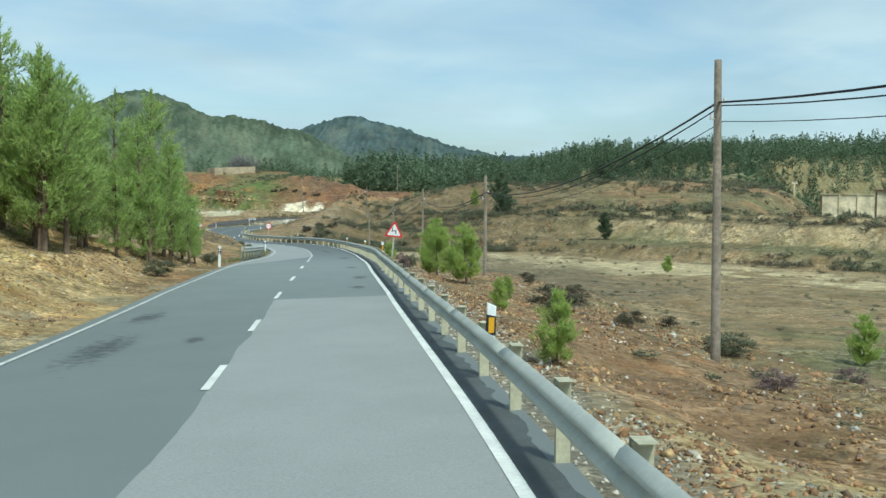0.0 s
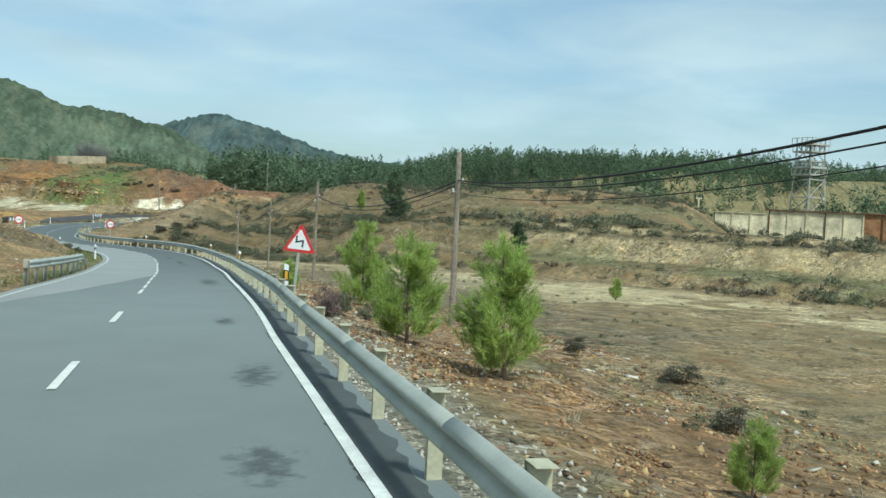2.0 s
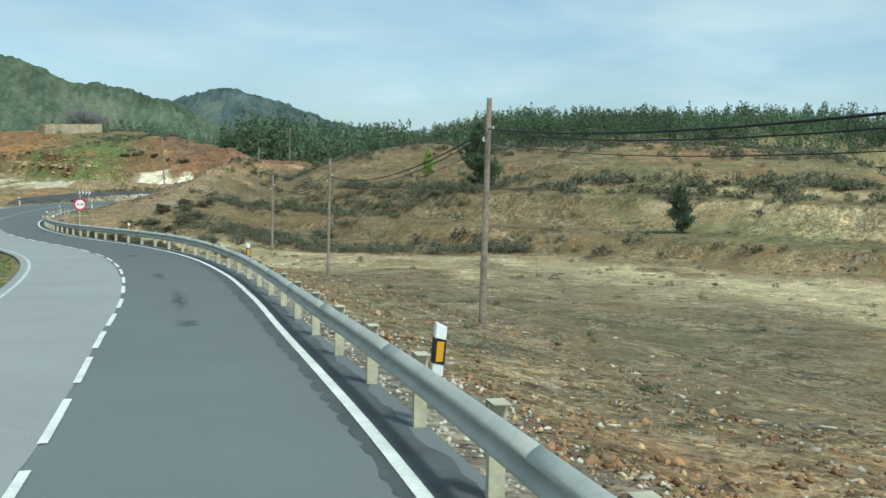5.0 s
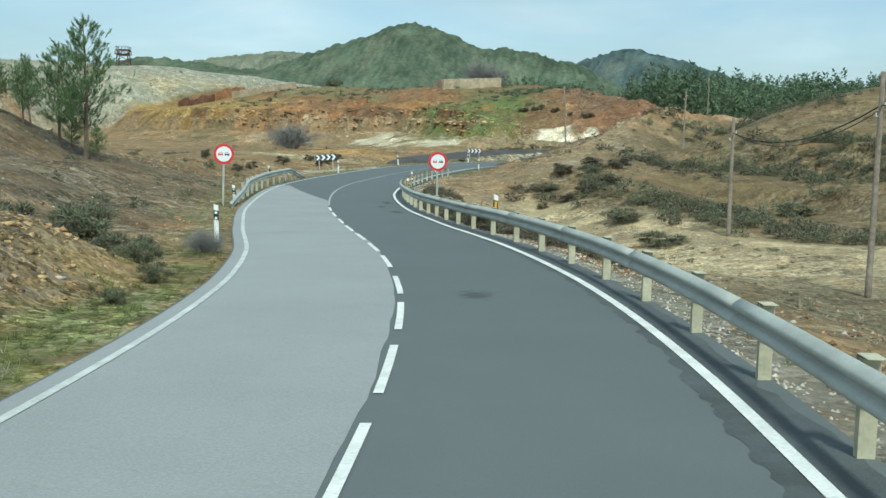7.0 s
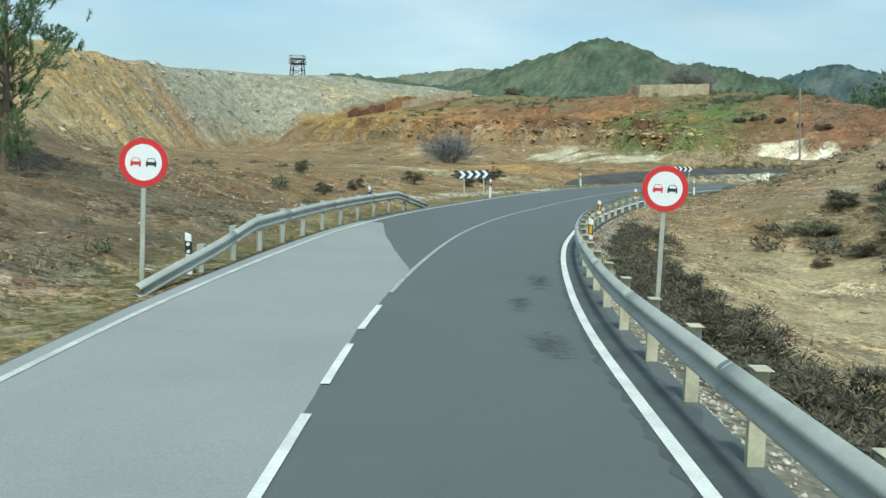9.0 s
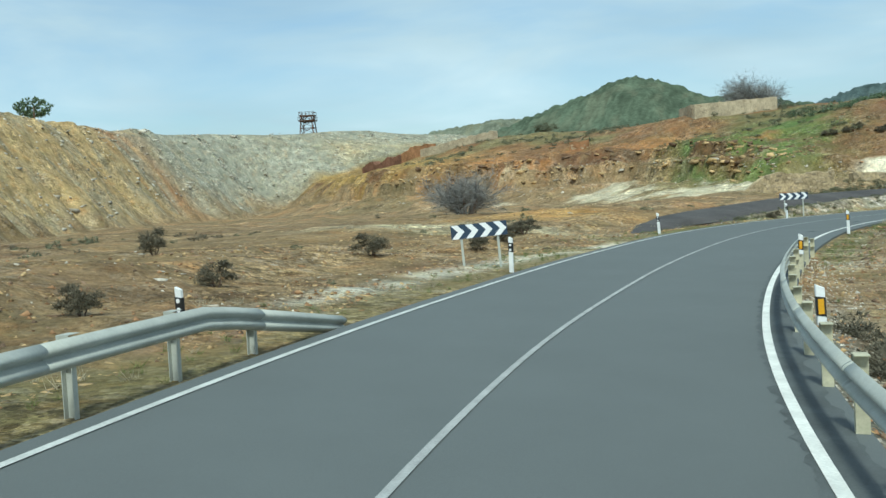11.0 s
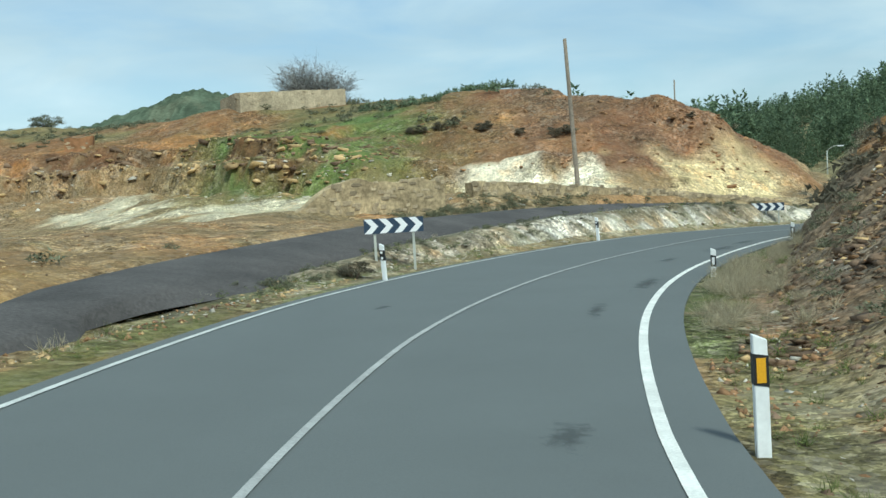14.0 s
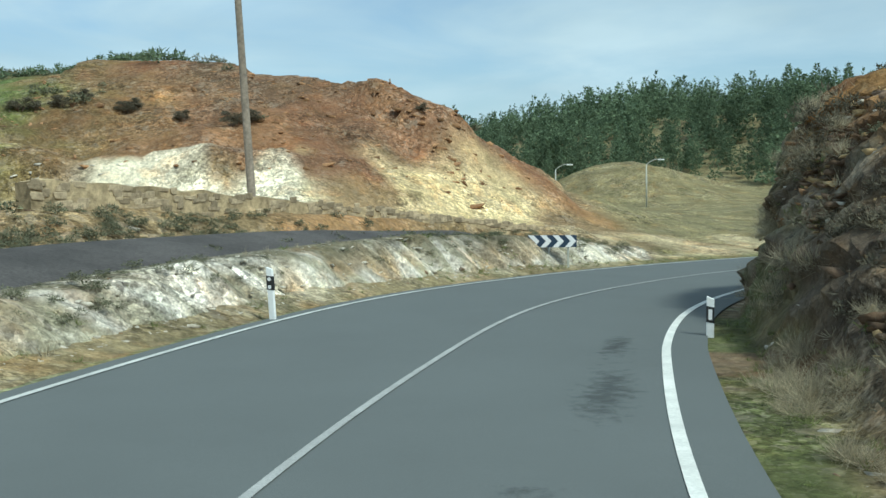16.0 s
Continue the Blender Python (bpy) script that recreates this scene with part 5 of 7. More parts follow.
# ---- poles and cables ----
def utility_pole(x, y, tall, wires, lean=(0.0, 0.0), radius=0.105, label="grey weathered wooden utility pole", bracket=True):
    zg = height_at(x, y)
    ob = tagged(new("utility_pole"), label, "utility pole", "poles of the overhead line")
    ob.matrix_basis = pose(x, y, zg, lean[0], lean[1], rnd.uniform(0, 20))
    bm = bmesh.new()
    for k in range(7):
        z0, z1 = -0.5 + (tall + 0.5) * k / 7, -0.5 + (tall + 0.5) * (k + 1) / 7
        cylinder(bm, radius * (1 - 0.045 * k), radius * (1 - 0.045 * (k + 1)), z0, z1, 12)
    bmesh.ops.remove_doubles(bm, verts=bm.verts, dist=0.0005)
    part("shaft", bm, M_WOOD, ob, smooth_faces=True)
    if bracket:
        for k, dz in enumerate((0.0, -0.32)):
            bm = bmesh.new()
            box(bm, (-0.16 if k else 0.06, -0.03, wires + dz - 0.03), (-0.06 if k else 0.16, 0.03, wires + dz + 0.0))
            cylinder(bm, 0.03, 0.025, wires + dz, wires + dz + 0.09, 8, -0.14 if k else 0.14, 0)
            part("insulator", bm, M_CERAM, ob)
    return ob, Matrix(ob.matrix_basis) @ Vector((0, 0, wires))


POLES = ((8.9, -11.5, 6.0, 5.2, (0, 0)), (5.73, 20.11, 6.15, 5.3, (0, -0.8)), (2.51, 50.78, 5.25, 4.4, (0.5, -0.2)), (-1.21, 84.67, 6.35, 5.5, (0, 0.5)), (-5.05, 116.67, 6.9, 5.9, (0, 0.3)), (-9.0, 133.0, 5.6, 4.9, (0, 0)))
tops = []
for x, y, h, w, lean in POLES:
    tops.append(utility_pole(x, y, h, w, lean)[1])
utility_pole(-12.7, 180.2, 5.5, 5.0, (0, 1), 0.1)
utility_pole(-11.5, 290.0, 8.0, 7.6, (0, 0), 0.12)
utility_pole(-28.9, 216.0, 8.0, 7.3, (0, -3.0), 0.13, "tall grey wooden pole leaning by the old wall", False)


def cable(a, b, sag, radius=0.014, off=Vector((0, 0, 0))):
    cu = bpy.data.curves.new("overhead_cable", "CURVE")
    cu.dimensions, cu.bevel_depth, cu.bevel_resolution = "3D", radius, 1
    sp = cu.splines.new("POLY")
    n = 18
    sp.points.add(n)
    for k in range(n + 1):
        t = k / n
        p = a.lerp(b, t) + off - Vector((0, 0, sag * 4 * t * (1 - t)))
        sp.points[k].co = (*p, 1)
    cu.materials.append(M_WIRE)
    return tagged(new("overhead_cable", cu), "thin black overhead cable slung between wooden poles", "cable", "overhead cables")


for a, b in zip(tops, tops[1:]):
    cable(a, b, 0.75, 0.022)
    cable(a, b, 0.85, 0.014, Vector((0.1, 0, -0.06)))
    if b is not tops[-1]:
        cable(a, b, 0.8, 0.009, Vector((0.12, 0, -0.38)))

# ---- masonry and mine structures ----
def wall_run(name, label, pts, top_f, base_f, thick, mat, category, group="", stones=None, stone_mat=None, seed=1, ragged_top=0.12):
    """A free-standing wall along a line of points, with an uneven top and separate facing stones."""
    r = random.Random(seed)
    ob = tagged(new(name), label, category, group)
    ob.location = (pts[0][0], pts[0][1], height_at(*pts[0]))
    inv = Matrix.Translation(-ob.location)
    bm = bmesh.new()
    rows, path = [], []
    for (ax, ay), (bx, by) in zip(pts, pts[1:]):
        ln = math.hypot(bx - ax, by - ay)
        n = max(2, int(ln / 0.6))
        for k in range(n):
            t = k / n
            path.append((ax + (bx - ax) * t, ay + (by - ay) * t, (by - ay) / ln, -(bx - ax) / ln))
    path.append((*pts[-1], path[-1][2], path[-1][3]))
    for x, y, nx, ny in path:
        zt, zb = top_f(x, y) + r.uniform(-ragged_top, ragged_top), base_f(x, y) - 0.3
        a, b = thick / 2, -thick / 2
        rows.append([bm.verts.new(inv @ Vector((x + nx * o + r.uniform(-.02, .02), y + ny * o, z))) for o, z in ((a, zb), (a, zt), (b, zt + r.uniform(-.04, .04)), (b, zb))])
    for r0, r1 in zip(rows, rows[1:]):
        for k in range(3):
            bm.faces.new((r0[k], r0[k + 1], r1[k + 1], r1[k]))
    bm.faces.new(rows[0][::-1]), bm.faces.new(rows[-1])
    bmesh.ops.recalc_face_normals(bm, faces=bm.faces)
    core = part("wall_core", bm, mat, ob)
    if stones:
        shapes = []
        for k in range(6):
            bm = bmesh.new()
            box(bm, (-0.5, -0.5, -0.5), (0.5, 0.5, 0.5))
            for v in bm.verts:
                v.co += Vector([r.uniform(-0.14, 0.14) for _ in range(3)])
            bmesh.ops.bevel(bm, geom=list(bm.edges), offset=0.12, segments=1, affect="EDGES")
            me = bpy.data.meshes.new("stone")
            bm.to_mesh(me)
            bm.free()
            me.materials.append(stone_mat)
            shapes.append(me)
        count = 0
        while count < stones:
            x, y, nx, ny = r.choice(path[:-1])
            zt, zb = top_f(x, y), base_f(x, y)
            s = new("stone", r.choice(shapes))
            s.parent = ob
            side = -1 if r.random() < 0.0 else 1
            f = thick / 2 * side
            jit = r.uniform(0, 0.6)
            x, y = x + ny * -jit, y + nx * jit
            z = zb + (zt - zb) * r.random()
            s.matrix_basis = inv @ Matrix.Translation((x + nx * f, y + ny * f, z)) @ Matrix.Rotation(math.atan2(ny, nx) + math.pi / 2, 4, "Z") @ Matrix.Diagonal((r.uniform(0.18, 0.42), 0.05, r.uniform(0.10, 0.2), 1))
            count += 1
    return ob


# old retaining walls below the red hill
gz = lambda x, y: height_at(x, y)
wall_run("retaining_wall", "crumbling rubble-stone retaining wall below the red hill", ((-34.2, 210.2), (-30.5, 214.4), (-26.0, 218.6), (-20.5, 222.5), (-15.5, 225.6)),
         lambda x, y: float(np.interp(x, (-34.2, -30.5, -26, -20.5, -15.5), (-1.0, -1.25, -1.7, -2.35, -2.9))), lambda x, y: height_at(x, y) - 0.1, 0.5, M_MORTAR, "wall", stones=240, stone_mat=M_RUBBLE, seed=4, ragged_top=0.06)
wall_run("retaining_wall", "broken rubble-stone wall with plastered face beside the old track", ((-41.4, 204.5), (-40.2, 205.4), (-36.4, 208.6), (-35.4, 209.4)),
         lambda x, y: -0.8 - 0.75 * max(0.0, -39.6 - x), lambda x, y: -2.2, 0.5, M_MORTAR, "wall", stones=60, stone_mat=M_RUBBLE, seed=5)


def ruin(x0, y0, x1, y1, xs, ys, top, label):
    """A roofless ruin: a long wall, a gable return, a thick broken coping."""
    zg = min(height_at(x0, y0), height_at(x1, y1), height_at(xs, ys))
    return wall_run("ruined_wall", label, ((xs, ys), (x0, y0), (x1, y1), (x1 - (x0 - xs) * 1.0, y1 - (y0 - ys) * 1.0)), lambda x, y: top + 0.06 * (x - x0), lambda x, y: zg, 0.45, M_MASONRY, "ruin", stones=60, stone_mat=M_RUBBLE, seed=8, ragged_top=0.05)


ruin(-58.1, 260.7, -49.0, 267.7, -61.0, 265.0, 9.35, "long roofless ruined wall of pale plastered stone on the hilltop")
wall_run("ruined_wall", "low ochre masonry ruin at the edge of the pit", ((-74.5, 258.0), (-72.0, 258.8)), lambda x, y: gz(x, y) + 0.95, gz, 1.6, M_RUSTWALL, "ruin", stones=10, stone_mat=M_RUBBLE, seed=9)
wall_run("ruined_wall", "row of low ochre masonry ruins above the cliff", ((-112, 284), (-104, 282), (-96, 280.5)), lambda x, y: gz(x, y) + 1.2, gz, 1.2, M_MASONRY, "ruin", stones=20, stone_mat=M_RUBBLE, seed=10, ragged_top=0.15)
wall_run("ruined_wall", "rust-red masonry ruin above the cliff", ((-133, 298), (-126, 293.5), (-119, 289.5)), lambda x, y: gz(x, y) + 1.5 + 0.25 * math.sin(x * 0.9), gz, 1.6, M_REDROCK, "ruin", seed=12, ragged_top=0.35)
wall_run("ruined_wall", "orange block of masonry beside the rust-red ruin", ((-118, 288.4), (-111.5, 286.4)), lambda x, y: gz(x, y) + 1.7, gz, 2.4, M_RUSTWALL, "ruin", seed=13, ragged_top=0.25)


def beam_between(bm, a, b, t):
    """A square strut from a to b."""
    a, b = Vector(a), Vector(b)
    d = (b - a)
    m = Matrix.Translation(a) @ d.to_track_quat("Z", "Y").to_matrix().to_4x4()
    r = bmesh.ops.create_cube(bm, size=1.0)
    for v in r["verts"]:
        v.co = m @ Vector((v.co.x * t, v.co.y * t, (v.co.z + 0.5) * d.length))


def headframe(x, y, zg, tall, w, label, mat, decks, turn=20):
    """A mine headframe: four legs, cross braces, decks with rails."""
    ob = tagged(new("mine_headframe"), label, "mine tower")
    ob.matrix_basis = pose(x, y, zg, 0, 0, turn)
    legs = [(-w, -w), (w, -w), (w, w), (-w, w)]
    tw = 0.72
    for lx, ly in legs:
        bm = bmesh.new()
        beam_between(bm, (lx, ly, -0.5), (lx * tw, ly * tw, tall), 0.11 * w)
        part("leg", bm, mat, ob)
    n = max(3, int(tall / (w * 1.2)))
    for k in range(n):
        f0, f1 = k / n, (k + 1) / n
        s0, s1 = 1 + (tw - 1) * f0, 1 + (tw - 1) * f1
        for i in range(4):
            (ax, ay), (bx, by) = legs[i], legs[(i + 1) % 4]
            bm = bmesh.new()
            beam_between(bm, (ax * s0, ay * s0, tall * f0), (bx * s1, by * s1, tall * f1), 0.06 * w)
            beam_between(bm, (ax * s1, ay * s1, tall * f1), (bx * s1, by * s1, tall * f1), 0.07 * w)
            part("brace", bm, mat, ob)
    for z, over in decks:
        bm = bmesh.new()
        o = w * over
        box(bm, (-o, -o, z - 0.12 * w), (o, o, z))
        part("deck", bm, mat, ob)
        bm = bmesh.new()
        for i in range(4):
            ax, ay = (legs[i][0] / w * o, legs[i][1] / w * o)
            bx, by = (legs[(i + 1) % 4][0] / w * o, legs[(i + 1) % 4][1] / w * o)
            beam_between(bm, (ax, ay, z + 0.45 * w), (bx, by, z + 0.45 * w), 0.04 * w)
            for k in range(4):
                px, py = ax + (bx - ax) * k / 4, ay + (by - ay) * k / 4
                beam_between(bm, (px, py, z), (px, py, z + 0.45 * w), 0.04 * w)
        part("railing", bm, mat, ob)
    return ob


headframe(-166.5, 326.1, height_at(-166.5, 326.1) - 0.3, 4.6, 1.7, "small dark steel mine headframe on the pit rim", M_RUST, ((3.4, 1.1), (4.6, 1.0)))
headframe(140.5, 287.0, height_at(140.5, 287.0), 24.3 - height_at(140.5, 287.0), 3.6, "tall pale rusty mine headframe tower behind the concrete tank", M_TOWER, tuple((24.3 - height_at(140.5, 287.0) - d, o) for d, o in ((8.5, 0.95), (6.4, 0.9), (2.0, 0.95), (0.0, 1.0))))


def concrete_tank(x0, y0, x1, y1, top, base):
    """A stained concrete ore tank: a low wing, then tall wall bays between thin pilasters under a dark coping."""
    ob = tagged(new("concrete_tank"), "stained concrete ore tank with rusty pilasters and dark coping", "industrial ruin")
    d = Vector((x1 - x0, y1 - y0, 0))
    n = 15
    ang = math.degrees(math.atan2(d.y, d.x))
    ob.matrix_basis = pose(x0, y0, base, 0, 0, ang)
    L, h = d.length, top - base
    for k in range(n):
        a, b = L * k / n, L * (k + 1) / n
        hk = h - 0.95 if k < 3 else h
        bm = bmesh.new()
        box(bm, (a, 0, -3.0), (b - 0.02, 8, hk))
        part("wall_bay", bm, M_RUSTWALL if k in (8, 9, 13) else M_CONC, ob)
        bm = bmesh.new()
        box(bm, (a - 0.16, -0.25, -3.0), (a + 0.16, 0, hk - 0.02))
        part("pilaster", bm, M_RUST if k % 3 == 0 else M_CONC, ob)
    bm = bmesh.new()
    box(bm, (L * 3 / n - 0.4, -0.6, h), (L + 0.5, 8.4, h + 0.3))
    part("coping", bm, M_RUST, ob)
    bm = bmesh.new()
    box(bm, (-0.3, -0.3, h - 0.95), (L * 3 / n - 0.4, 8.2, h - 0.8))
    part("coping", bm, M_CONC, ob)
    return ob


concrete_tank(100.5, 258.6, 162, 235, 4.6, -3.0)


def concrete_post(x, y, top):
    """A pale concrete mast with a short cross-arm and two insulators, by the tank."""
    zg = height_at(x, y)
    ob = tagged(new("concrete_post"), "pale concrete mast with a short cross-arm on the scrub hill", "mast")
    ob.matrix_basis = pose(x, y, zg, 0, 0, 25)
    h = top - zg
    bm = bmesh.new()
    cylinder(bm, 0.22, 0.15, -0.4, h, 8)
    part("shaft", bm, M_CONC, ob)
    bm = bmesh.new()
    box(bm, (-0.75, -0.08, h - 0.35), (0.75, 0.08, h - 0.15))
    part("cross_arm", bm, M_CONC, ob)
    for px in (-0.6, 0.6):
        bm = bmesh.new()
        cylinder(bm, 0.08, 0.06, h - 0.15, h + 0.2, 8, px, 0)
        part("insulator", bm, M_CERAM, ob)


concrete_post(74.0, 205.0, 5.9)


def street_lamp(x, y, tall):
    zg = height_at(x, y)
    ob = tagged(new("street_lamp"), "slim grey street lamp with a curved arm", "street lamp")
    ob.matrix_basis = pose(x, y, zg, 0, 0, -20)
    bm = bmesh.new()
    cylinder(bm, 0.09, 0.06, -0.3, tall, 10)
    part("column", bm, M_GALV, ob, smooth_faces=True)
    bm = bmesh.new()
    prev = Vector((0, 0, tall))
    for k in range(1, 6):
        t = k / 5
        p = Vector((1.3 * t, 0, tall + 0.55 * math.sin(t * 1.9)))
        beam_between(bm, prev, p, 0.08)
        prev = p
    part("arm", bm, M_GALV, ob)
    bm = bmesh.new()
    box(bm, (1.15, -0.14, tall + 0.42), (1.85, 0.14, tall + 0.56))
    bmesh.ops.bevel(bm, geom=list(bm.edges), offset=0.04, segments=2, affect="EDGES")
    part("lantern", bm, M_WHITE, ob)


street_lamp(13.8, 281.7, 4.4)
street_lamp(5.1, 285.1, 4.0)
# old dark track beside the road
bm = bmesh.new()
rows = []
for i in range(70):
    s = 176.0 + i * 0.68
    w0 = 5.5 + 0.15 * min(1, (s - 173) / 12)
    w1 = w0 + 3.5 * min(1.0, ((s - 176.0) / 14) ** 0.8 + 0.02)
    row = []
    for k in range(7):
        u = -(w0 + (w1 - w0) * k / 6) + (0.7 * float(fbm(np.array([s / 1.2]), np.array([k * 1.0]), 2)[0]) if k in (0, 6) else 0)
        p = road_at(s, u)
        row.append((p.x, p.y))
    rows.append(row)
xy = np.array(rows)
zz = ground_height(xy[..., 0], xy[..., 1])
pad = np.pad(zz.mean(1), 7, mode="edge")
level = np.convolve(pad, np.ones(15) / 15, "valid")
tilt = np.convolve(np.pad((zz[:, 6] - zz[:, 0]), 7, mode="edge"), np.ones(15) / 15, "valid")
zz = level[:, None] + tilt[:, None] * (np.arange(7)[None] / 6 - 0.5) + np.array([-0.16, 0.05, 0.11, 0.12, 0.11, 0.05, -0.16])[None]
zz = zz - 0.6 * np.clip(1 - np.arange(70) / 15, 0, 1)[:, None]
vs = [[bm.verts.new((xy[i, k, 0], xy[i, k, 1], zz[i, k] + 0.26)) for k in range(7)] for i in range(70)]
for r0, r1 in zip(vs, vs[1:]):
    for k in range(6):
        bm.faces.new((r0[k], r1[k], r1[k + 1], r0[k + 1]))
tagged(part("road_old_track", bm, M_TRACK, None, smooth_faces=True), "disused dark asphalt track beside the road", "road", kind="structure")

# ---- plants and stones ----
def tri_mesh(name, verts, faces, mat, extra=()):
    me = bpy.data.meshes.new(name)
    me.vertices.add(len(verts))
    me.vertices.foreach_set("co", np.asarray(verts, np.float32).ravel())
    me.loops.add(faces.size)
    me.loops.foreach_set("vertex_index", np.asarray(faces, np.int32).ravel())
    me.polygons.add(len(faces))
    me.polygons.foreach_set("loop_start", np.arange(0, faces.size, 3, dtype=np.int32))
    me.polygons.foreach_set("loop_total", np.full(len(faces), 3, dtype=np.int32))
    me.update(calc_edges=True)
    me.materials.append(mat)
    return me


def facing(rs, d, out, wild):
    """Sideways directions that turn each blade's face roughly towards its crown's outside."""
    o = out + rs.normal(0, wild, d.shape)
    side = np.cross(d, o)
    return side / (np.linalg.norm(side, axis=1)[:, None] + 1e-9)


def blades(rs, centres, dirs, length, width, per, axis=None, shoot=0.0):
    """Needle triangles round shoots: per blades along each shoot, spread round its direction."""
    n = len(centres)
    d0 = np.repeat(dirs / np.linalg.norm(dirs, axis=1)[:, None], per, 0)
    c = np.repeat(centres, per, 0) + d0 * (shoot * rs.uniform(0, 1, n * per))[:, None]
    d = d0 * 0.8 + rs.normal(0, 0.5, (n * per, 3))
    d /= np.linalg.norm(d, axis=1)[:, None]
    out = c * np.array([1.0, 1.0, 0.0])
    out = out / (np.linalg.norm(out, axis=1)[:, None] + 1e-6) * 0.8 + np.array([0, 0, 0.7])
    side = facing(rs, d, out, 0.55)
    l = (length * rs.uniform(0.6, 1.25, n * per))[:, None]
    v = np.stack([c - side * width, c + side * width, c + d * l], 1).reshape(-1, 3)
    return v, np.arange(len(v)).reshape(-1, 3)


def pine_meshes(seed, tall, spread, clear, tufts, per, blade, width, whorls, shoot=0.0):
    """A pine: trunk and limbs in one mesh, needle tufts in another. clear: share of bare trunk."""
    rs = np.random.RandomState(seed)
    bm = bmesh.new()
    bend = rs.normal(0, 0.03, 2) * tall

    def trunk_at(f):
        return np.array([bend[0] * math.sin(f * 2.2), bend[1] * math.sin(f * 2.6), f * tall])
    rings = []
    for k in range(9):
        f = k / 8
        c, rad = trunk_at(f), 0.016 * tall * (1 - f) ** 0.8 + 0.008
        rings.append([bm.verts.new((c[0] + rad * math.cos(a), c[1] + rad * math.sin(a), c[2] - (0.25 if k == 0 else 0))) for a in (j * math.tau / 7 for j in range(7))])
    for r0, r1 in zip(rings, rings[1:]):
        for j in range(7):
            bm.faces.new((r0[j], r0[(j + 1) % 7], r1[(j + 1) % 7], r1[j]))
    centres, dirs = [], []
    for w in range(whorls):
        f = clear + (0.97 - clear) * (w + rs.uniform(0, 0.6)) / whorls
        reach0 = spread * tall * (1 - f) ** 0.75 * (0.45 + 0.55 * min(1, (f - clear) * 5 + 0.3))
        for b in range(rs.randint(4, 7)):
            a = rs.uniform(0, math.tau)
            reach = reach0 * rs.uniform(0.55, 1.2) + 0.05
            p0 = trunk_at(f)
            rise = rs.uniform(0.25, 0.75) + 0.5 * f
            p1 = p0 + np.array([math.cos(a), math.sin(a), rise]) * reach
            rad = 0.004 * tall * (1 - f) + 0.004
            e = np.cross(p1 - p0, (0, 0, 1.0))
            e = e / (np.linalg.norm(e) + 1e-6) * rad
            vv = [bm.verts.new(p) for p in (p0 - e, p0 + e, p0 + np.array([0, 0, rad * 2]), p1)]
            bm.faces.new((vv[0], vv[1], vv[3])), bm.faces.new((vv[1], vv[2], vv[3])), bm.faces.new((vv[2], vv[0], vv[3]))
            m = max(2, int(tufts * reach / (spread * tall)))
            for k in range(m):
                t = rs.uniform(0.3, 1.05)
                p = p0 + (p1 - p0) * t + rs.normal(0, 0.10 * reach + 0.02, 3)
                centres.append(p)
                dirs.append(np.array([math.cos(a) * 0.55, math.sin(a) * 0.55, 0.85]) + rs.normal(0, 0.25, 3))
    for k in range(5):
        centres.append(trunk_at(0.95 + 0.012 * k))
        dirs.append(np.array([0, 0, 1.0]))
    trunk = bpy.data.meshes.new("trunk")
    bm.to_mesh(trunk)
    bm.free()
    v, f = blades(rs, np.array(centres), np.array(dirs), blade, width, per, shoot=shoot)
    return trunk, v, f


def pine_thing(name, label, seed, tall, spread, clear, tufts, per, blade, width, whorls, needles, shoot=0.0):
    trunk, v, f = pine_meshes(seed, tall, spread, clear, tufts, per, blade, width, whorls, shoot)
    trunk.materials.append(M_BARK)
    ob = tagged(new(name), label, "tree")
    for nm, me in (("trunk", trunk), ("crown", tri_mesh("crown", v, f, needles))):
        o = new(nm, me)
        o.parent = ob
    return ob


prnd = random.Random(5)
TALL = [pine_thing("pine_tree", "slender green pine on the earth bank beside the road", 20 + k, 6.0, 0.25, 0.04 + 0.03 * k, 14, 15, 0.21, 0.017, 17, M_NEEDLE, 0.34) for k in range(4)]
used = set()


def put_pine(kinds, x, y, size, stretch=1.0):
    k = prnd.randrange(len(kinds))
    ob = kinds[k]
    m = pose(x, y, height_at(x, y), prnd.uniform(-3, 3), prnd.uniform(-3, 3), prnd.uniform(0, 360))
    if ob in used:
        ob = copy_thing(ob, m)
    else:
        ob.matrix_basis = m
        used.add(ob)
    ob.scale = (size, size, size * stretch)
    return ob


# wood on the bank at the start
for k in range(50):
    s, u = prnd.uniform(17, 45), -prnd.uniform(5.6, 17)
    u = min(u, -5.2 - max(0.0, (36 - s)) * 0.32)
    p = road_at(s, u)
    put_pine(TALL, p.x, p.y, (0.78 + 0.055 * min(12.0, -u - 5)) * prnd.uniform(0.75, 1.1) * (0.9 if s > 38 else 1.0))
for s, u, size in ((39.5, -6.0, 0.85), (43.5, -6.6, 0.7), (37.0, -7.6, 0.9), (45.5, -6.8, 0.5), (34.5, -8.2, 0.8), (46.5, -8.0, 0.6), (40.5, -5.2, 0.8), (38.5, -5.6, 0.6), (42.5, -5.8, 0.62), (44.5, -6.2, 0.45), (36.5, -6.4, 0.55), (41.0, -7.4, 1.0), (44.6, -6.9, 1.14), (46.0, -5.6, 0.66), (44.6, -5.1, 0.5), (47.0, -6.2, 0.85), (45.3, -4.9, 0.34), (43.2, -4.8, 0.42), (48.2, -5.9, 0.5)):
    p = road_at(s, u)
    put_pine(TALL, p.x, p.y, size)
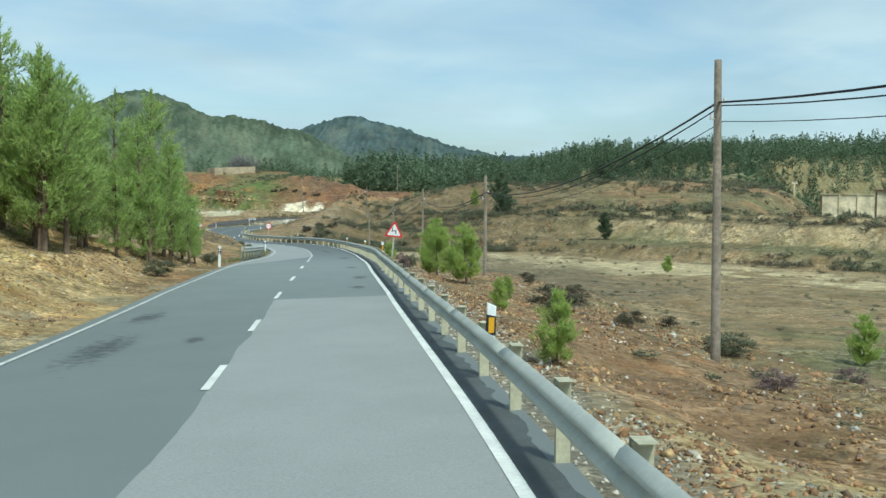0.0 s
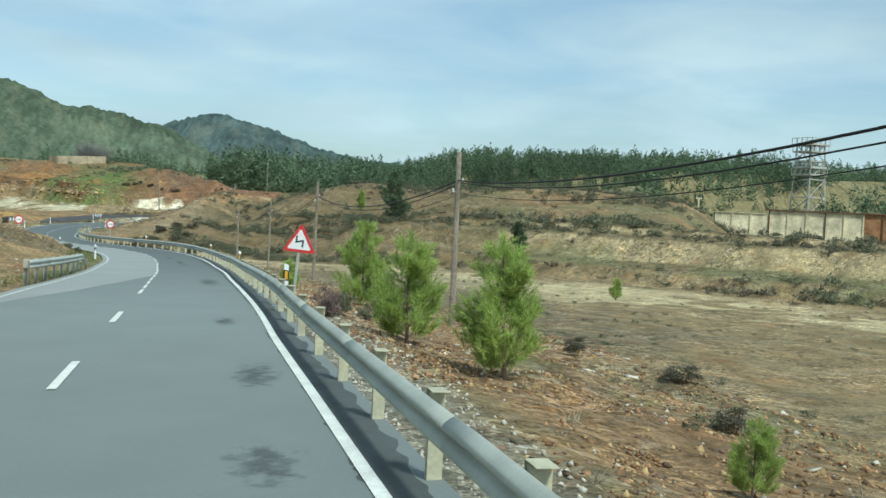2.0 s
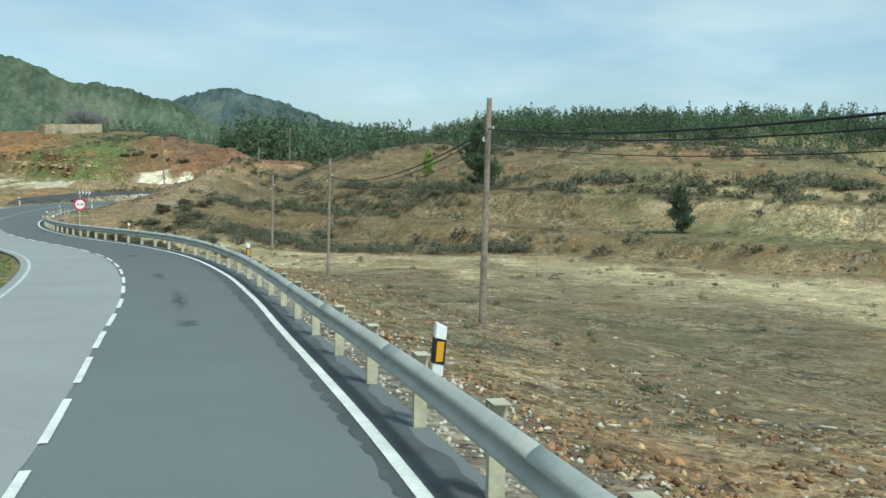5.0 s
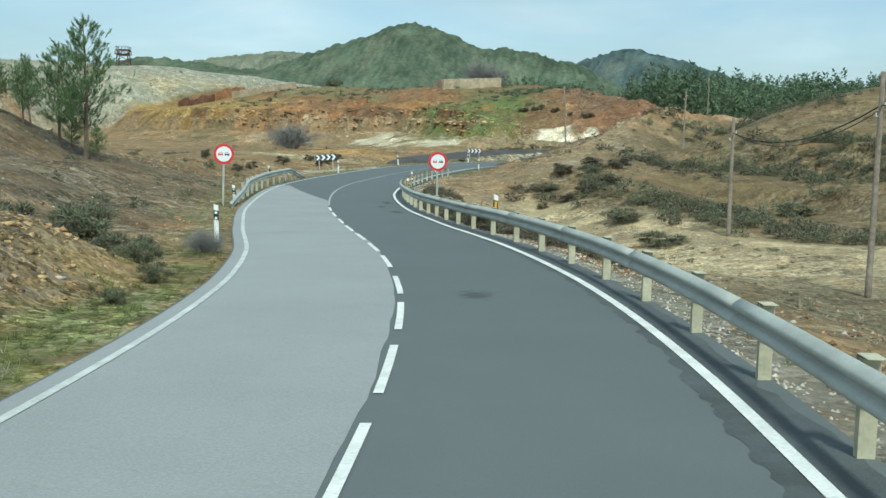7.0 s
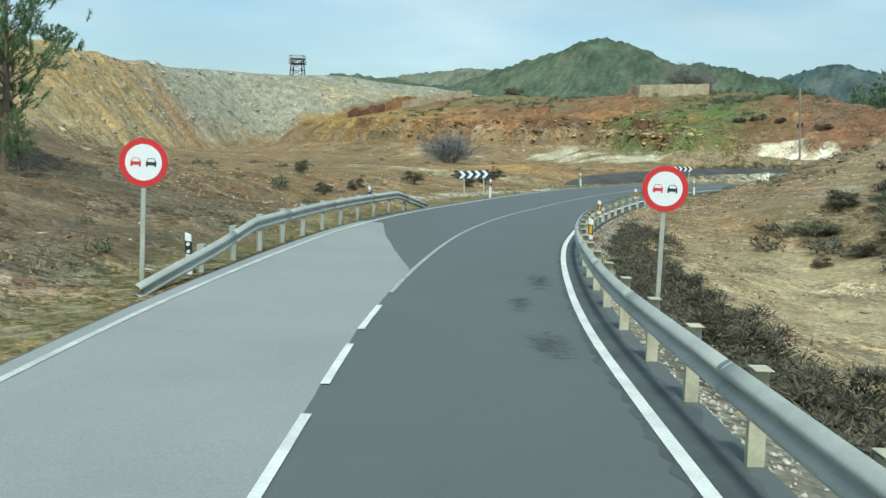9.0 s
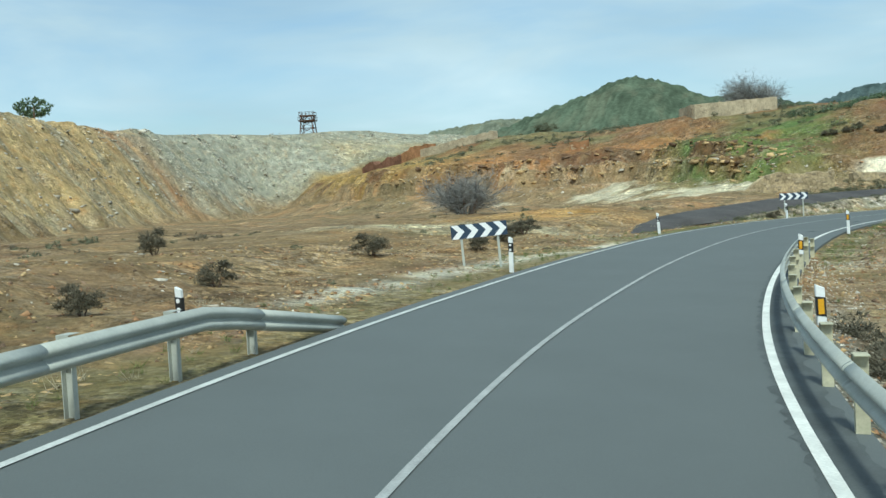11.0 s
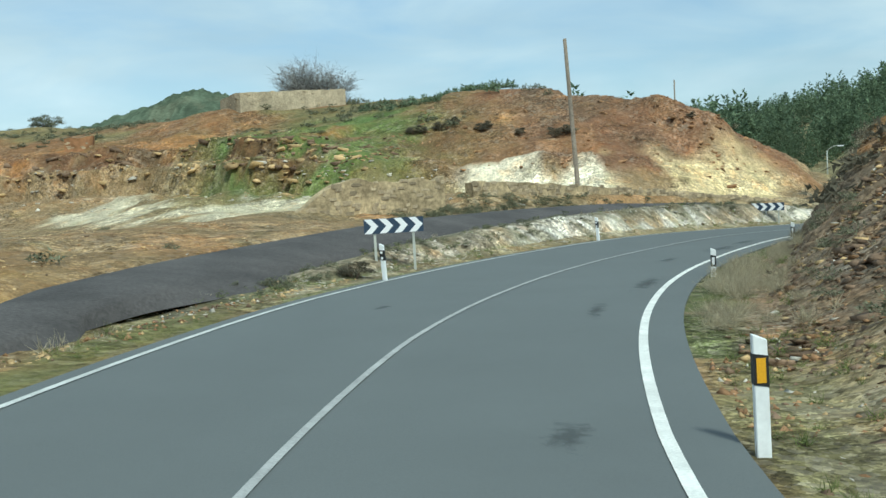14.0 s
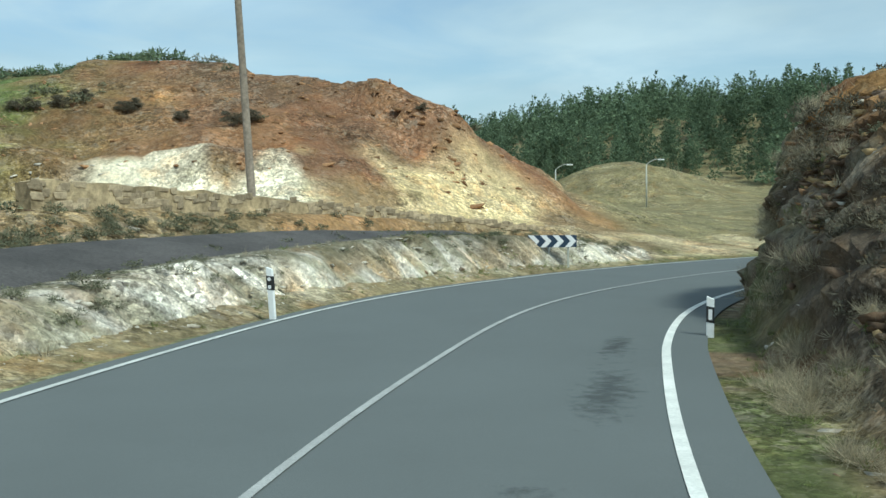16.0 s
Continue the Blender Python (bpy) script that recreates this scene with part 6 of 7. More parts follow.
YOUNG = [pine_thing("young_pine", "bushy bright-green young pine on the stony slope", 40 + k, 1.9, 0.30, 0.04, 17, 36, 0.15, 0.0065, 10, M_NEEDLE_Y, 0.22) for k in range(2)]
for x, y, size in ((1.78, 14.4, 0.52), (1.12, 36.3, 1.06), (0.05, 40.6, 1.05), (-0.1, 53.0, 1.28), (1.6, 24.8, 0.4), (2.1, 29.8, 0.36), (15.5, 35.5, 0.9), (22.5, 96.0, 0.85), (-2.4, 51.8, 0.5)):
    put_pine(YOUNG, x, y, size)
BROAD = [pine_thing("pine_tree", "broad dark-green pine among the scrub of the mine hill", 80, 6.0, 0.34, 0.04, 34, 12, 0.4, 0.03, 15, M_FOREST)]
put_pine(BROAD, 10.3, 152.8, 1.05)
put_pine(BROAD, 22.5, 131.4, 0.6)
LIGHT = [pine_thing("pine_tree", "small fresh-green pine on the brown hill", 81, 4.0, 0.25, 0.03, 30, 12, 0.28, 0.02, 13, M_NEEDLE_Y)]
put_pine(LIGHT, 6.3, 165.2, 0.75)
SLIM = [pine_thing("pine_tree", "tall thin pine with airy crown on the dark slope", 60 + k, 7.0, 0.35, 0.2, 25, 40, 0.16, 0.0115, 14, M_NEEDLE_D, 0.3) for k in range(2)]
for x, y, size in ((-39.2, 126.1, 0.95), (-41.0, 126.6, 0.7), (-42.6, 126.0, 0.42), (-44.5, 129, 0.5), (-40.2, 126.4, 0.36), (-38.4, 125.9, 0.26), (-43.4, 125.2, 0.36)):
    put_pine(SLIM, x, y, size)


def round_pine(x, y, tall, wide, label):
    """An umbrella pine: bare trunk and a domed crown of needle tufts."""
    rs = np.random.RandomState(int(abs(x * 7 + y)))
    ob = tagged(new("umbrella_pine"), label, "tree", "umbrella pines")
    ob.matrix_basis = pose(x, y, height_at(x, y))
    bm = bmesh.new()
    for k in range(5):
        cylinder(bm, 0.035 * tall * (1 - 0.12 * k), 0.035 * tall * (1 - 0.12 * (k + 1)), tall * 0.15 * k - (0.3 if k == 0 else 0), tall * 0.15 * (k + 1), 8)
    part("trunk", bm, M_BARK, ob)
    d = rs.normal(0, 1, (260, 3))
    d /= np.linalg.norm(d, axis=1)[:, None]
    c = d * np.array([wide, wide, tall * 0.24]) * rs.uniform(0.6, 1.05, (260, 1)) + np.array([0, 0, tall * 0.72])
    v, f = blades(rs, c, d, 0.16 * wide, 0.05 * wide, 8)
    o = new("crown", tri_mesh("crown", v, f, M_FOREST))
    o.parent = ob


for x, y, t, w in ((33.0, 262, 5.0, 2.6), (36.5, 264, 5.2, 2.8), (40.0, 263, 4.6, 2.4), (-176, 255, 7.0, 3.2)):
    round_pine(x, y, t, w, "umbrella pine with a domed dark-green crown")


# --- masses that nobody could count ---
def top_height(x, y):
    """The height of whatever lies uppermost: ground, rock cutting or pale bank."""
    z = ground_height(x, y)
    s, u, zr = along_road(x, y)
    dr, dl = u - lane_r(s), -u - lane_l(s)
    cut = zr + cut_height(s, dr) * smooth(180.5, 187, s) * (1 - 0.9 * smooth(224, 231.5, s)) - 0.03
    z = np.where((dr > 0.6) & (dr < 7.2) & (s > 181) & (s < 231), np.maximum(z, cut), z)
    return np.where((dl > 0.55) & (dl < 2.7) & (s > 185) & (s < 229.5), np.maximum(z, zr + bank_shape(s, dl)), z)



def mass(name, protos, x, y, size, mat, label, category, seed, squash=None, sink=0.0):
    """One mesh of many small bodies set on the ground."""
    rs = np.random.RandomState(seed)
    z = top_height(x, y)
    V, F, base = [], [], 0
    pick = rs.randint(0, len(protos), len(x))
    rot = rs.uniform(0, math.tau, len(x))
    for k, (pv, pf) in enumerate(protos):
        idx = np.nonzero(pick == k)[0]
        if not len(idx):
            continue
        c, s = np.cos(rot[idx])[:, None], np.sin(rot[idx])[:, None]
        sx = size[idx][:, None]
        sz = sx * (squash[idx][:, None] if squash is not None else 1.0)
        vx = (pv[None, :, 0] * c - pv[None, :, 1] * s) * sx + x[idx][:, None]
        vy = (pv[None, :, 0] * s + pv[None, :, 1] * c) * sx + y[idx][:, None]
        vz = pv[None, :, 2] * sz + z[idx][:, None] - sink * sx
        V.append(np.stack([vx, vy, vz], -1).reshape(-1, 3))
        F.append((pf[None] + (np.arange(len(idx)) * len(pv))[:, None, None] + base).reshape(-1, 3))
        base += len(idx) * len(pv)
    me = tri_mesh(name, np.concatenate(V), np.concatenate(F), mat)
    return tagged(new(name, me), label, category, kind="stuff")


def conifer_proto(seed, blades_n=190, fine=1.0):
    """A wild pine seen from afar: a slender uneven crown of drooping tufts in loose tiers on a bare foot."""
    rs = np.random.RandomState(seed)
    h = 0.12 + 0.88 * rs.uniform(0, 1, blades_n) ** 1.15
    full, lean = rs.uniform(0.17, 0.26), rs.normal(0, 0.03, 2)
    r = full * np.clip((1 - h) / 0.62, 0, 1) ** 0.75 * (0.78 + 0.3 * np.sin(h * rs.uniform(26, 36) + rs.uniform(0, 6))) + 0.008
    a = rs.uniform(0, math.tau, blades_n)
    r = r * (1 + 0.35 * np.sin(2 * a + 9 * h + rs.uniform(0, 6)))
    k = rs.uniform(0.45, 1, blades_n)
    c = np.stack([r * np.cos(a) * k + lean[0] * h, r * np.sin(a) * k + lean[1] * h, h - 0.03], 1)
    d = np.stack([np.cos(a), np.sin(a), np.full(blades_n, 0.55)], 1)
    out = d + np.array([0, 0, 0.4])
    d = d + rs.normal(0, 0.45, d.shape)
    d /= np.linalg.norm(d, axis=1)[:, None]
    side = facing(rs, d, out, 0.5)
    l = fine * rs.uniform(0.05, 0.10, blades_n)[:, None] * (1.2 - 0.5 * h)[:, None]
    v = np.stack([c - side * l * 0.34, c + side * l * 0.34, c + d * l * 1.2], 1).reshape(-1, 3)
    tv = np.array([(-0.012, 0, -0.05), (0.012, 0, -0.05), (0, 0.01, 0.6)])
    return np.concatenate([v, tv]), np.arange(len(v) + 3).reshape(-1, 3)


def shrub_proto(seed, n=130, flat=0.75, length=0.17, width=0.034):
    rs = np.random.RandomState(seed)
    m = 16
    a = rs.uniform(0, math.tau, m)
    far = np.sqrt(rs.uniform(0, 1, m)) * 0.36
    mid = np.stack([far * np.cos(a), far * np.sin(a), (0.08 + 0.62 * rs.rand(m)) * flat * (1.2 - 1.9 * far)], 1)
    d = rs.normal(0, 1, (n, 3))
    d /= np.linalg.norm(d, axis=1)[:, None]
    d[:, 2] = np.abs(d[:, 2]) * 1.2 - 0.35
    c = mid[rs.randint(0, m, n)] + d * rs.uniform(0.05, 0.17, (n, 1)) * np.array([1, 1, 0.9])
    c[:, 2] = np.maximum(c[:, 2], -0.03)
    e = d + rs.normal(0, 0.7, d.shape) + np.array([0, 0, 0.5])
    e /= np.linalg.norm(e, axis=1)[:, None]
    side = facing(rs, e, c + np.array([0, 0, 0.35]), 0.35)
    l = length * rs.uniform(0.6, 1.3, (n, 1))
    v = np.stack([c - side * width, c + side * width, c + e * l], 1).reshape(-1, 3)
    return v, np.arange(len(v)).reshape(-1, 3)


def twig_proto(seed):
    """A leafless bush: crooked stems that fork three times into fine twigs."""
    rs = np.random.RandomState(seed)
    tris = []

    def grow(p, d, length, width, level):
        q = p + d * length
        side = np.cross(d, rs.normal(0, 1, 3))
        side = side / np.linalg.norm(side) * width
        tris.append((p - side, p + side, q))
        if level == 0:
            return
        for k in range((8, 7, 5)[3 - level]):
            t = rs.uniform(0.15, 1.0)
            e = d + rs.normal(0, 0.5, 3)
            grow(p + d * length * t, e / np.linalg.norm(e), length * rs.uniform(0.45, 0.7), width * 0.62, level - 1)

    for k in range(46):
        a, tilt = rs.uniform(0, math.tau), rs.uniform(0.1, 1.0)
        d = np.array([math.cos(a) * tilt, math.sin(a) * tilt, 0.9])
        grow(np.array([0.06 * math.cos(a), 0.06 * math.sin(a), -0.03]), d / np.linalg.norm(d), rs.uniform(0.28, 0.42), 0.006, 3)
    v = np.array(tris).reshape(-1, 3)
    return v, np.arange(len(v)).reshape(-1, 3)


def slab_proto(seed):
    """An angular block broken from layered rock."""
    rs = np.random.RandomState(seed)
    bm = bmesh.new()
    for p in rs.uniform(-0.5, 0.5, (11, 3)) * np.array([1.2, 0.8, 0.42]):
        bm.verts.new(p)
    bmesh.ops.convex_hull(bm, input=list(bm.verts))
    bmesh.ops.delete(bm, geom=[v for v in bm.verts if not v.link_faces], context="VERTS")
    bmesh.ops.triangulate(bm, faces=list(bm.faces))
    bm.verts.index_update()
    pts = np.array([v.co[:] for v in bm.verts])
    f = np.array([[v.index for v in q.verts] for q in bm.faces])
    bm.free()
    return pts, f


def stone_proto(seed):
    rs = np.random.RandomState(seed)
    bm = bmesh.new()
    bmesh.ops.create_icosphere(bm, subdivisions=1, radius=0.5)
    pts = np.array([v.co[:] for v in bm.verts]) * rs.uniform(0.6, 1.25, (len(bm.verts), 1)) * np.array([1.0, rs.uniform(0.55, 0.95), rs.uniform(0.4, 0.7)])
    f = np.array([[v.index for v in p.verts] for p in bm.faces])
    bm.free()
    return pts, f


CONIFERS = [conifer_proto(100 + k, 105, 1.2) for k in range(7)]
FINE_CONIFERS = [conifer_proto(120 + k, 340, 0.8) for k in range(5)]
SHRUBS = [shrub_proto(200 + k, 95, 0.75, 0.18, 0.04) for k in range(5)]
TUFTS = [shrub_proto(330 + k, 260, 0.3, 0.55, 0.006) for k in range(3)]
MOSSY = [shrub_proto(210 + k, 260, 0.8, 0.12, 0.018) for k in range(4)]
BUSHY = [shrub_proto(220 + k, 2400, 0.95, 0.09, 0.0085) for k in range(3)]
TWIGGY = [twig_proto(240 + k) for k in range(2)]
STONES = [slab_proto(300 + k) for k in range(9)]
GRASS = [shrub_proto(320 + k, 26, 0.25, 0.75, 0.02) for k in range(4)]

rs = np.random.RandomState(77)


def field(n, x0, x1, y0, y1, keep):
    """Random places in a rectangle, kept by a rule that gives each a chance."""
    x, y = rs.uniform(x0, x1, n), rs.uniform(y0, y1, n)
    k = rs.rand(n) < keep(x, y)
    return x[k], y[k]


def valley_q(x, y):
    return (x - 40) * 0.69 + (y - 85) * 0.73 + 5 * fbm(x / 23, y / 23, 3)


# woods
def wood_chance(x, y):
    q = valley_q(x, y)
    d = np.hypot(x + 10, y - 100)
    east = smooth(112, 130, q + 22 * fbm(x / 35, y / 35, 2)) * smooth(-30, 0, x - 0.12 * (y - 200))
    north = smooth(370, 395, y + 25 * fbm(x / 30, y / 30, 2)) * smooth(-140, -100, x)
    r = (x + 3.3) * 0.893 - (y - 33) * 0.45
    east = east * (1 - smooth(-16, -9, r) * (1 - smooth(206, 214, q)))
    p = (x - 40) * 0.73 - (y - 85) * 0.69
    east = east * (1 - (1 - smooth(-110, -90, p)) * (1 - smooth(160, 180, q)))
    thin = np.interp(d, (100, 250, 330, 420, 800), (1, 1, 0.75, 0.35, 0.12))
    return np.clip(east + north, 0, 1) * thin


wx, wy = field(23000, -220, 460, 120, 600, wood_chance)
tall = rs.uniform(4.5, 9.5, len(wx)) * np.interp(fbm(wx / 25, wy / 25, 2), (-0.4, 0.4), (0.75, 1.15))
tall = tall * np.where(wy > 355, np.interp(wx, (-45, -28, 12, 40), (0.75, 1.9, 1.8, 1.0)), 1.0)
tall = tall * np.where(wy < 250, np.interp(wx, (40, 60), (1.0, 1.25)), 1.0)
edge = (wx > -25) & (wx < 95) & (wy > 240) & (wy < 372)
mass("forest", CONIFERS, wx[~edge], wy[~edge], tall[~edge], M_FOREST, "dense dark-green pine woods on the ridges", "forest", 1)
mass("forest_edge", FINE_CONIFERS, wx[edge], wy[edge], tall[edge] * 0.9, M_FOREST, "green pine wood on the slope beyond the field", "forest", 34)


# shrubs over the eastern hills
def hill_chance(x, y):
    q = valley_q(x, y) + 9.5 * (1 - smooth(-4, 14, x))
    n = fbm(x / 9 + 3, y / 9, 3)
    s, u, _ = along_road(x, y)
    band = np.exp(-((q - 14.0) / 2.0) ** 2) * 1.3 + np.exp(-((q - 31.5) / 3.8) ** 2) * 1.3 + smooth(40, 60, q) * 0.6
    return np.clip(band * (0.7 + 2.6 * n), 0, 1) * smooth(12, 16, u) * (1 - smooth(110, 125, q))


hx, hy = field(18000, -25, 130, 60, 250, hill_chance)
kx, ky = field(3600, -25, 14, 100, 200, lambda x, y: hill_chance(x + 0.5, y))
hx, hy = np.concatenate([hx, kx]), np.concatenate([hy, ky])
near_h = (hx < 14) | (rs.rand(len(hx)) < 0.08)
hs = rs.lognormal(-0.05, 0.45, len(hx)).clip(0.35, 2.2)
pick_h = near_h & (rs.rand(len(hx)) < 0.9)
mass("scrub", SHRUBS, hx[~near_h], hy[~near_h], hs[~near_h] * 1.1, M_SHRUB, "grey-green scrub over the mine hills", "scrub", 2, rs.uniform(0.75, 1.1, len(hx))[~near_h])
mass("scrub_nearby", MOSSY, hx[pick_h], hy[pick_h], hs[pick_h], M_SHRUB, "grey-green rounded scrub on the brown hill above the dry stream", "scrub", 38, rs.uniform(0.7, 1.0, len(hx))[pick_h])
hx, hy = field(6000, -25, 120, 60, 240, lambda x, y: hill_chance(x + 7, y - 4) * 0.8)
mass("heather", SHRUBS, hx, hy, rs.uniform(0.8, 1.9, len(hx)), M_SHRUB_D, "dark heather between the scrub", "scrub", 3, rs.uniform(0.5, 0.9, len(hx)))


# low plants of the valley floor near the road
def valley_chance(x, y):
    s, u, _ = along_road(x, y)
    return smooth(5.5, 8, u) * (1 - smooth(60, 75, u)) * (1 - smooth(135, 150, s)) * np.clip(0.15 + 1.3 * fbm(x / 4, y / 4, 3), 0, 1)


vx, vy = field(6500, -12, 60, 0, 130, lambda x, y: valley_chance(x, y) * 0.55)
mass("low_scrub", SHRUBS, vx, vy, rs.uniform(0.15, 0.6, len(vx)), M_SHRUB, "low grey-green plants on the valley floor", "scrub", 4, rs.uniform(0.4, 0.8, len(vx)))


def west_chance(x, y):
    s, u, _ = along_road(x, y)
    a = smooth(4.6, 6.5, -u) * np.clip(0.1 + 1.6 * fbm(x / 5 + 9, y / 5, 3), 0, 1)
    return a * (smooth(58, 66, s) * (1 - smooth(205, 215, s))) * (1 - smooth(26, 40, -u)) * np.where((s > 172) & (u > -10.8), 0.12, 1.0)


vx, vy = field(5200, -75, -8, 55, 215, lambda x, y: west_chance(x, y) * np.where((y > 92) & (y < 138), 0.5, 0.22))
mass("hillside_scrub", SHRUBS, vx, vy, rs.uniform(0.3, 1.0, len(vx)), M_SHRUB, "grey-green scrub on the western bank", "scrub", 5, rs.uniform(0.5, 0.9, len(vx)))
vx, vy = field(5200, -75, -8, 55, 215, lambda x, y: west_chance(x + 11, y + 3) * 0.10)
mass("hillside_heather", SHRUBS, vx, vy, rs.uniform(0.4, 1.0, len(vx)), M_SHRUB_D, "dark heather on the western bank", "scrub", 6, rs.uniform(0.5, 0.9, len(vx)))


def red_chance(x, y):
    e, a = polyline_distance(x, y, PIT_EDGE)
    n = fbm(x / 6, y / 6, 3)
    return np.clip((smooth(20, 26, e) * 0.5 * smooth(-0.1, 0.3, n + 0.15) + smooth(5, 9, e) * smooth(0.0, 0.2, n) * 0.7), 0, 1) * (1 - smooth(60, 80, e)) * smooth(0.1, 0.2, a)


vx, vy = field(4200, -120, 5, 228, 300, lambda x, y: red_chance(x, y))
mass("hill_scrub", SHRUBS, vx, vy, rs.uniform(0.5, 1.5, len(vx)), M_SHRUB, "scrub on top of the red and ochre hills", "scrub", 7, rs.uniform(0.5, 0.9, len(vx)))
vx, vy = field(700, -46, -18, 246, 262, lambda x, y: np.exp(-((x + 31) / 9) ** 2 - ((y - 255) / 4) ** 2))
mass("hilltop_bushes", SHRUBS, vx, vy, rs.uniform(1.0, 2.0, len(vx)), M_FOREST, "green bushes on the crest of the red hill", "scrub", 8, rs.uniform(0.6, 0.9, len(vx)))


# grass on verges
def verge_chance(x, y):
    s, u, _ = along_road(x, y)
    n = np.clip(0.35 + 1.5 * fbm(x / 2.2, y / 2.2, 3), 0, 1)
    lft = smooth(0.45, 0.7, -u - lane_l(s)) * (1 - smooth(1.6, 3.2, -u - lane_l(s))) * np.interp(s, (30, 50, 60, 104, 112, 150, 160, 225), (0, 0.1, 1, 1, 0.3, 0.15, 0.5, 0.6))
    rgt = smooth(0.75, 0.95, u - lane_r(s)) * (1 - smooth(1.7, 2.6, u - lane_r(s))) * np.interp(s, (100, 160, 170, 225), (0.03, 0.1, 1, 1))
    return n * (lft + rgt)


gx, gy = field(120000, -50, 6, 30, 222, lambda x, y: verge_chance(x, y))
mass("verge_grass", GRASS, gx, gy, rs.uniform(0.1, 0.24, len(gx)), M_GRASS, "short green grass along the verge", "grass", 9)


def dry_chance(x, y):
    s, u, _ = along_road(x, y)
    n = np.clip(0.1 + 1.6 * fbm(x / 2 + 20, y / 2, 3), 0, 1)
    return n * (smooth(1.5, 2.3, u - lane_r(s)) * (1 - smooth(3.0, 4.5, u - lane_r(s))) * smooth(182, 190, s) * 1.2 + smooth(0.6, 1.2, -u - lane_l(s)) * (1 - smooth(2, 5, -u - lane_l(s))) * smooth(52, 60, s) * 0.25
                + smooth(1.0, 1.6, u - lane_r(s)) * (1 - smooth(6, 12, u - lane_r(s))) * (1 - smooth(150, 160, s)) * 0.08)


gx, gy = field(120000, -50, 20, 0, 222, lambda x, y: dry_chance(x, y))
mass("dry_grass", GRASS, gx, gy, rs.uniform(0.14, 0.36, len(gx)), M_DRYGRASS, "pale dry grass tufts on the slopes", "grass", 10)


# clumps of bleached grass at the foot of the cutting
ts, tu = rs.uniform(184, 214, 230), 3.95 + 1.5 * rs.rand(230) ** 1.3
tx = np.interp(ts, RS, RX) + tu * np.interp(ts, RS, TY)
ty = np.interp(ts, RS, RY) - tu * np.interp(ts, RS, TX)
mass("bleached_grass", TUFTS, tx[::2], ty[::2], rs.uniform(0.3, 0.6, len(tx))[::2], M_DRYGRASS, "bleached dry grass clumps at the foot of the cutting", "grass", 35)


# loose stones
def stone_chance(x, y):
    s, u, _ = along_road(x, y)
    n = np.clip(0.4 + 1.6 * fbm(x / 3 + 60, y / 3, 3), 0, 1)
    rgt = smooth(0.9, 1.4, u - lane_r(s)) * (1 - smooth(12, 22, u)) * np.interp(s, (-5, 100, 150, 165, 225), (1, 0.8, 1.2, 1.2, 1.3))
    lft = smooth(0.8, 2.0, -u - lane_l(s)) * (1 - smooth(12, 18, -u)) * np.interp(s, (0, 10, 50, 58, 72, 95, 110, 150, 170, 190, 225), (0.8, 1.3, 1.0, 0.2, 0.9, 1.2, 1.2, 1.4, 1.2, 0.8, 0.9))
    return n * (rgt + lft)


def road_field(n, s0, s1, u0, u1, keep):
    """Random places beside the road, u metres from its centre, kept by a rule."""
    a, b = rs.uniform(s0, s1, n), u0 + (u1 - u0) * rs.rand(n) ** 1.5
    x = np.interp(a, RS, RX) + b * np.interp(a, RS, TY)
    y = np.interp(a, RS, RY) - b * np.interp(a, RS, TX)
    k = rs.rand(n) < keep(x, y)
    return x[k], y[k]


parts = [road_field(26000, 2, 170, 3.9, 20, stone_chance), road_field(14000, 4, 60, 4.2, 14, stone_chance), road_field(9000, 62, 150, 4.5, 14, stone_chance), road_field(9000, 160, 226, 3.8, 12, stone_chance), road_field(16000, 6, 100, -4.0, -16, stone_chance), road_field(12000, 100, 225, -4.0, -20, stone_chance)]
sx, sy = np.concatenate([p[0] for p in parts]), np.concatenate([p[1] for p in parts])
mixed = rs.permutation(len(sx))
sx, sy = sx[mixed], sy[mixed]
k = len(sx) // 4
size = rs.lognormal(-2.15, 0.55, len(sx)).clip(0.05, 0.5)
for i, (mat, lab) in enumerate(((M_STONE, "rust-brown loose stones on the slopes"), (M_STONE_P, "pale loose stones on the slopes"), (M_STONE_D, "dark loose stones on the slopes"))):
    a, b = (i * k, (i + 1) * k) if i != 1 else (k, k + k // 2)
    mass(("brown_stones", "pale_stones", "dark_stones")[i], STONES, sx[a:b], sy[a:b], size[a:b], mat, lab, "stones", 11 + i, sink=0.1)
# fine rubble: clods that cover the near slopes
CLODS = []
for k in range(8):
    r_ = np.random.RandomState(400 + k)
    pv = np.array([(1, 0, 0), (0, 1, 0), (-1, 0, 0), (0, -1, 0), (0, 0, 1), (0, 0, -0.6)]) * np.array([0.55, 0.45, 0.36]) + r_.uniform(-0.2, 0.2, (6, 3))
    CLODS.append((pv, np.array([(0, 1, 4), (1, 2, 4), (2, 3, 4), (3, 0, 4), (1, 0, 5), (2, 1, 5), (3, 2, 5), (0, 3, 5)])))


def clod_chance(x, y):
    n = fbm(x / 2.4 + 31, y / 2.4, 4)
    return np.clip(0.5 + 2.0 * n, 0.06, 1)


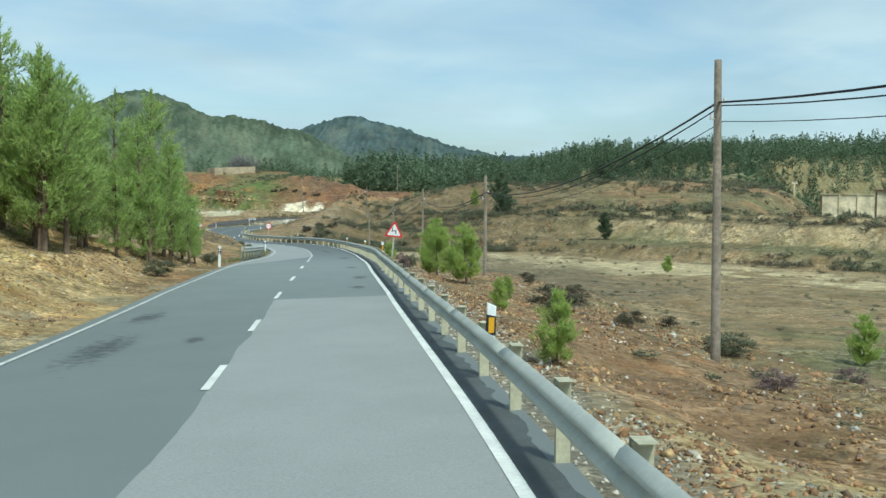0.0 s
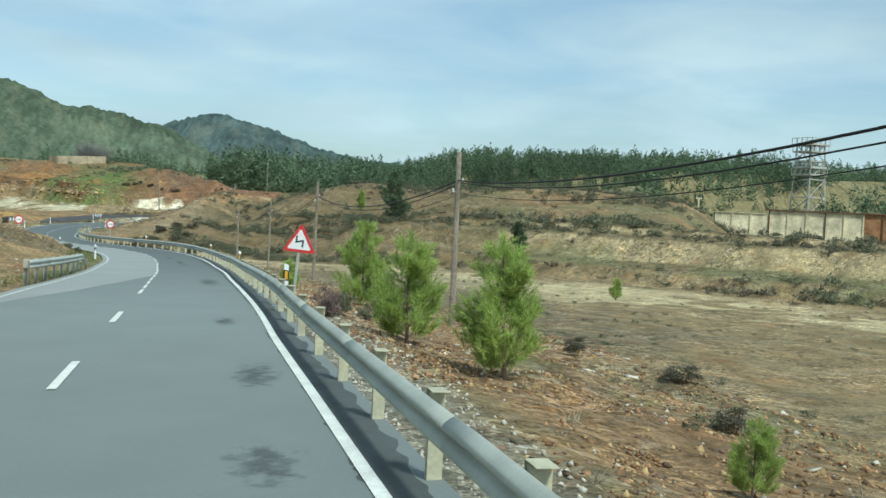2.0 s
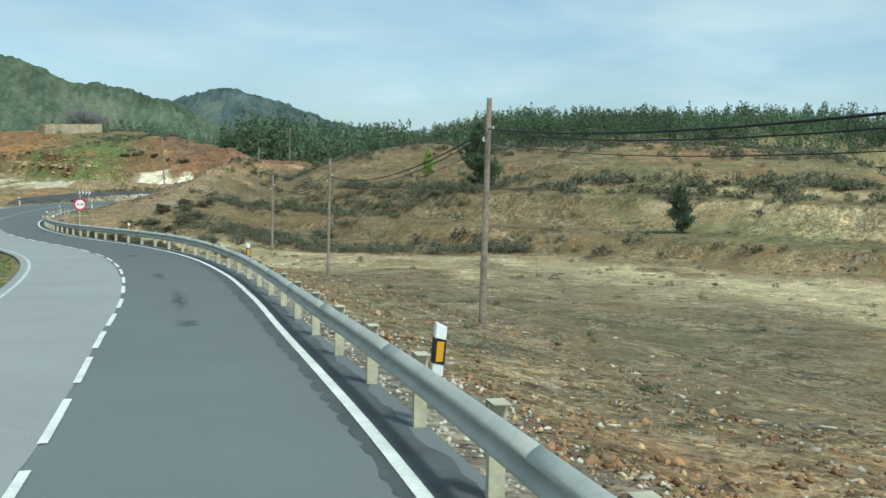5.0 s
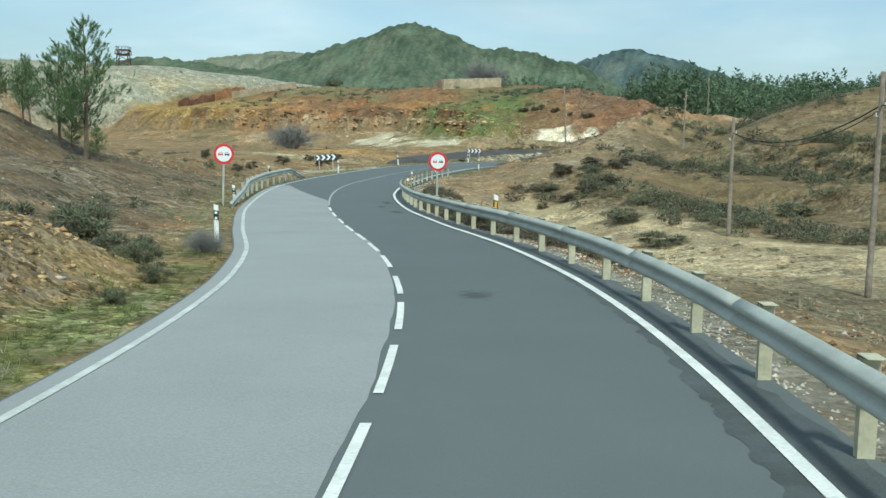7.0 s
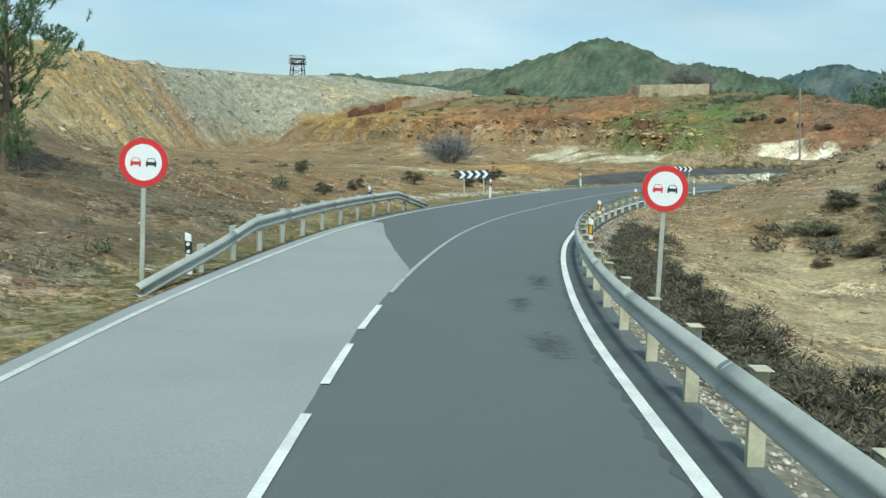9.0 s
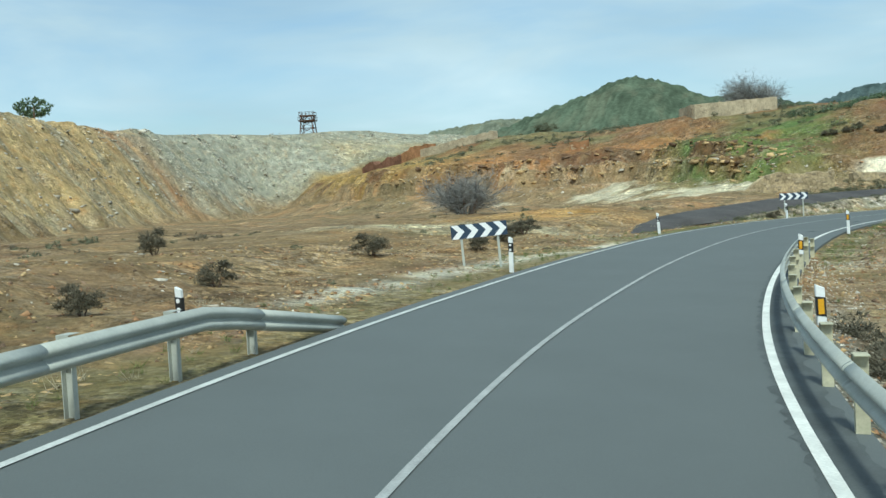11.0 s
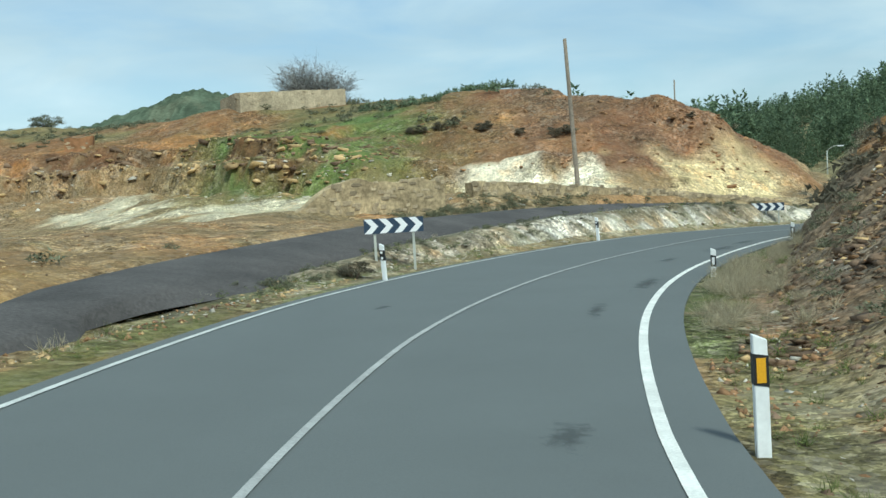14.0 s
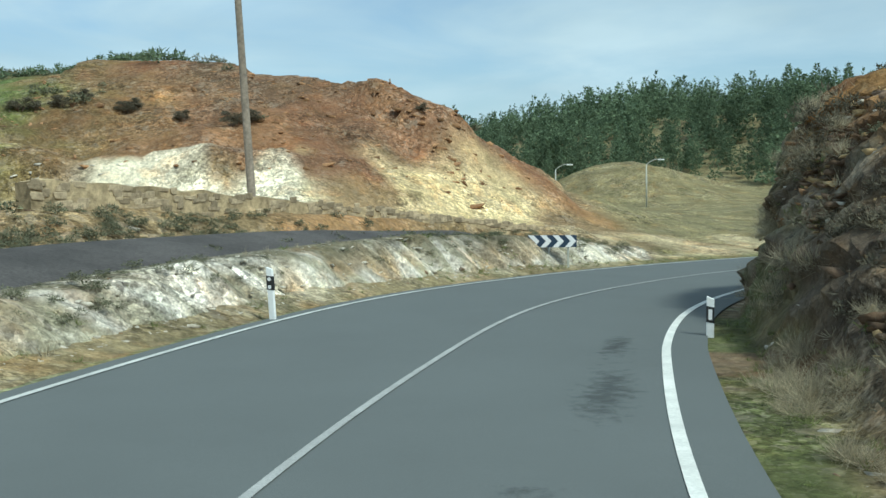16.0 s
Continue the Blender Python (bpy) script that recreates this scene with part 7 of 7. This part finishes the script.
parts = [road_field(48000, 3, 66, 4.0, 13, clod_chance), road_field(14000, 66, 130, 4.2, 11, clod_chance), road_field(12000, 125, 182, 3.7, 9, clod_chance), road_field(9000, 6, 60, -4.4, -11, clod_chance),
         road_field(9000, 70, 150, -4.6, -14, clod_chance), road_field(9000, 140, 190, -4.4, -18, clod_chance)]
cx_, cy_ = np.concatenate([p[0] for p in parts]), np.concatenate([p[1] for p in parts])
mixed = rs.permutation(len(cx_))
cx_, cy_ = cx_[mixed], cy_[mixed]
size = rs.lognormal(-2.95, 0.5, len(cx_)).clip(0.025, 0.2)
cut3 = [0, int(len(cx_) * 0.48), int(len(cx_) * 0.66), int(len(cx_) * 0.71), len(cx_)]
for i, (mat, nm, lab) in enumerate(((M_STONE, "brown_clods", "rust-brown clods of broken earth"), (M_STONE_O, "ochre_clods", "ochre clods of broken earth"), (M_STONE_P, "pale_chips", "pale stone chips on the slopes"), (M_STONE_D, "dark_clods", "dark clods of broken earth"))):
    mass(nm, CLODS, cx_[cut3[i]:cut3[i + 1]], cy_[cut3[i]:cut3[i + 1]], size[cut3[i]:cut3[i + 1]], mat, lab, "stones", 41 + i, sink=0.05)
# rubble over the western flat
ox, oy = road_field(9000, 138, 196, -4.6, -20, lambda x, y: np.clip(0.5 + 1.8 * fbm(x / 3, y / 3, 3), 0, 1))
mass("flat_rubble", STONES, ox, oy, rs.lognormal(-2.1, 0.5, len(ox)).clip(0.06, 0.5), M_STONE_O, "ochre rubble strewn over the flat ground", "stones", 25, sink=0.1)
# ochre slabs in the earth bank at the start
ox, oy = road_field(3600, 3, 50, -4.4, -10, lambda x, y: np.clip(0.5 + 1.6 * fbm(x / 3, y / 3, 3), 0, 1))
mass("bank_slabs", STONES, ox, oy, rs.lognormal(-1.9, 0.5, len(ox)).clip(0.07, 0.55), M_STONE_O, "ochre slabs of broken rock in the earth bank", "stones", 24, sink=0.12)
# broken ochre rock on the outcrop above the verge
ox, oy = -21.3 + rs.normal(0, 1.5, 900), 96.2 + rs.normal(0, 1.9, 900)
mass("outcrop_rocks", STONES, ox, oy, rs.lognormal(-2.1, 0.55, len(ox)).clip(0.05, 0.5), M_STONE_O, "ochre rock broken from the outcrop above the verge", "stones", 26, sink=0.12)


# ledges and blocks on the faces of the pit
def on_line(pts, n, a0, a1, off0, off1):
    """Random places along a line of points, off metres to its left."""
    k = rs.uniform(a0, a1, n) * (len(pts) - 1)
    P = np.array(pts, float)
    i = np.minimum(k.astype(int), len(pts) - 2)
    f = (k - i)[:, None]
    d = P[i + 1] - P[i]
    nrm = np.stack([-d[:, 1], d[:, 0]], 1) / np.linalg.norm(d, axis=1)[:, None]
    q = P[i] * (1 - f) + P[i + 1] * f + nrm * rs.uniform(off0, off1, n)[:, None]
    return q[:, 0], q[:, 1]


for i, (mat, nm, lab, n, off0, off1, a0, a1) in enumerate(((M_STONE_D, "pit_ledges", "dark red ledges of rock on the pit face", 900, 1.0, 8.0, 0.18, 0.6), (M_STONE_O, "pit_blocks", "ochre blocks of rock on the pit face", 900, -1.0, 5.0, 0.18, 0.6),
                                                           (M_STONE_P, "pit_rubble", "pale rubble at the foot of the pit face", 700, -6.0, 2.0, 0.22, 0.66), (M_STONE, "hill_rubble", "rust-red rubble on the flank of the red hill", 900, 2.0, 16.0, 0.58, 0.88))):
    ox, oy = on_line(PIT_EDGE, n, a0, a1, off0, off1)
    mass(nm, STONES, ox, oy, rs.lognormal(-0.55 if i < 2 else -0.95, 0.45, n).clip(0.2, 1.5), mat, lab, "stones", 60 + i, sink=0.2)
ox, oy = on_line(GREY_EDGE, 1500, 0.1, 0.95, -13.0, 1.0)
mass("waste_rock", STONES, ox, oy, rs.lognormal(-0.5, 0.5, len(ox)).clip(0.25, 1.8), M_STONE_P, "pale grey rock on the face of the waste heap", "stones", 66, sink=0.25)
# broken rock on the cutting at the right and the bank under the old track
rx, ry = road_field(6500, 164, 224, 4.9, 13, lambda x, y: np.ones(len(x)))
mass("cutting_rocks", STONES, rx, ry, rs.lognormal(-2.0, 0.55, len(rx)).clip(0.06, 0.5), M_STONE_D, "angular dark rocks in the road cutting", "stones", 21, sink=0.15)
rx, ry = road_field(3200, 166, 222, 4.9, 12, lambda x, y: np.ones(len(x)))
mass("cutting_rocks_ochre", STONES, rx, ry, rs.lognormal(-2.1, 0.5, len(rx)).clip(0.06, 0.3), M_STONE_O, "rust-coloured rocks in the road cutting", "stones", 22, sink=0.15)
rx, ry = road_field(1300, 186, 226, -4.5, -7.2, lambda x, y: np.ones(len(x)))
mass("bank_rocks", STONES, rx, ry, rs.lognormal(-2.1, 0.5, len(rx)).clip(0.06, 0.4), M_STONE_P, "pale broken rock on the bank under the old track", "stones", 23, sink=0.15)
# gravel strip under the rail
gx, gy = road_field(9000, 3, 165, 3.5, 4.9, lambda x, y: np.ones(len(x)))
mass("gravel", CLODS, gx, gy, rs.uniform(0.03, 0.09, len(gx)), M_STONE_P, "grey gravel under the guard rail", "gravel", 15, sink=0.1)


# heather in a row under the rail on the outside of the bend, and scrub before the old wall
hx, hy = road_field(420, 108, 152, 4.5, 6.6, lambda x, y: np.full(len(x), 0.75))
mass("rail_heather", MOSSY, hx, hy, rs.uniform(0.5, 1.15, len(hx)), M_SHRUB_D, "dark heather growing below the guard rail", "scrub", 31, rs.uniform(0.5, 0.85, len(hx)))
k = rs.rand(520)
wx, wy = np.interp(k, (0, 0.3, 0.6, 1), (-37.5, -30.0, -25.5, -16.0)), np.interp(k, (0, 0.3, 0.6, 1), (206.4, 213.4, 217.4, 223.8))
wx, wy = wx + 0.8 + rs.normal(0, 0.8, len(k)), wy - 1.1 + rs.normal(0, 0.8, len(k))
mass("wall_scrub", MOSSY, wx, wy, rs.uniform(0.25, 0.8, len(wx)), M_SHRUB, "grey-green scrub along the foot of the old wall", "scrub", 32, rs.uniform(0.5, 0.9, len(wx)))
rx, ry = road_field(60, 200, 213, 4.9, 7.4, lambda x, y: np.full(len(x), 0.8))
mass("cutting_brush", MOSSY, rx[::2], ry[::2], rs.uniform(0.5, 1.2, len(rx))[::2], M_SHRUB_D, "brown-grey brush hanging over the rock cutting", "scrub", 36, rs.uniform(0.6, 1.0, len(rx))[::2], sink=0.1)
rx, ry = road_field(90, 168, 222, 5.6, 12, lambda x, y: np.full(len(x), 0.8))
mass("cutting_scrub", MOSSY, rx, ry, rs.uniform(0.3, 1.0, len(rx)), M_SHRUB, "grey-green scrub on the rock cutting", "scrub", 33, rs.uniform(0.4, 0.8, len(rx)))


rx, ry = road_field(420, 186, 226, -5.1, -6.3, lambda x, y: np.clip(0.35 + 2.0 * fbm(x / 2.5, y / 2.5, 3), 0, 1))
mass("bank_scrub", MOSSY, rx, ry, rs.uniform(0.15, 0.5, len(rx)), M_SHRUB, "grey-green low scrub along the top of the pale bank", "scrub", 37, rs.uniform(0.5, 0.9, len(rx)))


# single bushes that stand out
def bush_thing(name, label, protos, mat, trunk=True):
    v, f = protos
    ob = tagged(new(name), label, "bush")
    o = new("foliage", tri_mesh("foliage", v, f, mat))
    o.parent = ob
    bm = bmesh.new()
    r = random.Random(3)
    for k in range(9):
        a = r.uniform(0, math.tau)
        beam_between(bm, (0.03 * math.cos(a), 0.03 * math.sin(a), -0.08), (0.14 * math.cos(a), 0.14 * math.sin(a), r.uniform(0.12, 0.3)), 0.014)
    part("woody_base", bm, M_BARK, ob)
    return ob


def put_bushes(ob, places):
    first = True
    for x, y, w, h in places:
        m = pose(x, y, height_at(x, y), 0, 0, prnd.uniform(0, 360))
        o = ob if first else copy_thing(ob, m)
        if first:
            ob.matrix_basis = m
        o.scale = (w, w, h)
        first = False


# heather dotted over the red hill
HILLB = ((-39.2, 239.0, 1.7, 1.1), (-38.4, 238.9, 0.9, 0.7), (-37.3, 239.2, 1.6, 1.0), (-36.4, 239.6, 1.4, 0.8), (-34.2, 239.2, 1.4, 0.9), (-33.9, 239.7, 1.4, 0.8), (-31.4, 237.2, 1.2, 0.9), (-29.1, 235.3, 1.5, 1.1), (-28.2, 235.7, 1.7, 0.9), (-22.1, 243.0, 1.3, 0.8), (-19.2, 237.8, 0.9, 0.7))
put_bushes(bush_thing("grey_bush", "leafless ash-grey thorn bush on the pit floor", TWIGGY[0], M_SHRUB_G), ((-57.5, 192.0, 6.4, 5.0), (-20.5, 103.6, 1.0, 0.9)))
put_bushes(bush_thing("bare_bush", "large bare brown bush behind the ruined wall", TWIGGY[1], M_SHRUB_G), ((-52.5, 271.0, 9.4, 8.2),))
put_bushes(bush_thing("heather_bush", "dark round heather bush by the road", BUSHY[0], M_SHRUB_D),
           ((-36.3, 189.3, 1.1, 0.65), (4.4, 22.4, 0.8, 0.6), (6.9, 29.2, 0.7, 0.5), (4.6, 35.6, 0.8, 0.6), (3.3, 26.0, 1.9, 1.0), (4.1, 42.7, 0.8, 0.6), (5.0, 55.8, 1.0, 0.7), (5.6, 40.3, 1.0, 0.6),
            (-42.4, 165.5, 1.3, 0.9), (-41.3, 161.0, 1.2, 0.9), (-44.7, 166.8, 1.2, 0.8), (-42.6, 167.8, 1.5, 0.9), (-43.5, 169.0, 1.4, 0.8), (-38.7, 141.1, 0.9, 0.8), (-41.8, 154.7, 1.4, 1.0), (-45.7, 149.9, 1.1, 1.1), (-40.2, 146, 1.0, 0.9),
            (-20.2, 126.0, 2.2, 1.3), (-21.6, 130.0, 2.4, 1.4), (-19.2, 121.5, 2.0, 1.2), (-23.0, 135.0, 1.8, 1.2), (-17.6, 117.6, 1.6, 1.0), (-14.0, 118.0, 1.4, 1.0), (-16.5, 112.6, 1.5, 0.9), (-20.5, 156, 2.4, 1.2), (-18.5, 157, 2.6, 1.3), (-16.5, 157.5, 2.4, 1.2), (-18.9, 148, 1.8, 0.9), (-17.6, 149, 2.0, 1.0), (-16.2, 150, 2.0, 1.0), (-20.3, 147, 1.0, 0.6)) + HILLB)
put_bushes(bush_thing("green_bush", "grey-green rounded bush on the slope", BUSHY[1], M_SHRUB),
           ((-88, 283, 4.4, 2.8), (1.1, 51.1, 2.6, 1.3), (-1.2, 44.2, 0.9, 0.9), (-0.4, 45.3, 0.7, 0.6), (6.8, 23.0, 1.6, 0.8), (-22.6, 102.2, 1.9, 1.4), (-20.9, 101.0, 1.3, 1.0), (-23.9, 101.4, 1.6, 1.2), (-18.6, 98.4, 0.7, 0.55), (-19.6, 99.6, 0.9, 0.8), (-24.6, 105.0, 1.8, 1.4), (-17.9, 96.2, 0.5, 0.4), (-9.9, 35.4, 1.3, 1.0),
            (-10.5, 45.8, 1.1, 0.9), (-12, 131, 2.6, 1.2), (-14.5, 138, 2.8, 1.2), (-9, 141, 3.0, 1.3), (-5, 146, 3.0, 1.3), (-21, 152, 2.4, 1.0), (-18, 155, 2.6, 1.1)))
put_bushes(bush_thing("blooming_heather", "heather bush with faded pink bloom", BUSHY[2], M_HEATH), ((-1.5, 43.6, 0.9, 1.0), (9.5, 22.5, 0.9, 0.7), (5.9, 16.9, 0.8, 0.6)))
